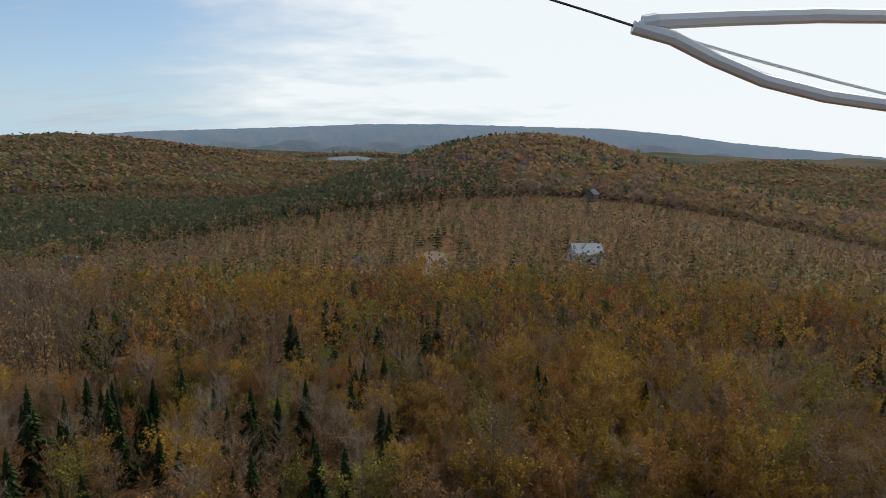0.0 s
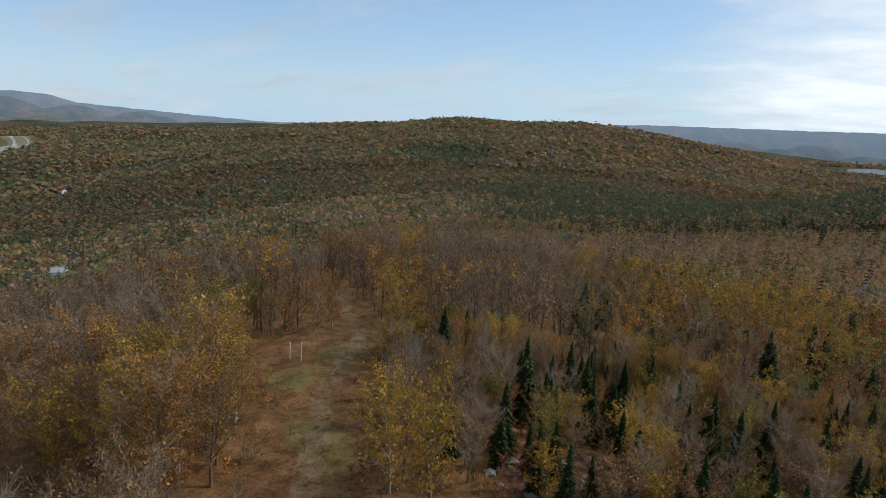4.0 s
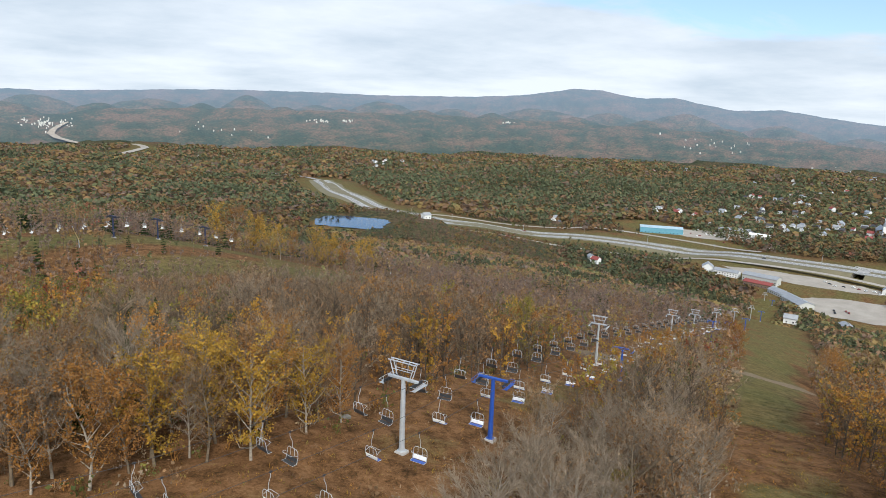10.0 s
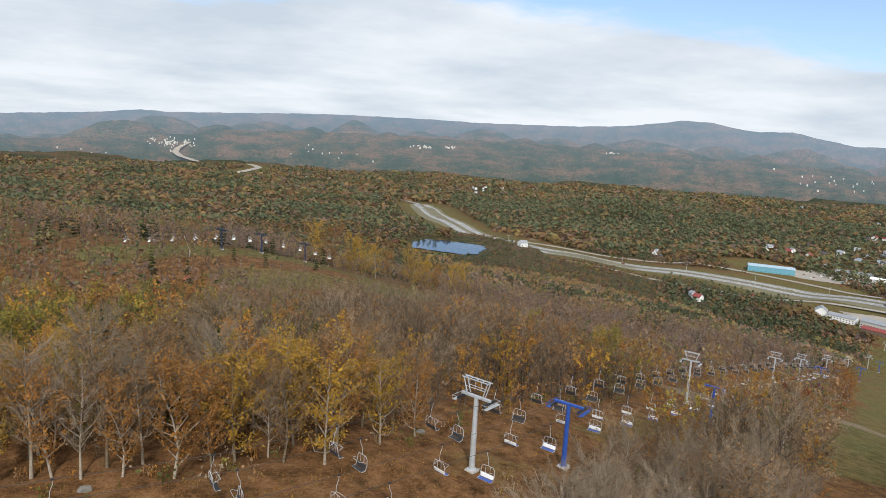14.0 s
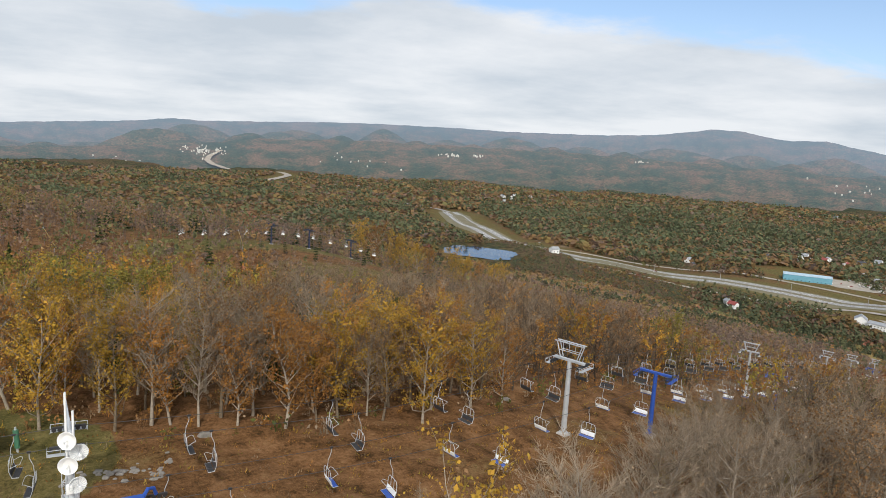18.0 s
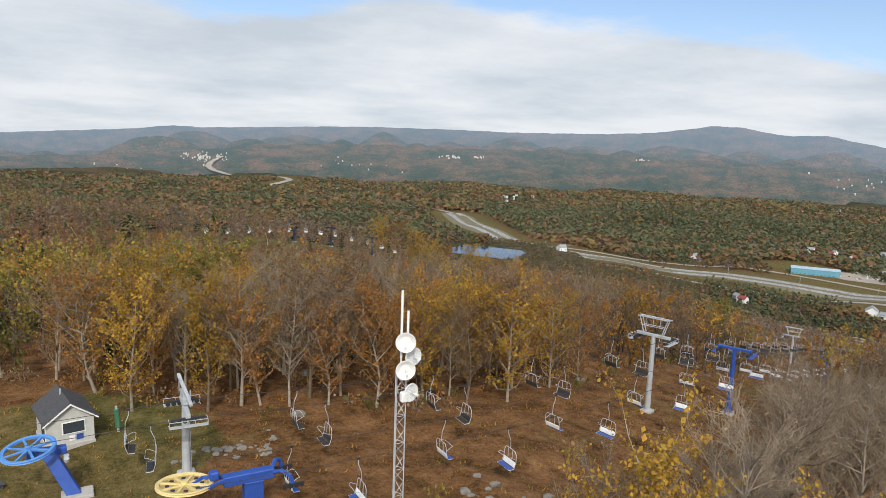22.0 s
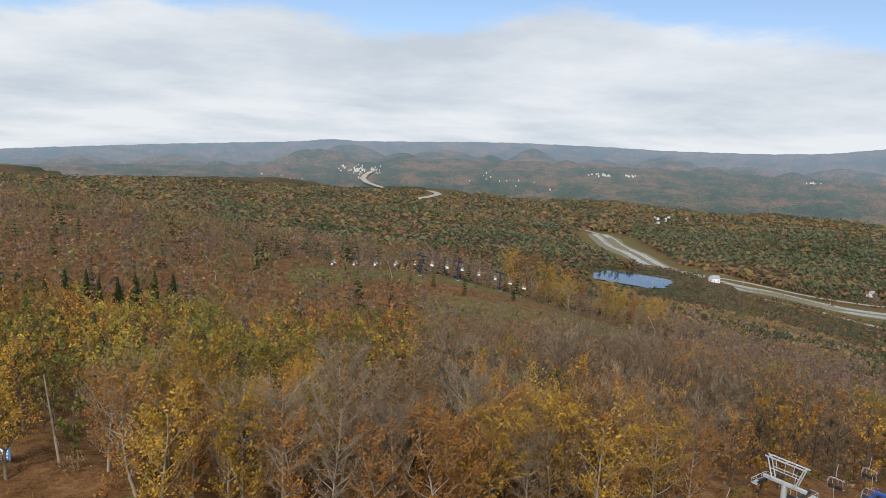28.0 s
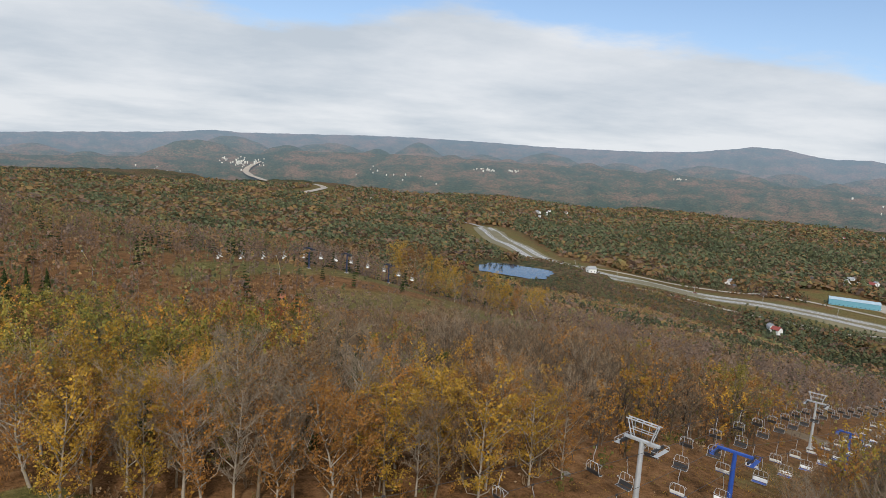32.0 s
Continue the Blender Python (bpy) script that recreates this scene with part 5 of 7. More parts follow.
def young_woods():
    """Low mixed woods of young trees below the trail, with a leaf-strewn gap."""
    rng = random.Random(77)
    gaps = [(-41, 75, 5.0), (-34, 65, 4.0), (-46, 46, 4.5), (-40, 52, 4.0)]
    taken = [(q[1], q[2]) for q in MARKED]
    for row in range(20):
        for column in range(38):
            x, y = -88 + 3.7 * column + rng.uniform(-1.5, 1.5), 42 + 3.7 * row + rng.uniform(-1.5, 1.5)
            far = math.hypot(x, y)
            if far < 56 or far > 114 or x > 44 or float(open_ground(np.array(x), np.array(y))) > 0.5:
                continue
            if min(math.hypot(x - p, y - q) for p, q in taken) < 2.2 or any(math.hypot(x - p, y - q) < r for p, q, r in gaps):
                continue
            dark = -80 < x < -44
            name = rng.choices(("spruce_tree", "young_olive_tree", "young_golden_tree", "orange_maple", "young_rust_tree", "bare_tree", "red_maple"), (0.30 if dark else 0.08, 0.18, 0.18, 0.08, 0.24, 0.14, 0.03))[0]
            taken.append((x, y))
            size = rng.uniform(0.42, 0.72) if x < -12 else rng.uniform(0.52, 0.84)
            plant(name, x, y, size * (1.75 if name.startswith("young") else 1.0))


young_woods()


# ---------------------------------------------------------------- undergrowth
def undergrowth():
    rng = np.random.RandomState(41)
    n = 5600
    a, r = np.radians(rng.uniform(-26, 205, n)), 18 + 190 * rng.uniform(0, 1, n) ** 0.7
    x, y = -r * np.sin(a), r * np.cos(a)
    inside = open_ground(x, y)
    keep = (inside < 2.0) & (inside > -40)
    x, y = x[keep], y[keep]
    n = len(x)
    protos = []
    for q in range(5):
        g = np.random.RandomState(50 + q)
        s = Shape()
        k = 9
        starts = g.normal(size=(k, 3)) * (0.18, 0.18, 0.0)
        ways = g.normal(size=(k, 3)) * (0.4, 0.4, 0.1) + (0, 0, 1)
        ways /= np.linalg.norm(ways, axis=1)[:, None]
        v, t = blades(g, starts, ways, g.uniform(0.8, 1.8, k), g.uniform(0.02, 0.04, k))
        s.put(v, t, 0.0)
        v, t = leaves(g, g.normal(size=(14, 3)) * (0.5, 0.5, 0.35) + (0, 0, 0.8), g.uniform(0.10, 0.24, 14))
        s.put(v, t, 0.0)
        protos.append(s.done())
    tone = np.where(rng.uniform(0, 1, n) < 0.3, rng.uniform(0.66, 0.86, n), rng.uniform(0.05, 0.45, n))
    v, t, c = scatter(protos, rng.randint(0, 5, n), x, y, height(x, y), rng.uniform(0.5, 1.7, n), rng.uniform(0, 6.28, n), tone=tone)
    stuff("undergrowth", "low brown and olive saplings under the trees", "undergrowth", v, t, c, LEAF)
    # dry grass in the open strips
    n = 26000
    a, r = np.radians(rng.uniform(-26, 205, n)), 15 + 150 * rng.uniform(0, 1, n) ** 0.6
    x, y = -r * np.sin(a), r * np.cos(a)
    keep = open_ground(x, y) > -1.0
    x, y = x[keep], y[keep]
    n = len(x)
    protos = []
    for q in range(4):
        g = np.random.RandomState(70 + q)
        k = 5
        ways = g.normal(size=(k, 3)) * (0.5, 0.5, 0.1) + (0, 0, 1)
        ways /= np.linalg.norm(ways, axis=1)[:, None]
        v, t = blades(g, g.normal(size=(k, 3)) * (0.2, 0.2, 0), ways, g.uniform(0.14, 0.36, k), g.uniform(0.03, 0.07, k))
        protos.append((v, t, np.zeros(len(v))))
    v, t, c = scatter(protos, rng.randint(0, 4, n), x, y, height(x, y), rng.uniform(0.6, 1.5, n), rng.uniform(0, 6.28, n), tone=rng.uniform(0.12, 0.78, n))
    stuff("dry_grass", "tufts of dry olive-tan grass on the ski runs", "grass", v, t, c, LEAF)


undergrowth()


# ---------------------------------------------------------------- chairlifts
def along(points, gap, start):
    """Places every gap metres along a bent line, with the way there."""
    out, left = [], start
    for a, b in zip(points, points[1:]):
        length = (b - a).length
        way = (b - a) / length
        while left < length:
            out.append((a + way * left, way, left / length, length))
            left += gap
        left -= length
    return out


def lift_tower(name, label, at, tall, turn, paint, head, arm=2.3):
    """A tapered tube on a concrete foot, with a cross-arm, two sheave trains and a working frame."""
    top = thing(name, label, "lift tower", at, turn, group=label)
    bm = bmesh.new()
    box(bm, (-0.75, -0.75, -1.2), (0.75, 0.75, 0.35), 0.08)
    part("footing", bm, CONCRETE, top, "pale concrete footing")
    bm = bmesh.new()
    rod(bm, (0, 0, 0.3), (0, 0, tall - 0.3), 0.40, 0.27, 14)
    rod(bm, (0, 0, 0.3), (0, 0, 0.42), 0.62, 0.62, 14)
    part("mast", bm, paint, top)
    bm = bmesh.new()
    box(bm, (-0.20, -arm - 0.25, tall - 0.45), (0.20, arm + 0.25, tall - 0.10), 0.03)
    part("crossarm", bm, paint, top)
    for side in (-1, 1):
        bm = bmesh.new()
        y = side * arm
        box(bm, (-1.35, y - 0.09, tall - 0.62), (1.35, y + 0.09, tall - 0.42), 0.02)
        for x in (-1.2, -0.72, -0.24, 0.24, 0.72, 1.2):
            rod(bm, (x, y - 0.10, tall - 0.70), (x, y + 0.10, tall - 0.70), 0.20, 0.20, 10)
        part("sheave_train", bm, CABLE_STEEL, top, "row of dark rope sheaves")
        bm = bmesh.new()
        for z in (tall - 0.98, tall - 0.45):
            pipe(bm, [(-1.5, y - side * 0.05, z), (-1.5, y + side * 0.75, z), (1.5, y + side * 0.75, z), (1.5, y - side * 0.05, z)], 0.03)
        for x in (-1.5, -0.5, 0.5, 1.5):
            rod(bm, (x, y + side * 0.75, tall - 0.98), (x, y + side * 0.75, tall - 0.45), 0.025, sides=5)
        box(bm, (-1.5, min(y + side * 0.2, y + side * 0.75), tall - 1.02), (1.5, max(y + side * 0.2, y + side * 0.75), tall - 0.98))
        part("catwalk", bm, paint, top)
    if head:
        bm = bmesh.new()
        for x in (-0.35, 0.35):
            for side in (-1, 1):
                rod(bm, (x, side * 1.25, tall - 0.1), (x, side * 1.95, tall + 2.1), 0.075, sides=6)
            rod(bm, (x, -2.25, tall + 2.1), (x, 2.25, tall + 2.1), 0.085, sides=6)
            rod(bm, (x, -1.5, tall + 0.95), (x, 1.5, tall + 0.95), 0.05, sides=6)
        for y in (-1.9, -0.95, 0.0, 0.95, 1.9):
            rod(bm, (-0.35, y, tall + 2.1), (0.35, y, tall + 2.1), 0.05, sides=5)
        for y in (-0.9, 0.0, 0.9):
            rod(bm, (-0.35, y, tall + 0.95), (-0.35, y * 1.1, tall + 2.1), 0.035, sides=5)
        part("working_frame", bm, paint, top, "open trapezoid frame above the cross-arm")
    bm = bmesh.new()
    for side in (-0.19, 0.19):
        rod(bm, (0.42, side, 0.6), (0.32, side, tall - 0.5), 0.022, sides=4)
    for k in range(int(tall / 0.45)):
        z = 0.8 + 0.45 * k
        if z < tall - 0.6:
            rod(bm, (0.41 - 0.008 * z, -0.19, z), (0.41 - 0.008 * z, 0.19, z), 0.016, sides=4)
    part("ladder", bm, paint, top)
    return top


def lift_chair(name, label, seat_paint, back_paint, group):
    """A chair under its rope: grip, bent hanger, tube frame, seat, back and bar. Hangs from the origin."""
    top = thing(name, label, "lift chair", group=group)
    bm = bmesh.new()
    box(bm, (-0.16, -0.07, -0.10), (0.16, 0.07, 0.10), 0.02)
    part("grip", bm, CABLE_STEEL, top)
    bm = bmesh.new()
    pipe(bm, [(0, 0, -0.05), (0, 0.02, -0.5), (-0.28, 0.02, -1.2), (-0.34, 0, -2.05)], 0.030)
    part("hanger", bm, GALVANISED, top)
    bm = bmesh.new()
    w = 0.98
    loop = [(0.42, -w, -3.62), (-0.10, -w, -3.60), (-0.30, -w, -3.0), (-0.34, -w + 0.06, -2.35), (-0.34, -w + 0.28, -2.06), (-0.34, 0, -2.03)]
    pipe(bm, loop + [(x, -y, z) for x, y, z in loop[-2::-1]], 0.030)
    rod(bm, (0.42, -w, -3.62), (0.42, w, -3.62), 0.03, sides=5)
    for y in (-0.33, 0.33):
        rod(bm, (-0.34, y, -2.05), (-0.30, y, -2.95), 0.025, sides=5)
    part("frame", bm, GALVANISED, top, "pale tube frame")
    bm = bmesh.new()
    box(bm, (-0.12, -w + 0.06, -3.66), (0.44, w - 0.06, -3.56), 0.03)
    part("seat", bm, seat_paint, top)
    bm = bmesh.new()
    box(bm, (-0.05, -w + 0.06, 0.0), (0.03, w - 0.06, 0.50), 0.03, Matrix.Translation((-0.16, 0, -3.52)) @ Matrix.Rotation(radians(-14), 4, "Y"))
    part("backrest", bm, back_paint, top)
    bm = bmesh.new()
    bar = [(-0.28, -w + 0.08, -2.75), (0.30, -w + 0.10, -2.45), (0.50, -w + 0.25, -2.50)]
    pipe(bm, bar + [(x, -y, z) for x, y, z in bar[::-1]], 0.022, 5)
    part("safety_bar", bm, GALVANISED, top)
    return top


def cable(name, label, points, radius, sag):
    """One steel rope through all heads, hanging a little between them."""
    bm = bmesh.new()
    line = []
    for a, b in zip(points, points[1:]):
        steps = 5
        for k in range(steps):
            u = k / steps
            p = a.lerp(b, u)
            line.append(Vector((p.x, p.y, p.z - sag * (b - a).length * 4 * u * (1 - u))))
    line.append(points[-1])
    pipe(bm, line, radius, 5)
    me = bpy.data.meshes.new(name)
    bm.to_mesh(me)
    bm.free()
    me.materials.append(CABLE_STEEL)
    return tagged(new(name, me), label, "cable", kind="structure")


def offset_line(points, side):
    """The same line, moved sideways."""
    out = []
    for k, p in enumerate(points):
        way = points[min(k + 1, len(points) - 1)] - points[max(k - 1, 0)]
        out.append(p + Vector((-way.y, way.x, 0)).normalized() * side)
    return out


def chairlift(towers, tower_name, tower_label, paint, chair, head, gap, starts, sag, arm):
    """Towers, two ropes and the chairs on them. Towers: place, height, and whether one stands there."""
    heads = [Vector((x, y, float(height(x, y)) + up - 0.5)) for x, y, up, stands in towers]
    for k, (x, y, up, stands) in enumerate(towers):
        if stands:
            way = heads[min(k + 1, len(heads) - 1)] - heads[max(k - 1, 0)]
            lift_tower(tower_name, tower_label, spot(x, y), up, math.degrees(math.atan2(way.y, way.x)), paint, head and stands != 2, arm)
    first = True
    for side, start in zip((-arm, arm), starts):
        line = offset_line(heads, side)
        cable("lift_cable", "dark steel lift rope running down the slope", line, 0.028, sag)
        for at, way, u, length in along(line, gap, start):
            if at.length > 430:
                continue
            at = at - Vector((0, 0, sag * length * 4 * u * (1 - u)))
            turn = math.atan2(way.y, way.x) + (math.pi if side < 0 else 0)
            m = Matrix.Translation(at) @ Matrix.Rotation(turn, 4, "Z")
            if first:
                chair.matrix_basis = m
                first = False
            else:
                copy_thing(chair, m)


# grey lift: tower places run from the hill top down to the lodge
GREY_LIFT = [(20, -67, 6.2, 0), (7.6, -65.2, 6.6, 2), (-19, -65.0, 7.5, 0), (-52.5, -70.6, 11.0, 1), (-104, -95, 11.6, 0), (-164, -125, 13.4, 1), (-272, -168, 12.6, 1), (-318, -184, 13.4, 1), (-420, -228, 12.5, 1), (-540, -278, 12.5, 1), (-690, -338, 12.5, 1), (-850, -402, 8.0, 1)]
BLUE_LIFT = [(8, -57, 4.6, 0), (-19, -57, 6.0, 0), (-47, -62.5, 8.6, 0), (-69, -70.6, 10.2, 1), (-150, -106, 9.6, 1), (-215, -137, 10.5, 0), (-322, -176, 12.5, 1), (-400, -208, 10.5, 1), (-520, -258, 10.5, 1), (-670, -318, 10.5, 1), (-835, -385, 7.0, 1)]
dark_chair = lift_chair("dark_lift_chair", "black-backed chairlift chair with a pale tube frame", BLACK_VINYL, BLACK_VINYL, "chairs of the grey lift")
blue_chair = lift_chair("blue_lift_chair", "chairlift chair with blue seat and white back slat", BLUE_PAINT, WHITE_PAINT, "chairs of the blue lift")
chairlift(GREY_LIFT, "grey_lift_tower", "galvanised grey chairlift tower with a wide cross-arm", GALVANISED, dark_chair, True, 14.7, (9.9, 8.0), 0.004, 2.1)
chairlift(BLUE_LIFT, "blue_lift_tower", "blue painted chairlift tower with a cross-arm", BLUE_PAINT, blue_chair, False, 14.7, (12.1, 7.8), 0.004, 2.1)

# lifts on the next ridge
RIDGE_LIFT = [(-34, -303, 8.5, 0), (-78, -312, 9.5, 1), (-99, -322, 9.5, 1), (-122, -326, 9.5, 1), (-142, -332, 9.0, 0)]
pale_chair = lift_chair("pale_lift_chair", "small far chairlift chair with a white back", WHITE_PAINT, WHITE_PAINT, "chairs of the ridge lift")
chairlift(RIDGE_LIFT, "ridge_lift_tower", "dark blue lift tower on the far ridge", coat("dark_blue_paint", (0.022, 0.034, 0.080), (0.016, 0.024, 0.056), 1.5, 0.5), pale_chair, False, 9.5, (3.0, 6.0), 0.010, 2.2)


# ---------------------------------------------------------------- top station
def spoked_wheel(name, label, at, tilt, radius, paint, spokes, plated):
    """A bullwheel: grooved rim, spokes, hub, and plates between them if it has any."""
    top = thing(name, label, "bullwheel", at)
    top.rotation_euler = tilt
    bm = bmesh.new()
    n = 40
    rings = []
    for r, z in ((radius, -0.14), (radius + 0.09, -0.09), (radius - 0.02, 0.0), (radius + 0.09, 0.09), (radius, 0.14), (radius - 0.22, 0.10), (radius - 0.22, -0.10)):
        rings.append([bm.verts.new((math.cos(6.2832 * k / n) * r, math.sin(6.2832 * k / n) * r, z)) for k in range(n)])
    for a, b in zip(rings, rings[1:] + rings[:1]):
        for k in range(n):
            bm.faces.new((a[k], a[(k + 1) % n], b[(k + 1) % n], b[k]))
    part("rim", bm, paint, top)
    for k in range(spokes):
        bm = bmesh.new()
        box(bm, (0.2, -0.09, -0.07), (radius - 0.15, 0.09, 0.07), 0.015, Matrix.Rotation(6.2832 * k / spokes, 4, "Z"))
        part("spoke", bm, paint, top)
    if plated:
        bm = bmesh.new()
        cells = 48
        inner = [bm.verts.new((math.cos(6.2832 * k / cells) * 0.35, math.sin(6.2832 * k / cells) * 0.35, -0.03)) for k in range(cells)]
        outer = [bm.verts.new((math.cos(6.2832 * k / cells) * (radius - 0.2), math.sin(6.2832 * k / cells) * (radius - 0.2), -0.03)) for k in range(cells)]
        for k in range(cells):
            bm.faces.new((inner[k], inner[(k + 1) % cells], outer[(k + 1) % cells], outer[k]))
        bmesh.ops.solidify(bm, geom=bm.faces[:], thickness=0.03)
        part("web_plate", bm, paint, top)
        for k in range(spokes):
            bm = bmesh.new()
            c = 6.2832 * (k + 0.5) / spokes
            at_k = Vector((math.cos(c) * radius * 0.62, math.sin(c) * radius * 0.62, 0))
            rod(bm, at_k + Vector((0, 0, -0.02)), at_k + Vector((0, 0, 0.03)), 0.16, 0.16, 12)
            part("web_hole", bm, BLACK_VINYL, top, "dark round hole in the web plate")
    bm = bmesh.new()
    rod(bm, (0, 0, -0.28), (0, 0, 0.28), 0.24, 0.24, 16)
    part("hub", bm, paint, top)
    return top


spoked_wheel("yellow_bullwheel", "cream-yellow bullwheel of the blue lift's return station", (9.0, -57.0, 8.2), (radians(3), radians(-4), 0.3), 2.0, YELLOW_PAINT, 8, True)
spoked_wheel("light_blue_bullwheel", "light blue spoked bullwheel beside the hut", (19.3, -67.2, 8.6), (radians(-5), radians(8), 0.2), 1.95, SKY_BLUE_PAINT, 8, False)


def blue_return_frame():
    """The arm that carries the yellow bullwheel: post, deep beam and curved end."""
    at = spot(4.0, -56.6)
    top = thing("return_station_frame", "dark blue steel frame of the lift's return station", "lift station", at)
    zb = 7.5 - at.z
    bm = bmesh.new()
    box(bm, (-1.3, -1.1, -1.0), (1.3, 1.1, 0.5), 0.08)
    part("footing", bm, CONCRETE, top, "concrete block")
    bm = bmesh.new()
    box(bm, (-0.75, -0.45, 0.4), (0.75, 0.45, zb + 0.2), 0.06)
    part("post", bm, BLUE_PAINT, top)
    bm = bmesh.new()
    box(bm, (-1.6, -0.42, zb + 0.15), (2.3, 0.42, zb + 0.95), 0.06)
    part("beam", bm, BLUE_PAINT, top)
    for side in (-1, 1):
        bm = bmesh.new()
        pipe(bm, [(2.2, side * 0.3, zb + 0.75), (3.6, side * 0.9, zb + 0.7), (4.9, side * 0.15, zb + 0.45)], 0.16, 6)
        part("wheel_fork", bm, BLUE_PAINT, top)
    bm = bmesh.new()
    box(bm, (2.6, -0.35, zb + 0.85), (3.3, 0.35, zb + 1.5), 0.1)
    part("gearbox", bm, BLUE_PAINT, top)
    for side in (-1, 1):
        bm = bmesh.new()
        pipe(bm, [(-1.5, side * 0.25, zb + 0.6), (-2.0, side * 1.0, zb + 0.95), (-2.5, side * 1.5, zb + 0.7), (-2.7, side * 1.6, zb + 0.05)], 0.17, 6)
        part("rope_arm", bm, BLUE_PAINT, top)
        bm = bmesh.new()
        box(bm, (-3.6, side * 1.6 - 0.08, zb - 0.10), (-1.9, side * 1.6 + 0.08, zb + 0.08), 0.02)
        for x in (-3.4, -2.95, -2.5, -2.05):
            rod(bm, (x, side * 1.6 - 0.09, zb - 0.16), (x, side * 1.6 + 0.09, zb - 0.16), 0.18, 0.18, 10)
        part("sheave_train", bm, CABLE_STEEL, top, "row of dark rope sheaves")
    return top


def blue_wheel_stand():
    """The leaning box column that carries the light blue wheel."""
    at = spot(16.1, -66.4)
    top = thing("bullwheel_column", "dark blue leaning box column on a concrete pad", "lift station", at)
    bm = bmesh.new()
    box(bm, (-1.3, -0.8, -0.8), (1.1, 0.9, 0.3), 0.05)
    part("pad", bm, CONCRETE, top, "pale concrete pad")
    bm = bmesh.new()
    lean = Matrix(((1, 0, 0.50, 0), (0, 1, -0.30, 0), (0, 0, 1, 0), (0, 0, 0, 1)))
    box(bm, (-0.55, -0.45, 0.25), (0.55, 0.45, 3.9), 0.05, lean)
    part("column", bm, BLUE_PAINT, top)
    bm = bmesh.new()
    box(bm, (0.5, -1.75, 3.35), (3.4, -0.95, 3.95), 0.06)
    part("wheel_arm", bm, BLUE_PAINT, top)
    for k in (-1, 1):
        bm = bmesh.new()
        rod(bm, (0.55, -0.72 + 0.3 * k, 3.0), (0.55, -0.62 + 0.3 * k, 3.25), 0.22, 0.22, 12)
        part("guide_roller", bm, GALVANISED, top, "pale guide roller")
    return top


blue_return_frame()
blue_wheel_stand()


def tall_head():
    """The slanting steel head on the top grey tower."""
    at = spot(7.6, -65.2)
    top = thing("tower_work_arm", "galvanised slanting work beam on the top lift tower", "lift part", at + Vector((0, 0, 6.6)), 4)
    bm = bmesh.new()
    box(bm, (-0.18, -0.9, -0.1), (0.18, 0.3, 1.1), 0.04)
    box(bm, (-0.28, -0.45, 0.0), (0.28, 0.45, 0.5), 0.03)
    part("bracket", bm, GALVANISED, top)
    bm = bmesh.new()
    box(bm, (-0.14, -2.3, 0.0), (0.14, 2.3, 0.26), 0.03, Matrix.Translation((0, 0, 1.15)) @ Matrix.Rotation(radians(-16), 4, "X"))
    part("beam", bm, GALVANISED, top)
    for y in (-2.0, 2.0):
        bm = bmesh.new()
        rod(bm, (0, y, 0.4), (0, y, 1.6 + 0.28 * y / 2), 0.05, sides=6)
        part("rod", bm, GALVANISED, top)


tall_head()


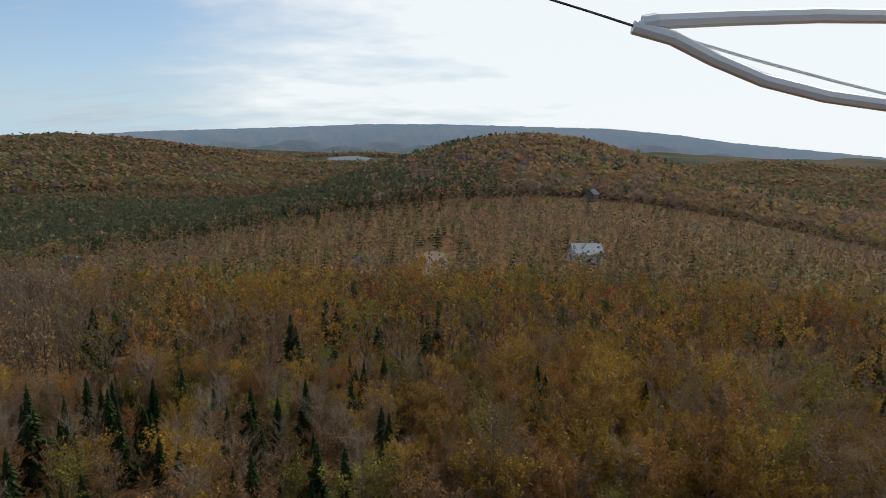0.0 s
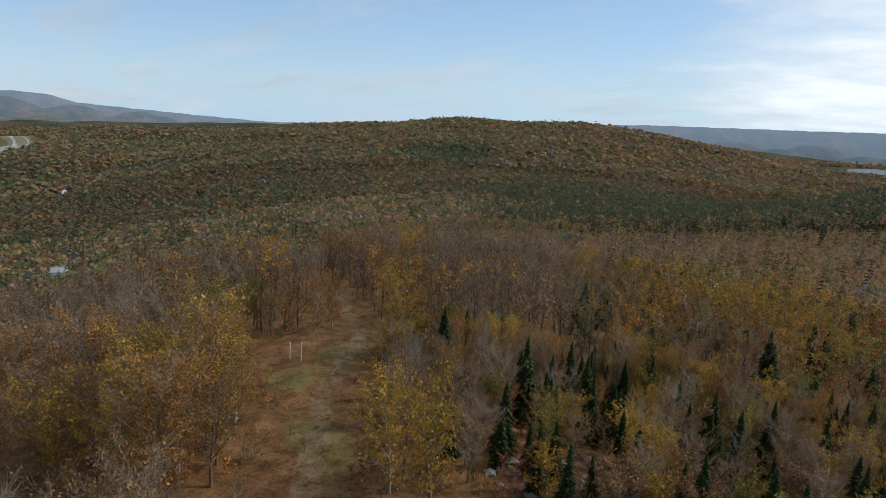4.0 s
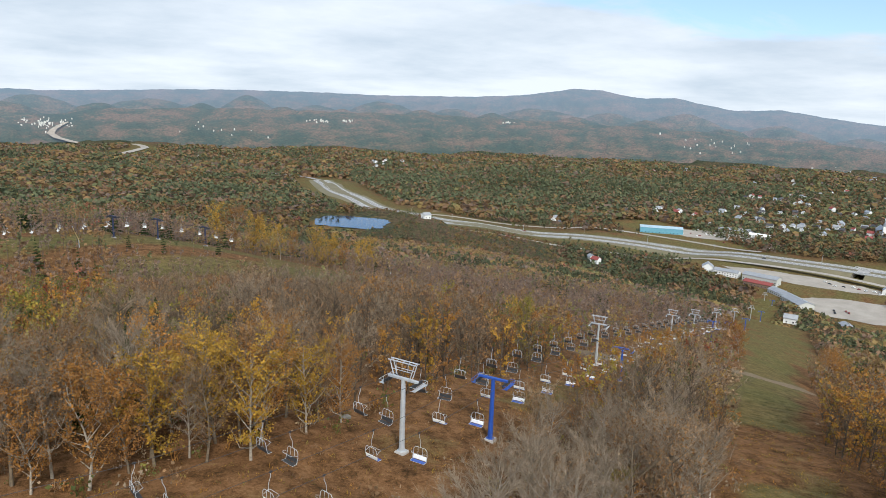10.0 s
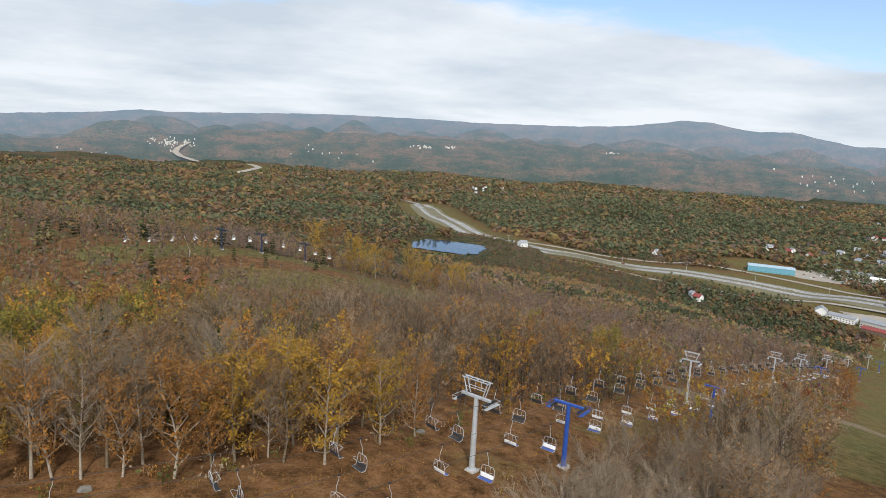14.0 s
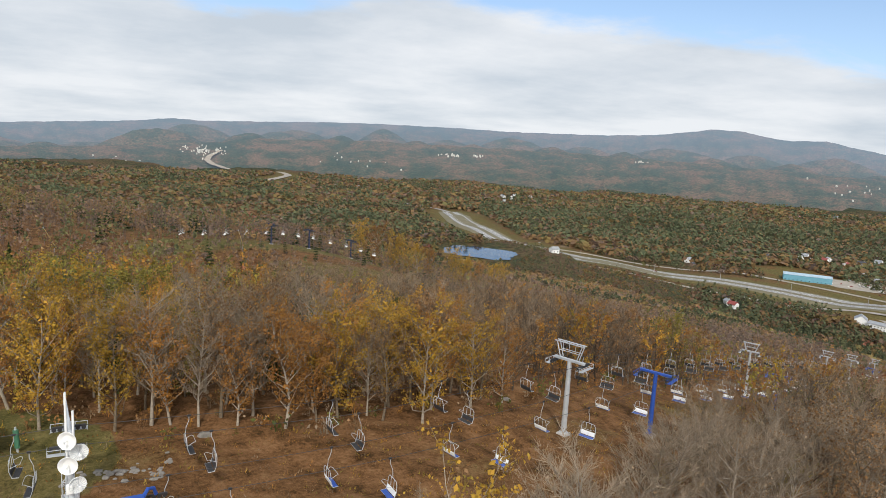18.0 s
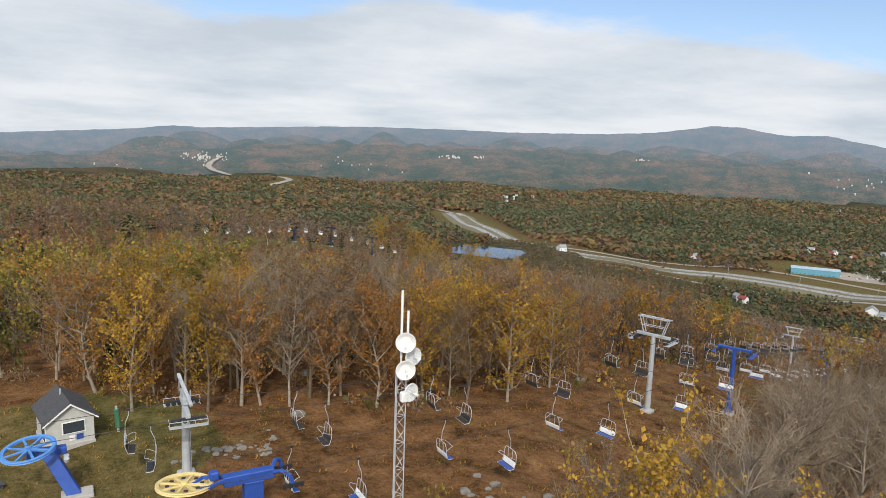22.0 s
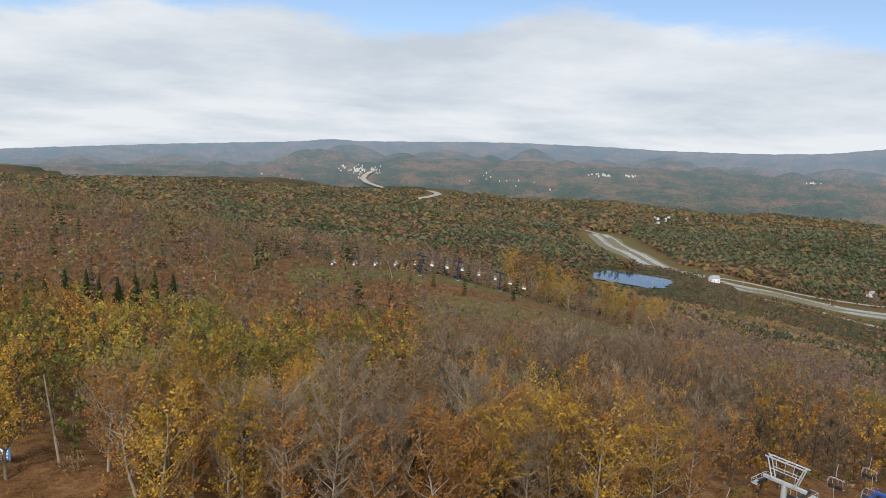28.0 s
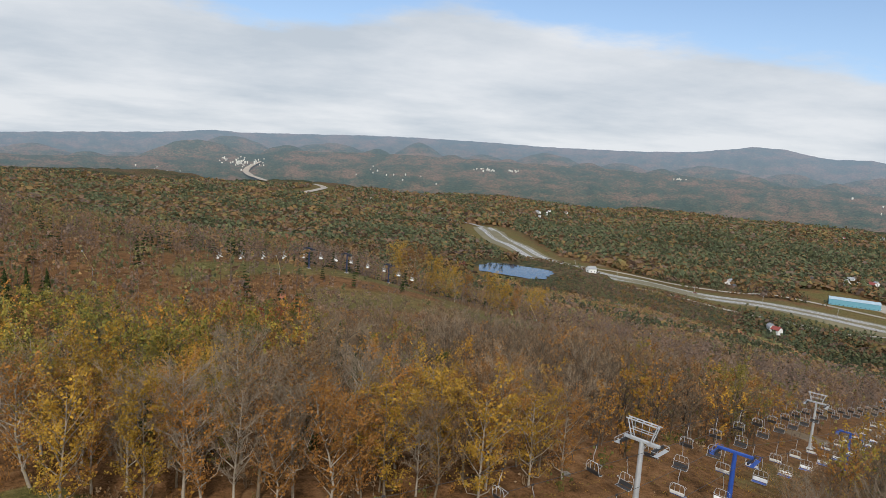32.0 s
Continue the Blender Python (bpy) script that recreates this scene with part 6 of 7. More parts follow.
def operator_hut():
    """A small boarded cabin with a gabled shingle roof, windows on two sides and a plank skid."""
    at = spot(16.6, -78.0)
    top = thing("operator_hut", "pale grey boarded lift hut with dark shingle gable roof", "hut", at, 10)
    w, d, h, ridge = 2.0, 2.5, 2.75, 4.2
    bm = bmesh.new()
    box(bm, (-w - 0.1, -d - 0.1, -0.5), (w + 0.1, d + 0.1, 0.22), 0.03)
    part("base", bm, CONCRETE, top, "grey plinth of sleepers")
    bm = bmesh.new()
    prof = [(-w, 0.2), (w, 0.2), (w, h), (0, ridge), (-w, h)]
    a = [bm.verts.new((x, d, z)) for x, z in prof]
    b = [bm.verts.new((x, -d, z)) for x, z in prof]
    bm.faces.new(a)
    bm.faces.new(b[::-1])
    for k in range(5):
        bm.faces.new((a[k], b[k], b[(k + 1) % 5], a[(k + 1) % 5]))
    part("wall", bm, CLAPBOARD, top)
    for side in (-1, 1):
        bm = bmesh.new()
        s = (ridge - h) / w
        over = 0.35
        pts = [(0, ridge + 0.02), (side * (w + over), h - s * over + 0.02), (side * (w + over), h - s * over + 0.16), (0, ridge + 0.18)]
        f = [bm.verts.new((x, d + 0.35, z)) for x, z in pts]
        g = [bm.verts.new((x, -d - 0.35, z)) for x, z in pts]
        bm.faces.new(f)
        bm.faces.new(g[::-1])
        for k in range(4):
            bm.faces.new((f[k], g[k], g[(k + 1) % 4], f[(k + 1) % 4]))
        part("roof", bm, SHINGLE, top)
        bm = bmesh.new()
        f = [bm.verts.new((x, d + 0.36, z - 0.12)) for x, z in pts]
        g = [bm.verts.new((x, d + 0.41, z - 0.12)) for x, z in pts]
        bm.faces.new(f)
        bm.faces.new(g[::-1])
        for k in range(4):
            bm.faces.new((f[k], g[k], g[(k + 1) % 4], f[(k + 1) % 4]))
        part("fascia", bm, WHITE_PAINT, top, "white gable board")
    for lo, hi in (((-1.25, d + 0.01, 1.25), (0.75, d + 0.07, 2.45)),):
        window = bmesh.new()
        box(window, lo, hi, 0.01)
        frame_ob = part("window", window, WHITE_PAINT, top, "pale window frame")
        bm = bmesh.new()
        box(bm, (lo[0] + 0.10, hi[1], lo[2] + 0.10), (hi[0] - 0.10, hi[1] + 0.02, hi[2] - 0.10))
        part("pane", bm, GLASS_DARK, frame_ob)
    for x in (-w - 0.06, w):
        window = bmesh.new()
        box(window, (x, 0.3, 0.5), (x + 0.06, 2.1, 2.5), 0.01)
        frame_ob = part("window", window, WHITE_PAINT, top, "pale window frame")
        bm = bmesh.new()
        box(bm, (x - 0.012 if x < 0 else x + 0.05, 0.42, 0.65), (x if x < 0 else x + 0.075, 1.98, 2.38))
        part("pane", bm, GLASS_DARK, frame_ob)
    bm = bmesh.new()
    box(bm, (-1.05, d + 0.01, 0.55), (-0.45, d + 0.03, 1.1))
    part("notice", bm, BLUE_PAINT, top, "small blue notice")
    bm = bmesh.new()
    box(bm, (-0.35, d + 0.01, 0.55), (0.15, d + 0.03, 1.05))
    part("notice", bm, WHITE_PAINT, top, "small white notice")
    bm = bmesh.new()
    rod(bm, (0.2, -0.4, ridge - 0.1), (0.2, -0.4, ridge + 0.55), 0.09, 0.09, 8)
    part("chimney_pipe", bm, GALVANISED, top)
    return top


operator_hut()


def dish(bm, mid, way, r):
    """A shallow round reflector with a rolled rim."""
    m = Matrix.Translation(mid) @ Vector(way).to_track_quat("Z", "Y").to_matrix().to_4x4()
    n = 24
    rings = []
    for q, z in ((0.02, -0.10), (0.55, -0.06), (1.0, 0.08), (1.03, 0.05), (1.0, 0.02), (0.55, -0.10), (0.02, -0.14)):
        rings.append([bm.verts.new(m @ Vector((math.cos(6.2832 * k / n) * r * q, math.sin(6.2832 * k / n) * r * q, z * r * 2.2))) for k in range(n)])
    for a, b in zip(rings, rings[1:]):
        for k in range(n):
            bm.faces.new((a[k], a[(k + 1) % n], b[(k + 1) % n], b[k]))


def radio_mast():
    """A slender three-legged lattice with dishes and two rod aerials."""
    x, y = 8.0, -22.7
    at = spot(x, y)
    tip = 30.5 - at.z
    tall = tip - 2.4
    top = thing("radio_mast", "slender lattice radio mast with four dish antennas", "radio mast", at)
    bm = bmesh.new()
    box(bm, (-0.6, -0.6, -0.6), (0.6, 0.6, 0.2), 0.04)
    part("footing", bm, CONCRETE, top)
    legs = [Vector((math.cos(a) * 0.19, math.sin(a) * 0.19, 0)) for a in (0.5, 2.6, 4.7)]
    for leg in legs:
        bm = bmesh.new()
        rod(bm, leg + Vector((0, 0, 0.1)), leg + Vector((0, 0, tall)), 0.018, sides=6)
        part("leg", bm, GALVANISED, top)
    bm = bmesh.new()
    step = 0.42
    for k in range(int(tall / step) - 1):
        z = 0.3 + step * k
        for a, b in zip(legs, legs[1:] + legs[:1]):
            one, two = (a, b) if k % 2 else (b, a)
            rod(bm, one + Vector((0, 0, z)), two + Vector((0, 0, z + step)), 0.009, sides=3)
            if k % 2:
                rod(bm, a + Vector((0, 0, z)), b + Vector((0, 0, z)), 0.008, sides=3)
    part("lattice", bm, GALVANISED, top)
    for dx, lo, hi in ((0.0, tall - 0.3, tip), (-0.20, tall - 0.2, tip - 0.62)):
        bm = bmesh.new()
        rod(bm, (dx, 0.05, lo), (dx, 0.05, lo + 0.7), 0.025, sides=6)
        rod(bm, (dx, 0.05, lo + 0.7), (dx, 0.05, hi), 0.038, sides=8)
        part("rod_aerial", bm, WHITE_PAINT, top, "white fibreglass rod aerial")
    for z, way, r, shift, grid in ((tip - 1.48, (0.45, 0.9, 0.05), 0.29, (-0.02, 0.30), False), (tip - 2.30, (0.25, 1.0, 0.0), 0.29, (-0.02, 0.32), False), (tip - 1.98, (-0.1, 1.0, 0.0), 0.27, (-0.34, 0.14), True), (tip - 3.05, (-0.3, 0.95, 0.0), 0.27, (-0.26, 0.20), True)):
        bm = bmesh.new()
        mid = Vector((shift[0], shift[1], z))
        dish(bm, mid, way, r)
        d_ob = part("dish", bm, WHITE_PAINT, top, "white dish antenna" if not grid else "pale slatted dish antenna")
        bm = bmesh.new()
        w = Vector(way).normalized()
        rod(bm, mid, mid + w * 0.26, 0.018, sides=5)
        rod(bm, mid + w * 0.22, mid + w * 0.30, 0.05, sides=8)
        part("feed_horn", bm, WHITE_PAINT, d_ob)
        if grid:
            bm = bmesh.new()
            m = Matrix.Translation(mid + w * 0.02) @ w.to_track_quat("Z", "Y").to_matrix().to_4x4()
            for k in range(8):
                c = math.pi * k / 8
                p = Vector((math.cos(c) * r, math.sin(c) * r, 0.10))
                rod(bm, m @ p, m @ Vector((-p.x, -p.y, 0.10)), 0.006, sides=3)
            part("rib", bm, GALVANISED, d_ob)
    bm = bmesh.new()
    box(bm, (-0.14, 0.14, tip - 3.3), (0.06, 0.30, tip - 3.0), 0.02)
    part("radio_box", bm, WHITE_PAINT, top, "small white radio box")
    return top


radio_mast()


def small_things():
    # a green padded post, a slatted bench, a sign, posts and stones round the station
    at = spot(12, -77.5)
    top = thing("padded_post", "green padded lift post beside the trees", "post", at)
    bm = bmesh.new()
    rod(bm, (0, 0, -0.3), (0.15, 0, 2.7), 0.11, 0.11, 8)
    part("pole", bm, GALVANISED, top)
    bm = bmesh.new()
    rod(bm, (0.02, 0, 0.5), (0.13, 0, 2.4), 0.26, 0.26, 10)
    part("pad", bm, coat("green_pad", (0.05, 0.16, 0.09), None, 2.0, 0.7), top)
    at = spot(22.5, -70)
    top = thing("slatted_bench", "dark slatted wooden bench on the grass", "bench", at, 20)
    for k in range(5):
        bm = bmesh.new()
        box(bm, (-1.2, -0.45 + 0.19 * k, 0.42), (1.2, -0.30 + 0.19 * k, 0.48), 0.01)
        part("slat", bm, SHINGLE, top)
    for x in (-1.0, 1.0):
        bm = bmesh.new()
        box(bm, (x - 0.06, -0.4, -0.1), (x + 0.06, 0.4, 0.42), 0.01)
        part("leg", bm, SHINGLE, top)
    at = spot(29, -102)
    top = thing("trail_sign", "blue and white trail sign board on two posts", "sign", at, -15)
    for x in (-0.9, 0.9):
        bm = bmesh.new()
        rod(bm, (x, 0, -0.3), (x, 0, 2.6), 0.06, 0.06, 6)
        part("post", bm, BARK, top)
    bm = bmesh.new()
    box(bm, (-1.1, 0.07, 0.9), (1.1, 0.13, 2.5), 0.01)
    board = part("board", bm, SKY_BLUE_PAINT, top)
    for k, (lo, hi) in enumerate(((1.95, 2.3), (1.55, 1.75), (1.15, 1.35))):
        bm = bmesh.new()
        box(bm, (-0.85, 0.13, lo), (0.85 - 0.2 * k, 0.14, hi))
        part("bar", bm, WHITE_PAINT, board)
    for x, y, tall, label in ((-84, -43, 2.4, "white marker post beside the ski run"), (-92, 45.5, 3.0, "white timber marker post on the trail"), (-94, 44.5, 3.0, "white timber marker post on the trail"), (-106, 39.5, 2.2, "pale marker post at the wood's edge"), (-63, -28, 1.8, "pale marker post on the ski run"),
                              (-150, -86, 3.5, "pale leaning pole on the ski run")):
        top = thing("marker_post", label, "post", spot(x, y))
        bm = bmesh.new()
        rod(bm, (0, 0, -0.3), (0.1, 0, tall), 0.11, 0.10, 8)
        part("pole", bm, WHITE_PAINT, top)
        bm = bmesh.new()
        rod(bm, (0.1, 0, tall), (0.1, 0, tall + 0.08), 0.15, 0.12, 8)
        part("cap", bm, GALVANISED, top)
    # bare leaning trunks
    for x, y, tall, lean in ((23, -102, 11.0, (1.2, 0.5)), (17, -104, 8.5, (-0.8, 0.2)), (-190, -402, 9.0, (-1.0, 0)), (-2, -88, 9.5, (0.5, 0.3))):
        top = thing("dead_trunk", "pale bare leaning trunk of a dead tree", "tree", spot(x, y))
        for key, a, b, r1, r2 in (("trunk", (0, 0, -0.5), (lean[0], lean[1], tall), 0.17, 0.06), ("limb", (lean[0] * 0.6, lean[1] * 0.6, tall * 0.6), (lean[0] * 0.6 + 0.9, lean[1] * 0.6, tall * 0.75), 0.05, 0.02)):
            bm = bmesh.new()
            rod(bm, a, b, r1, r2, 7)
            part(key, bm, PALE_BARK, top)
    # snow guns: leaning towers on the next run
    for x, y, tall, turn in ((-229, -352, 13.0, 20), (-262, -372, 13.0, 40), (-282, -356, 13.0, 40), (-300, -330, 12.0, 40), (-345, -330, 11.0, 50), (-60, -290, 9.0, 60), (8, -288, 10.0, 60)):
        top = thing("snow_lance", "pale leaning snow-making lance beside the run", "snow gun", spot(x, y), turn)
        bm = bmesh.new()
        rod(bm, (0, 0, -0.4), (0, 0, 3.0), 0.16, 0.14, 7)
        part("stand", bm, GALVANISED, top)
        bm = bmesh.new()
        rod(bm, (-1.2, 0, 1.6), (tall * 0.62, 0, tall), 0.17, 0.11, 7)
        part("lance", bm, YELLOW_PAINT, top, "cream-coloured lance tube")
        bm = bmesh.new()
        rod(bm, (tall * 0.62, 0, tall - 0.2), (tall * 0.62 + 0.2, 0, tall + 0.25), 0.24, 0.18, 8)
        part("nozzle", bm, GALVANISED, top)


small_things()


def stones():
    rng = random.Random(5)
    spots = [(1.5 + rng.gauss(0, 2.4), -69 + rng.gauss(0, 1.1), rng.uniform(0.18, 0.5)) for k in range(34)]
    spots += [(-16 + rng.gauss(0, 3.0), -52 + rng.gauss(0, 2.0), rng.uniform(0.2, 0.7)) for k in range(22)]
    spots += [(-6, -77, 0.9), (-52, -84, 0.9), (-12, -92, 1.0)]
    spots += [(-43 + rng.gauss(0, 3.2), 49 + rng.gauss(0, 3.0), rng.uniform(0.35, 1.1)) for k in range(40)]
    for x, y, r in spots:
        bm = bmesh.new()
        bmesh.ops.create_icosphere(bm, subdivisions=1, radius=r)
        for v in bm.verts:
            v.co = Vector((v.co.x * rng.uniform(0.8, 1.35), v.co.y * rng.uniform(0.7, 1.2), v.co.z * rng.uniform(0.45, 0.8)))
        me = bpy.data.meshes.new("stone")
        bm.to_mesh(me)
        bm.free()
        me.materials.append(ROCK)
        ob = new("stone", me)
        ob.location = spot(x, y, r * 0.02)
        tagged(ob, "grey-brown field stone lying in the leaf litter", "stone", "stones lying on the hill top")


stones()


# ---------------------------------------------------------------- roads, waters, buildings in the valley
def smooth_line(line, step):
    """A rounded line through the points, in even steps."""
    pts = [Vector((x, y)) for x, y in line]
    pts = [pts[0] * 2 - pts[1]] + pts + [pts[-1] * 2 - pts[-2]]
    out = []
    for a, b, c, d in zip(pts, pts[1:], pts[2:], pts[3:]):
        n = max(2, int((c - b).length / step))
        for k in range(n):
            u = k / n
            out.append(0.5 * ((2 * b) + (c - a) * u + (2 * a - 5 * b + 4 * c - d) * u * u + (3 * b - a - 3 * c + d) * u ** 3))
    out.append(pts[-2])
    return out


BRIDGE_AT = Vector((-1108, -382))


def road_level(p, lift):
    """Level of a carriageway: smoothed ground, raised over the underpass."""
    ring = [float(height(p.x + dx, p.y + dy)) for dx, dy in ((0, 0), (18, 0), (-18, 0), (0, 18), (0, -18))]
    return sum(ring) / 5 + lift + 6.0 * math.exp(-((p - BRIDGE_AT).length / 130) ** 2)


def ribbon(name, label, line, section, material, lift, step=22, gap=0.0, kind="structure", parent=None):
    """A strip along a line. Section: (sideways, above the road's level, rests on the ground?) from one edge to the other."""
    pts = smooth_line(line, step)
    verts, faces, skip = [], [], []
    m = len(section)
    for k, p in enumerate(pts):
        way = (pts[min(k + 1, len(pts) - 1)] - pts[max(k - 1, 0)]).normalized()
        side = Vector((way.y, -way.x))
        level = road_level(p, lift)
        for out, up, rests in section:
            q = p + side * out
            z = float(height(q.x, q.y)) - 0.4 if rests else max(level + up, float(height(q.x, q.y)) + 0.25 + up)
            verts.append((q.x, q.y, z))
        skip.append(gap and (p - BRIDGE_AT).length < gap)
    for k in range(len(pts) - 1):
        if skip[k] and skip[k + 1]:
            continue
        for j in range(m - 1):
            faces.append((k * m + j, k * m + j + 1, (k + 1) * m + j + 1, (k + 1) * m + j))
    me = mesh_from(name, verts, np.array(faces), [material])
    ob = new(name, me)
    if parent:
        ob.parent = parent
        return ob
    return tagged(ob, label, "road", kind=kind)


ribbon("road_embankment", "dry grass verge and median of the motorway", HIGHWAY, [(-42, 0, True), (-25, 0, False), (25, 0, False), (40, 0, True)], VERGE, 1.2, 14, 14)
for shift in (-15, 15):
    ribbon("road_carriageway", "pale grey asphalt carriageway of the motorway", HIGHWAY, [(shift - 8.5, 0.3, False), (shift + 8.5, 0.3, False)], ASPHALT, 1.2, 14)
    for edge in (-5.4, 0.0, 5.4):
        ribbon("trim_lane_line", "white lane line on the motorway", HIGHWAY, [(shift + edge - 0.28, 0.5, False), (shift + edge + 0.28, 0.5, False)], WHITE_PAINT, 1.2, 14)
ribbon("road_far_motorway", "pale motorway winding through the far valley", FAR_HIGHWAY, [(-16, 0.6, False), (16, 0.6, False)], GRAVEL, 1.0, 30)
ribbon("road_motorway_end", "thin pale road vanishing into the woods", VALLEY_END, [(-7, 0.6, False), (7, 0.6, False)], ASPHALT, 1.0, 30)


def plain_motorway():
    """The motorway's last bends, on the plain."""
    line = [(164.7, -4.72), (165.6, -4.56), (166.8, -4.42), (168.2, -4.2), (169.2, -3.9), (169.6, -3.6), (169.4, -3.3), (169.0, -3.05), (168.5, -2.8)]
    fine = [tuple(a[k] + (b[k] - a[k]) * u / 4 for k in (0, 1)) for a, b in zip(line, line[1:]) for u in range(4)] + [line[-1]]
    pts = [on_plain(*q) + Vector((0, 0, 6.0)) for q in fine]
    verts, faces = [], []
    for k, q in enumerate(pts):
        way = pts[min(k + 1, len(pts) - 1)] - pts[max(k - 1, 0)]
        side = Vector((way.y, -way.x, 0)).normalized() * (24 - 0.4 * k)
        verts += [q - side, q + side]
        if k:
            faces.append((2 * k - 2, 2 * k - 1, 2 * k + 1, 2 * k))
    ob = new("road_plain_motorway", mesh_from("road_plain_motorway", [tuple(v) for v in verts], np.array(faces), [GRAVEL]))
    tagged(ob, "pale motorway winding across the far plain", "road", kind="structure")


plain_motorway()
ribbon("road_street", "grey village street climbing between the houses", STREET, [(-5, 0.5, False), (5, 0.5, False)], ASPHALT, 0.5, 25)
ribbon("road_base", "grey road past the lodge's car park", BASE_ROAD, [(-4.5, 0.4, False), (4.5, 0.4, False)], ASPHALT, -3.0, 12)
ribbon("road_side", "pale service road along the motorway", SIDE_ROAD, [(-5.5, 0.4, False), (5.5, 0.4, False)], GRAVEL, 0.4, 16)
ribbon("road_railway_bed", "brown gravel bed between motorway and car park", [(-700, -1010), (-860, -800), (-960, -660), (-1020, -540), (-1045, -430), (-1045, -330)], [(-6, 0.4, False), (6, 0.4, False)], GRAVEL, 0.4, 20)


def patch(name, label, cx, cy, rx, ry, turn, material, lift, level=None, category="ground", square=2.0):
    """A thin, uneven, rounded sheet laid on the ground."""
    rng = random.Random(int(cx + cy))
    n, rings = 36, 6
    wob = [rng.uniform(0.9, 1.08) for k in range(n)]
    verts, faces = [(cx, cy, (level if level is not None else float(height(cx, cy))) + lift)], []
    c, s = math.cos(radians(turn)), math.sin(radians(turn))
    for r in range(1, rings + 1):
        for k in range(n):
            c4, s4 = abs(math.cos(6.2832 * k / n)), abs(math.sin(6.2832 * k / n))
            u = r / rings * wob[k] / (c4 ** square + s4 ** square) ** (1 / square)
            px, py = math.cos(6.2832 * k / n) * rx * u, math.sin(6.2832 * k / n) * ry * u
            x, y = cx + px * c - py * s, cy + px * s + py * c
            verts.append((x, y, (level if level is not None else float(height(x, y))) + lift))
    bm = bmesh.new()
    vs = [bm.verts.new(v) for v in verts]
    for k in range(n):
        bm.faces.new((vs[0], vs[1 + k], vs[1 + (k + 1) % n]))
        for r in range(rings - 1):
            a = 1 + r * n
            bm.faces.new((vs[a + k], vs[a + n + k], vs[a + n + (k + 1) % n], vs[a + (k + 1) % n]))
    me = bpy.data.meshes.new(name)
    bm.to_mesh(me)
    bm.free()
    me.materials.append(material)
    return tagged(new(name, me), label, category, kind="structure")


def water_material(name, waves):
    m, n, shader = material(name, 0.06 if waves > 0.1 else 0.5)
    where = place_of(n)
    shader.inputs["Base Color"].default_value = (0.016, 0.035, 0.060, 1)
    relief = n.add("ShaderNodeBump", ("Height", n.noise(where, 0.7, 4.0)), Strength=waves, Distance=0.2)
    n.tree.links.new(relief.outputs[0], shader.inputs["Normal"])
    return m


WATER, CALM_WATER = water_material("still_water", 0.25), water_material("calm_water", 0.02)
patch("water_reservoir", "still dark blue snow-making reservoir", -578, -930, 46, 60, 33, WATER, -1.2, -150.0, "water", 4.0)
patch("water_lake", "bright far lake between wooded hills", -1108, 2948, 100, 190, 20, CALM_WATER, 1.5, -186.0, "water")
patch("pavement_car_park", "wide pale gravel car park beside the lodge", -905, -310, 52, 76, 20, GRAVEL, 0.5)
patch("pavement_lodge_yard", "grey-tan gravel yard between lodge and motorway", -998, -425, 30, 105, 12, GRAVEL, 0.45)
patch("pavement_yard", "grey gravel yard round the blue workshop", -1235, -700, 50, 80, 30, GRAVEL, 0.5)
ribbon("pavement_dam", "pale gravel dam crest beside the reservoir", [(-500, -985), (-560, -1052), (-625, -1068)], [(-4, 0.8, False), (4, 0.8, False)], GRAVEL, 0.8, 10)


def underpass():
    at = Vector((BRIDGE_AT.x, BRIDGE_AT.y, float(height(BRIDGE_AT.x, BRIDGE_AT.y))))
    top = thing("motorway_bridge", "concrete motorway bridge over the village road", "bridge", at, 97)
    bm = bmesh.new()
    box(bm, (-17, -25, 5.4), (17, 25, 6.9), 0.1)
    part("deck", bm, CONCRETE, top)
    for x in (-1, 1):
        bm = bmesh.new()
        box(bm, (x * 13 - 2.5, -25, -2), (x * 13 + 2.5, 25, 5.4), 0.1)
        part("abutment", bm, CONCRETE, top)
    for y in (-24.8, 24.5):
        bm = bmesh.new()
        box(bm, (-22, y, 6.9), (22, y + 0.3, 7.9), 0.05)
        part("parapet", bm, CONCRETE, top)


underpass()


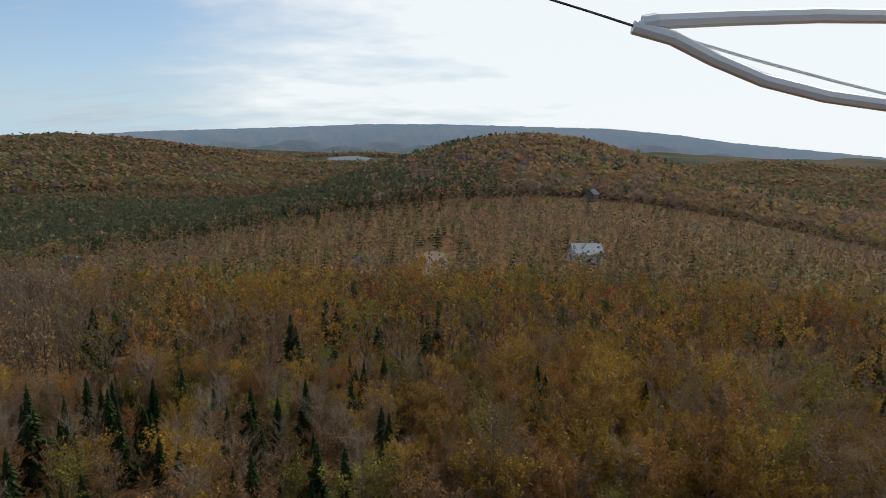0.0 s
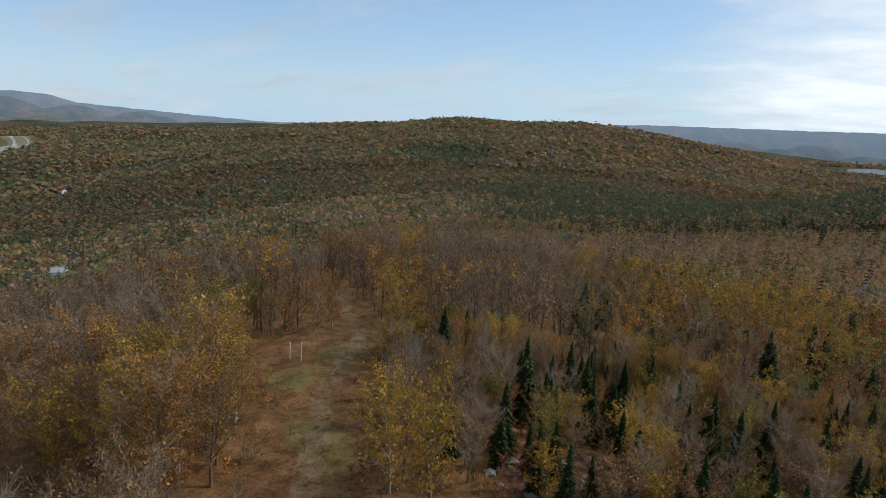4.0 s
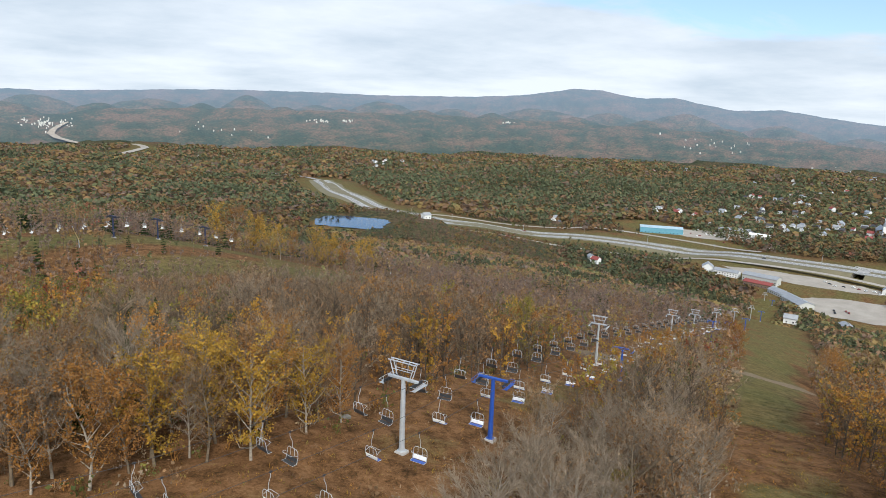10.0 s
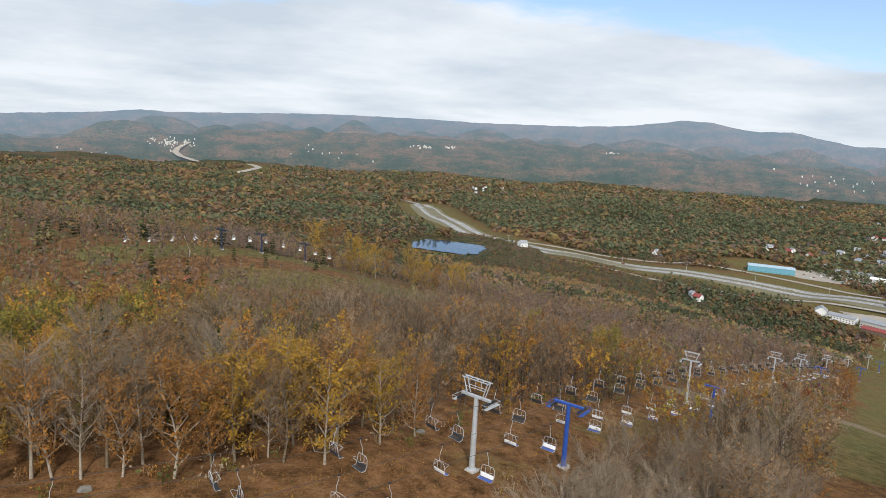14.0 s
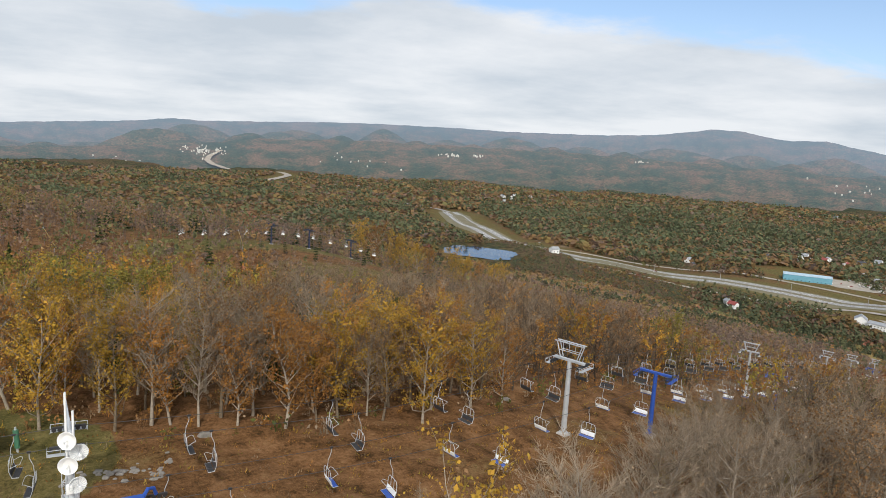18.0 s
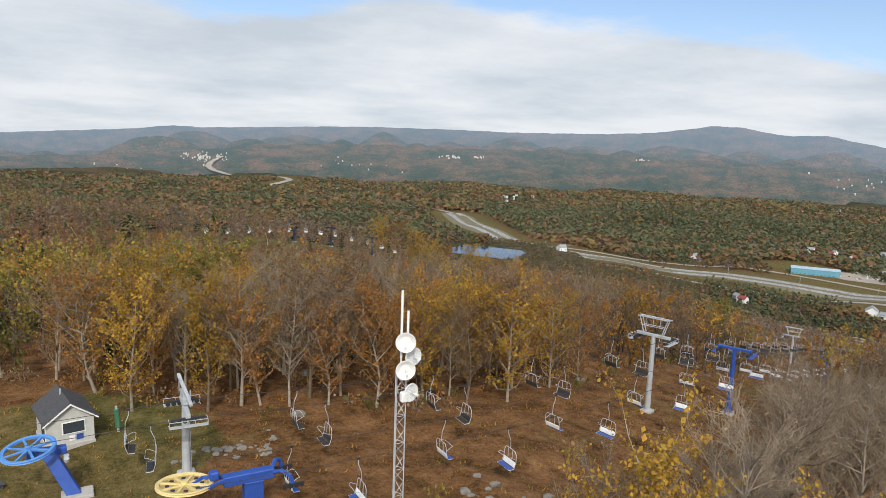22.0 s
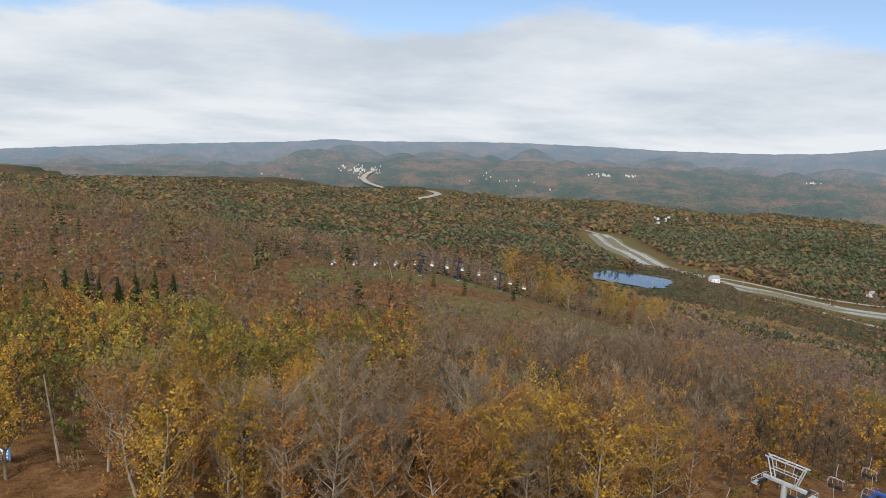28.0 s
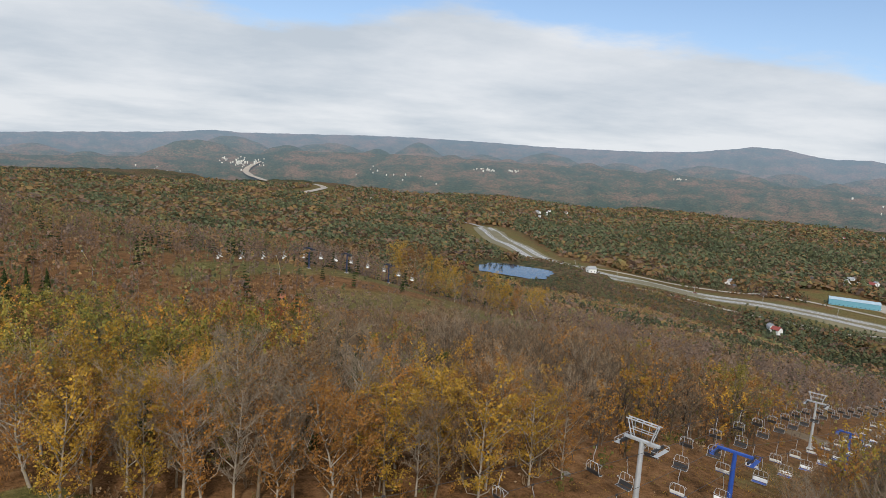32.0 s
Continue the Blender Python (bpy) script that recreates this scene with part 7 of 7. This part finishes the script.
def gable(name, label, category, w, d, h, rise, wall, roof, rows, columns, group=""):
    """A gabled house with windows on both long sides, a door and a chimney; stands at the origin."""
    top = thing(name, label, category, group=group)
    bm = bmesh.new()
    prof = [(-d / 2, -1.5), (d / 2, -1.5), (d / 2, h), (0, h + rise), (-d / 2, h)]
    a = [bm.verts.new((w / 2, y, z)) for y, z in prof]
    b = [bm.verts.new((-w / 2, y, z)) for y, z in prof]
    bm.faces.new(a)
    bm.faces.new(b[::-1])
    for k in range(5):
        bm.faces.new((a[k], b[k], b[(k + 1) % 5], a[(k + 1) % 5]))
    part("wall", bm, wall, top)
    for side in (-1, 1):
        bm = bmesh.new()
        slope = rise / (d / 2)
        pts = [(0, h + rise + 0.05), (side * (d / 2 + 0.6), h - slope * 0.6 + 0.05), (side * (d / 2 + 0.6), h - slope * 0.6 + 0.35), (0, h + rise + 0.35)]
        f = [bm.verts.new((w / 2 + 0.5, y, z)) for y, z in pts]
        g = [bm.verts.new((-w / 2 - 0.5, y, z)) for y, z in pts]
        bm.faces.new(f)
        bm.faces.new(g[::-1])
        for k in range(4):
            bm.faces.new((f[k], g[k], g[(k + 1) % 4], f[(k + 1) % 4]))
        part("roof", bm, roof, top)
        for r in range(rows):
            for c in range(columns):
                x = -w / 2 + w * (c + 0.5) / columns
                z = 0.9 + 2.8 * r
                bm = bmesh.new()
                box(bm, (x - 0.65, side * d / 2 - 0.05, z), (x + 0.65, side * d / 2 + 0.06, z + 1.3))
                part("window", bm, GLASS_DARK, top)
    for side in (-1, 1):
        bm = bmesh.new()
        box(bm, (side * w / 2 - 0.05, -0.8, 0.9), (side * w / 2 + 0.06, 0.8, 2.3))
        part("window", bm, GLASS_DARK, top)
    bm = bmesh.new()
    box(bm, (w * 0.22, 0.4, h + rise * 0.4), (w * 0.22 + 0.8, 1.2, h + rise + 1.0), 0.03)
    part("chimney", bm, CONCRETE, top)
    return top


GROUP = "houses of the village"
HOUSE_KINDS = [
    gable("house", "white clapboard village house with a grey gable roof", "house", 11, 8, 5.0, 2.8, WHITE_PAINT, GREY_ROOF, 1, 2, GROUP),
    gable("house", "brown timber house with a dark shingle roof", "house", 10, 8, 4.6, 3.2, BROWN_WALL, SHINGLE, 1, 2, GROUP),
    gable("house", "pale grey house with a dark gable roof", "house", 12, 8, 5.2, 2.6, CLAPBOARD, SHINGLE, 1, 2, GROUP),
    gable("house", "white two-storey house with a red roof", "house", 10, 9, 5.8, 3.0, WHITE_PAINT, RED_ROOF, 1, 2, GROUP),
    gable("house", "white house with a broad grey metal roof", "house", 12, 10, 4.0, 3.6, WHITE_PAINT, coat("grey_sheet_roof", (0.30, 0.32, 0.35), None, 0.3, 0.4), 1, 3, GROUP),
    gable("house", "house with a turquoise metal roof at the car park", "house", 13, 10, 4.0, 2.6, WHITE_PAINT, TEAL_METAL, 1, 3, GROUP),
]
seen_kinds = set()
for x, y, turn, size, kind in HOMES:
    m = Matrix.Translation(spot(x, y)) @ Matrix.Rotation(radians(turn), 4, "Z") @ Matrix.Scale(size, 4)
    if kind not in seen_kinds:
        seen_kinds.add(kind)
        HOUSE_KINDS[kind].matrix_basis = m
    else:
        copy_thing(HOUSE_KINDS[kind], m).matrix_basis = m


def far_villages():
    """White houses of the villages on the far plain, a few metres wide each: middle, spread in degrees, how many."""
    rng = random.Random(77)
    V, T = [], []
    for turn, up, wide, tall, count in ((169.8, -2.85, 1.3, 0.16, 60), (150.8, -2.35, 0.9, 0.05, 20), (148.4, -2.25, 0.5, 0.04, 10), (135.8, -1.95, 0.5, 0.04, 8), (105, -3.7, 2.6, 0.35, 60), (120, -3.0, 3.0, 0.3, 18), (112, -4.6, 2.0, 0.3, 24), (158, -3.2, 3.0, 0.4, 12), (176, -3.8, 3.0, 0.3, 10)):
        for k in range(count):
            p = on_plain(turn + rng.gauss(0, wide * 0.6), up + rng.gauss(0, tall))
            w, d, h = rng.uniform(4, 9), rng.uniform(3.5, 5), rng.uniform(0.5, 2.5)
            c, s = math.cos(turn + k), math.sin(turn + k)
            base = len(V)
            for x, y, z in ((-w, -d, -6), (w, -d, -6), (w, d, -6), (-w, d, -6), (-w, -d, h), (w, -d, h), (w, d, h), (-w, d, h), (-w, 0, h + 2.5), (w, 0, h + 2.5)):
                V.append((p.x + (x * c - y * s) * 0.48, p.y + (x * s + y * c) * 0.48, p.z + 5 + z))
            for f in ((0, 1, 5), (0, 5, 4), (1, 2, 6), (1, 6, 5), (2, 3, 7), (2, 7, 6), (3, 0, 4), (3, 4, 7), (4, 5, 9), (4, 9, 8), (7, 8, 9), (7, 9, 6), (4, 8, 7), (5, 6, 9)):
                T.append(tuple(base + q for q in f))
    ob = new("far_village_houses", mesh_from("far_village_houses", V, np.array(T), [CLAPBOARD]))
    tagged(ob, "tiny white houses of villages on the far plain", "houses", kind="stuff")


far_villages()


def set_at(ob, x, y, turn):
    ob.location = spot(x, y)
    ob.rotation_euler = (0, 0, radians(turn))
    return ob


# base lodge: a row of joined wings
LODGE = "wings of the ski lodge"
set_at(gable("lodge_wing", "white gabled end wing of the ski lodge", "lodge", 16, 15, 8.0, 5.0, WHITE_PAINT, GREY_ROOF, 2, 4, LODGE), -930, -528, 30)
set_at(gable("lodge_wing", "long two-storey white lodge wing with dark windows", "lodge", 34, 14, 7.0, 2.6, WHITE_PAINT, GREY_ROOF, 2, 9, LODGE), -930, -498, 100)
set_at(gable("lodge_wing", "long brown and white lodge wing with a grey roof", "lodge", 46, 18, 9.0, 3.0, CLAPBOARD, GREY_ROOF, 2, 12, LODGE), -935, -450, 97)
set_at(gable("lodge_wing", "red-brown timber restaurant wing of the lodge", "lodge", 36, 14, 5.0, 2.6, BROWN_WALL, RED_ROOF, 1, 8, LODGE), -912, -442, 97)
set_at(gable("lodge_wing", "low white ticket wing with a broad grey roof", "lodge", 34, 16, 4.5, 3.0, WHITE_PAINT, GREY_ROOF, 1, 8, LODGE), -893, -402, 60)
set_at(gable("lodge_wing", "grey rental wing of the lodge with a flat gable", "lodge", 40, 20, 5.0, 3.4, CLAPBOARD, GREY_ROOF, 1, 9, LODGE), -868, -370, 55)
set_at(gable("groomer_shed", "small grey shed at the car park's edge", "shed", 16, 12, 4.5, 2.4, BROWN_WALL, GREY_ROOF, 1, 3), -815, -292, 40)
set_at(gable("workshop_hall", "long turquoise metal workshop hall beside the motorway", "hall", 78, 28, 10.0, 2.4, TEAL_METAL, coat("pale_blue_roof", (0.40, 0.52, 0.60), None, 0.2, 0.5), 1, 12), -1172, -770, 128)
set_at(gable("storage_hall", "white storage hall behind the gravel yard", "hall", 60, 22, 7.0, 3.0, WHITE_PAINT, GREY_ROOF, 1, 8), -1300, -690, 120)
set_at(gable("storage_hall", "white storage hall behind the gravel yard", "hall", 36, 18, 6.0, 3.0, WHITE_PAINT, WHITE_PAINT, 1, 6), -1290, -635, 100)
set_at(gable("school", "long two-storey cream school building", "school", 90, 18, 9.0, 1.6, CLAPBOARD, GREY_ROOF, 2, 16), -1820, -560, 104)
set_at(gable("town_hall", "long white building at the village street", "hall", 55, 20, 8.0, 3.0, WHITE_PAINT, GREY_ROOF, 2, 10), -2150, -600, 100)
set_at(gable("town_hall", "long white building at the village street", "hall", 60, 22, 8.0, 2.0, WHITE_PAINT, GREY_ROOF, 2, 10), -2260, -490, 15)


def church():
    top = gable("church", "pale village church with a steeple", "church", 38, 17, 11.0, 8.0, CLAPBOARD, GREY_ROOF, 1, 5)
    bm = bmesh.new()
    box(bm, (19, -4, -1.5), (27, 4, 22), 0.1)
    tower = part("tower", bm, WHITE_PAINT, top)
    bm = bmesh.new()
    rod(bm, (23, 0, 22), (23, 0, 38), 5.2, 0.2, 8)
    part("spire", bm, GREY_ROOF, tower)
    for side in (-1, 1):
        bm = bmesh.new()
        box(bm, (22, side * 4 - 0.1, 14), (24, side * 4 + 0.1, 18))
        part("louvre", bm, SHINGLE, tower)
    set_at(top, -1545, -518, 30)


church()


def car(label, paint):
    """A small car: body with a rounded cabin, glass band, four wheels."""
    top = thing("car", label, "car", group="cars in the valley")
    bm = bmesh.new()
    box(bm, (-2.2, -0.9, 0.35), (2.2, 0.9, 0.95), 0.12)
    box(bm, (-1.3, -0.78, 0.9), (1.0, 0.78, 1.5), 0.18)
    part("body", bm, paint, top)
    bm = bmesh.new()
    box(bm, (-1.2, -0.80, 1.02), (0.9, 0.80, 1.36), 0.05)
    part("window", bm, GLASS_DARK, top)
    for x in (-1.35, 1.35):
        for y in (-0.85, 0.85):
            bm = bmesh.new()
            rod(bm, (x, y - 0.1, 0.34), (x, y + 0.1, 0.34), 0.34, 0.34, 10)
            part("wheel", bm, BLACK_VINYL, top)
    return top


CAR_PAINT = [car("small white parked car", WHITE_PAINT), car("small dark parked car", BLACK_VINYL), car("small red parked car", RED_ROOF)]


def park_cars():
    rng = random.Random(9)
    places = [(-1010 + rng.gauss(0, 6), -400 + 9 * k, rng.uniform(80, 110)) for k in range(9)]
    places += [(-1235 + rng.gauss(0, 26), -690 + rng.gauss(0, 48), rng.uniform(0, 180)) for k in range(34)]
    places += [(-880 + rng.gauss(0, 5), -330 + 5 * k, 30) for k in range(4)]
    line = smooth_line(HIGHWAY, 60)
    for k in (14, 19, 23, 26, 31, 34, 38, 44):
        p, q = line[k], line[k + 1]
        way = (q - p).normalized()
        s = Vector((way.y, -way.x)) * (12 if k % 2 else -12)
        places.append((p.x + s.x, p.y + s.y, math.degrees(math.atan2(way.y, way.x)), road_level(p, 1.2) + 0.5))
    used = set()
    for n, place in enumerate(places):
        k = rng.choice((0, 0, 0, 1, 2))
        z = place[3] if len(place) > 3 else float(height(place[0], place[1])) + 0.5
        size = 1.5 if len(place) > 3 else 1.15
        m = Matrix.Translation((place[0], place[1], z)) @ Matrix.Rotation(radians(place[2]), 4, "Z") @ Matrix.Scale(size, 4)
        if k in used:
            copy_thing(CAR_PAINT[k], m).matrix_basis = m
        else:
            used.add(k)
            CAR_PAINT[k].matrix_basis = m


park_cars()


def road_lamps():
    first = None
    line = smooth_line(HIGHWAY, 55)
    for k in range(12, 34, 2):
        p, q = line[k], line[k + 1]
        way = (q - p).normalized()
        m = Matrix.Translation((p.x, p.y, road_level(p, 1.2))) @ Matrix.Rotation(math.atan2(way.y, way.x), 4, "Z")
        if first is None:
            first = thing("road_lamp", "tall grey motorway lamp with two arms", "street lamp", group="motorway lamps")
            bm = bmesh.new()
            rod(bm, (0, 0, -1), (0, 0, 14), 0.28, 0.16, 8)
            part("pole", bm, GALVANISED, first)
            for side in (-1, 1):
                bm = bmesh.new()
                pipe(bm, [(0, 0, 13.8), (0, side * 1.2, 14.6), (0, side * 3.2, 14.8)], 0.12)
                arm = part("arm", bm, GALVANISED, first)
                bm = bmesh.new()
                box(bm, (-0.25, side * 3.2 - 0.6, 14.65), (0.25, side * 3.2 + 0.6, 14.9), 0.05)
                part("lamp_head", bm, GALVANISED, arm)
            first.matrix_basis = m
        else:
            copy_thing(first, m)


road_lamps()


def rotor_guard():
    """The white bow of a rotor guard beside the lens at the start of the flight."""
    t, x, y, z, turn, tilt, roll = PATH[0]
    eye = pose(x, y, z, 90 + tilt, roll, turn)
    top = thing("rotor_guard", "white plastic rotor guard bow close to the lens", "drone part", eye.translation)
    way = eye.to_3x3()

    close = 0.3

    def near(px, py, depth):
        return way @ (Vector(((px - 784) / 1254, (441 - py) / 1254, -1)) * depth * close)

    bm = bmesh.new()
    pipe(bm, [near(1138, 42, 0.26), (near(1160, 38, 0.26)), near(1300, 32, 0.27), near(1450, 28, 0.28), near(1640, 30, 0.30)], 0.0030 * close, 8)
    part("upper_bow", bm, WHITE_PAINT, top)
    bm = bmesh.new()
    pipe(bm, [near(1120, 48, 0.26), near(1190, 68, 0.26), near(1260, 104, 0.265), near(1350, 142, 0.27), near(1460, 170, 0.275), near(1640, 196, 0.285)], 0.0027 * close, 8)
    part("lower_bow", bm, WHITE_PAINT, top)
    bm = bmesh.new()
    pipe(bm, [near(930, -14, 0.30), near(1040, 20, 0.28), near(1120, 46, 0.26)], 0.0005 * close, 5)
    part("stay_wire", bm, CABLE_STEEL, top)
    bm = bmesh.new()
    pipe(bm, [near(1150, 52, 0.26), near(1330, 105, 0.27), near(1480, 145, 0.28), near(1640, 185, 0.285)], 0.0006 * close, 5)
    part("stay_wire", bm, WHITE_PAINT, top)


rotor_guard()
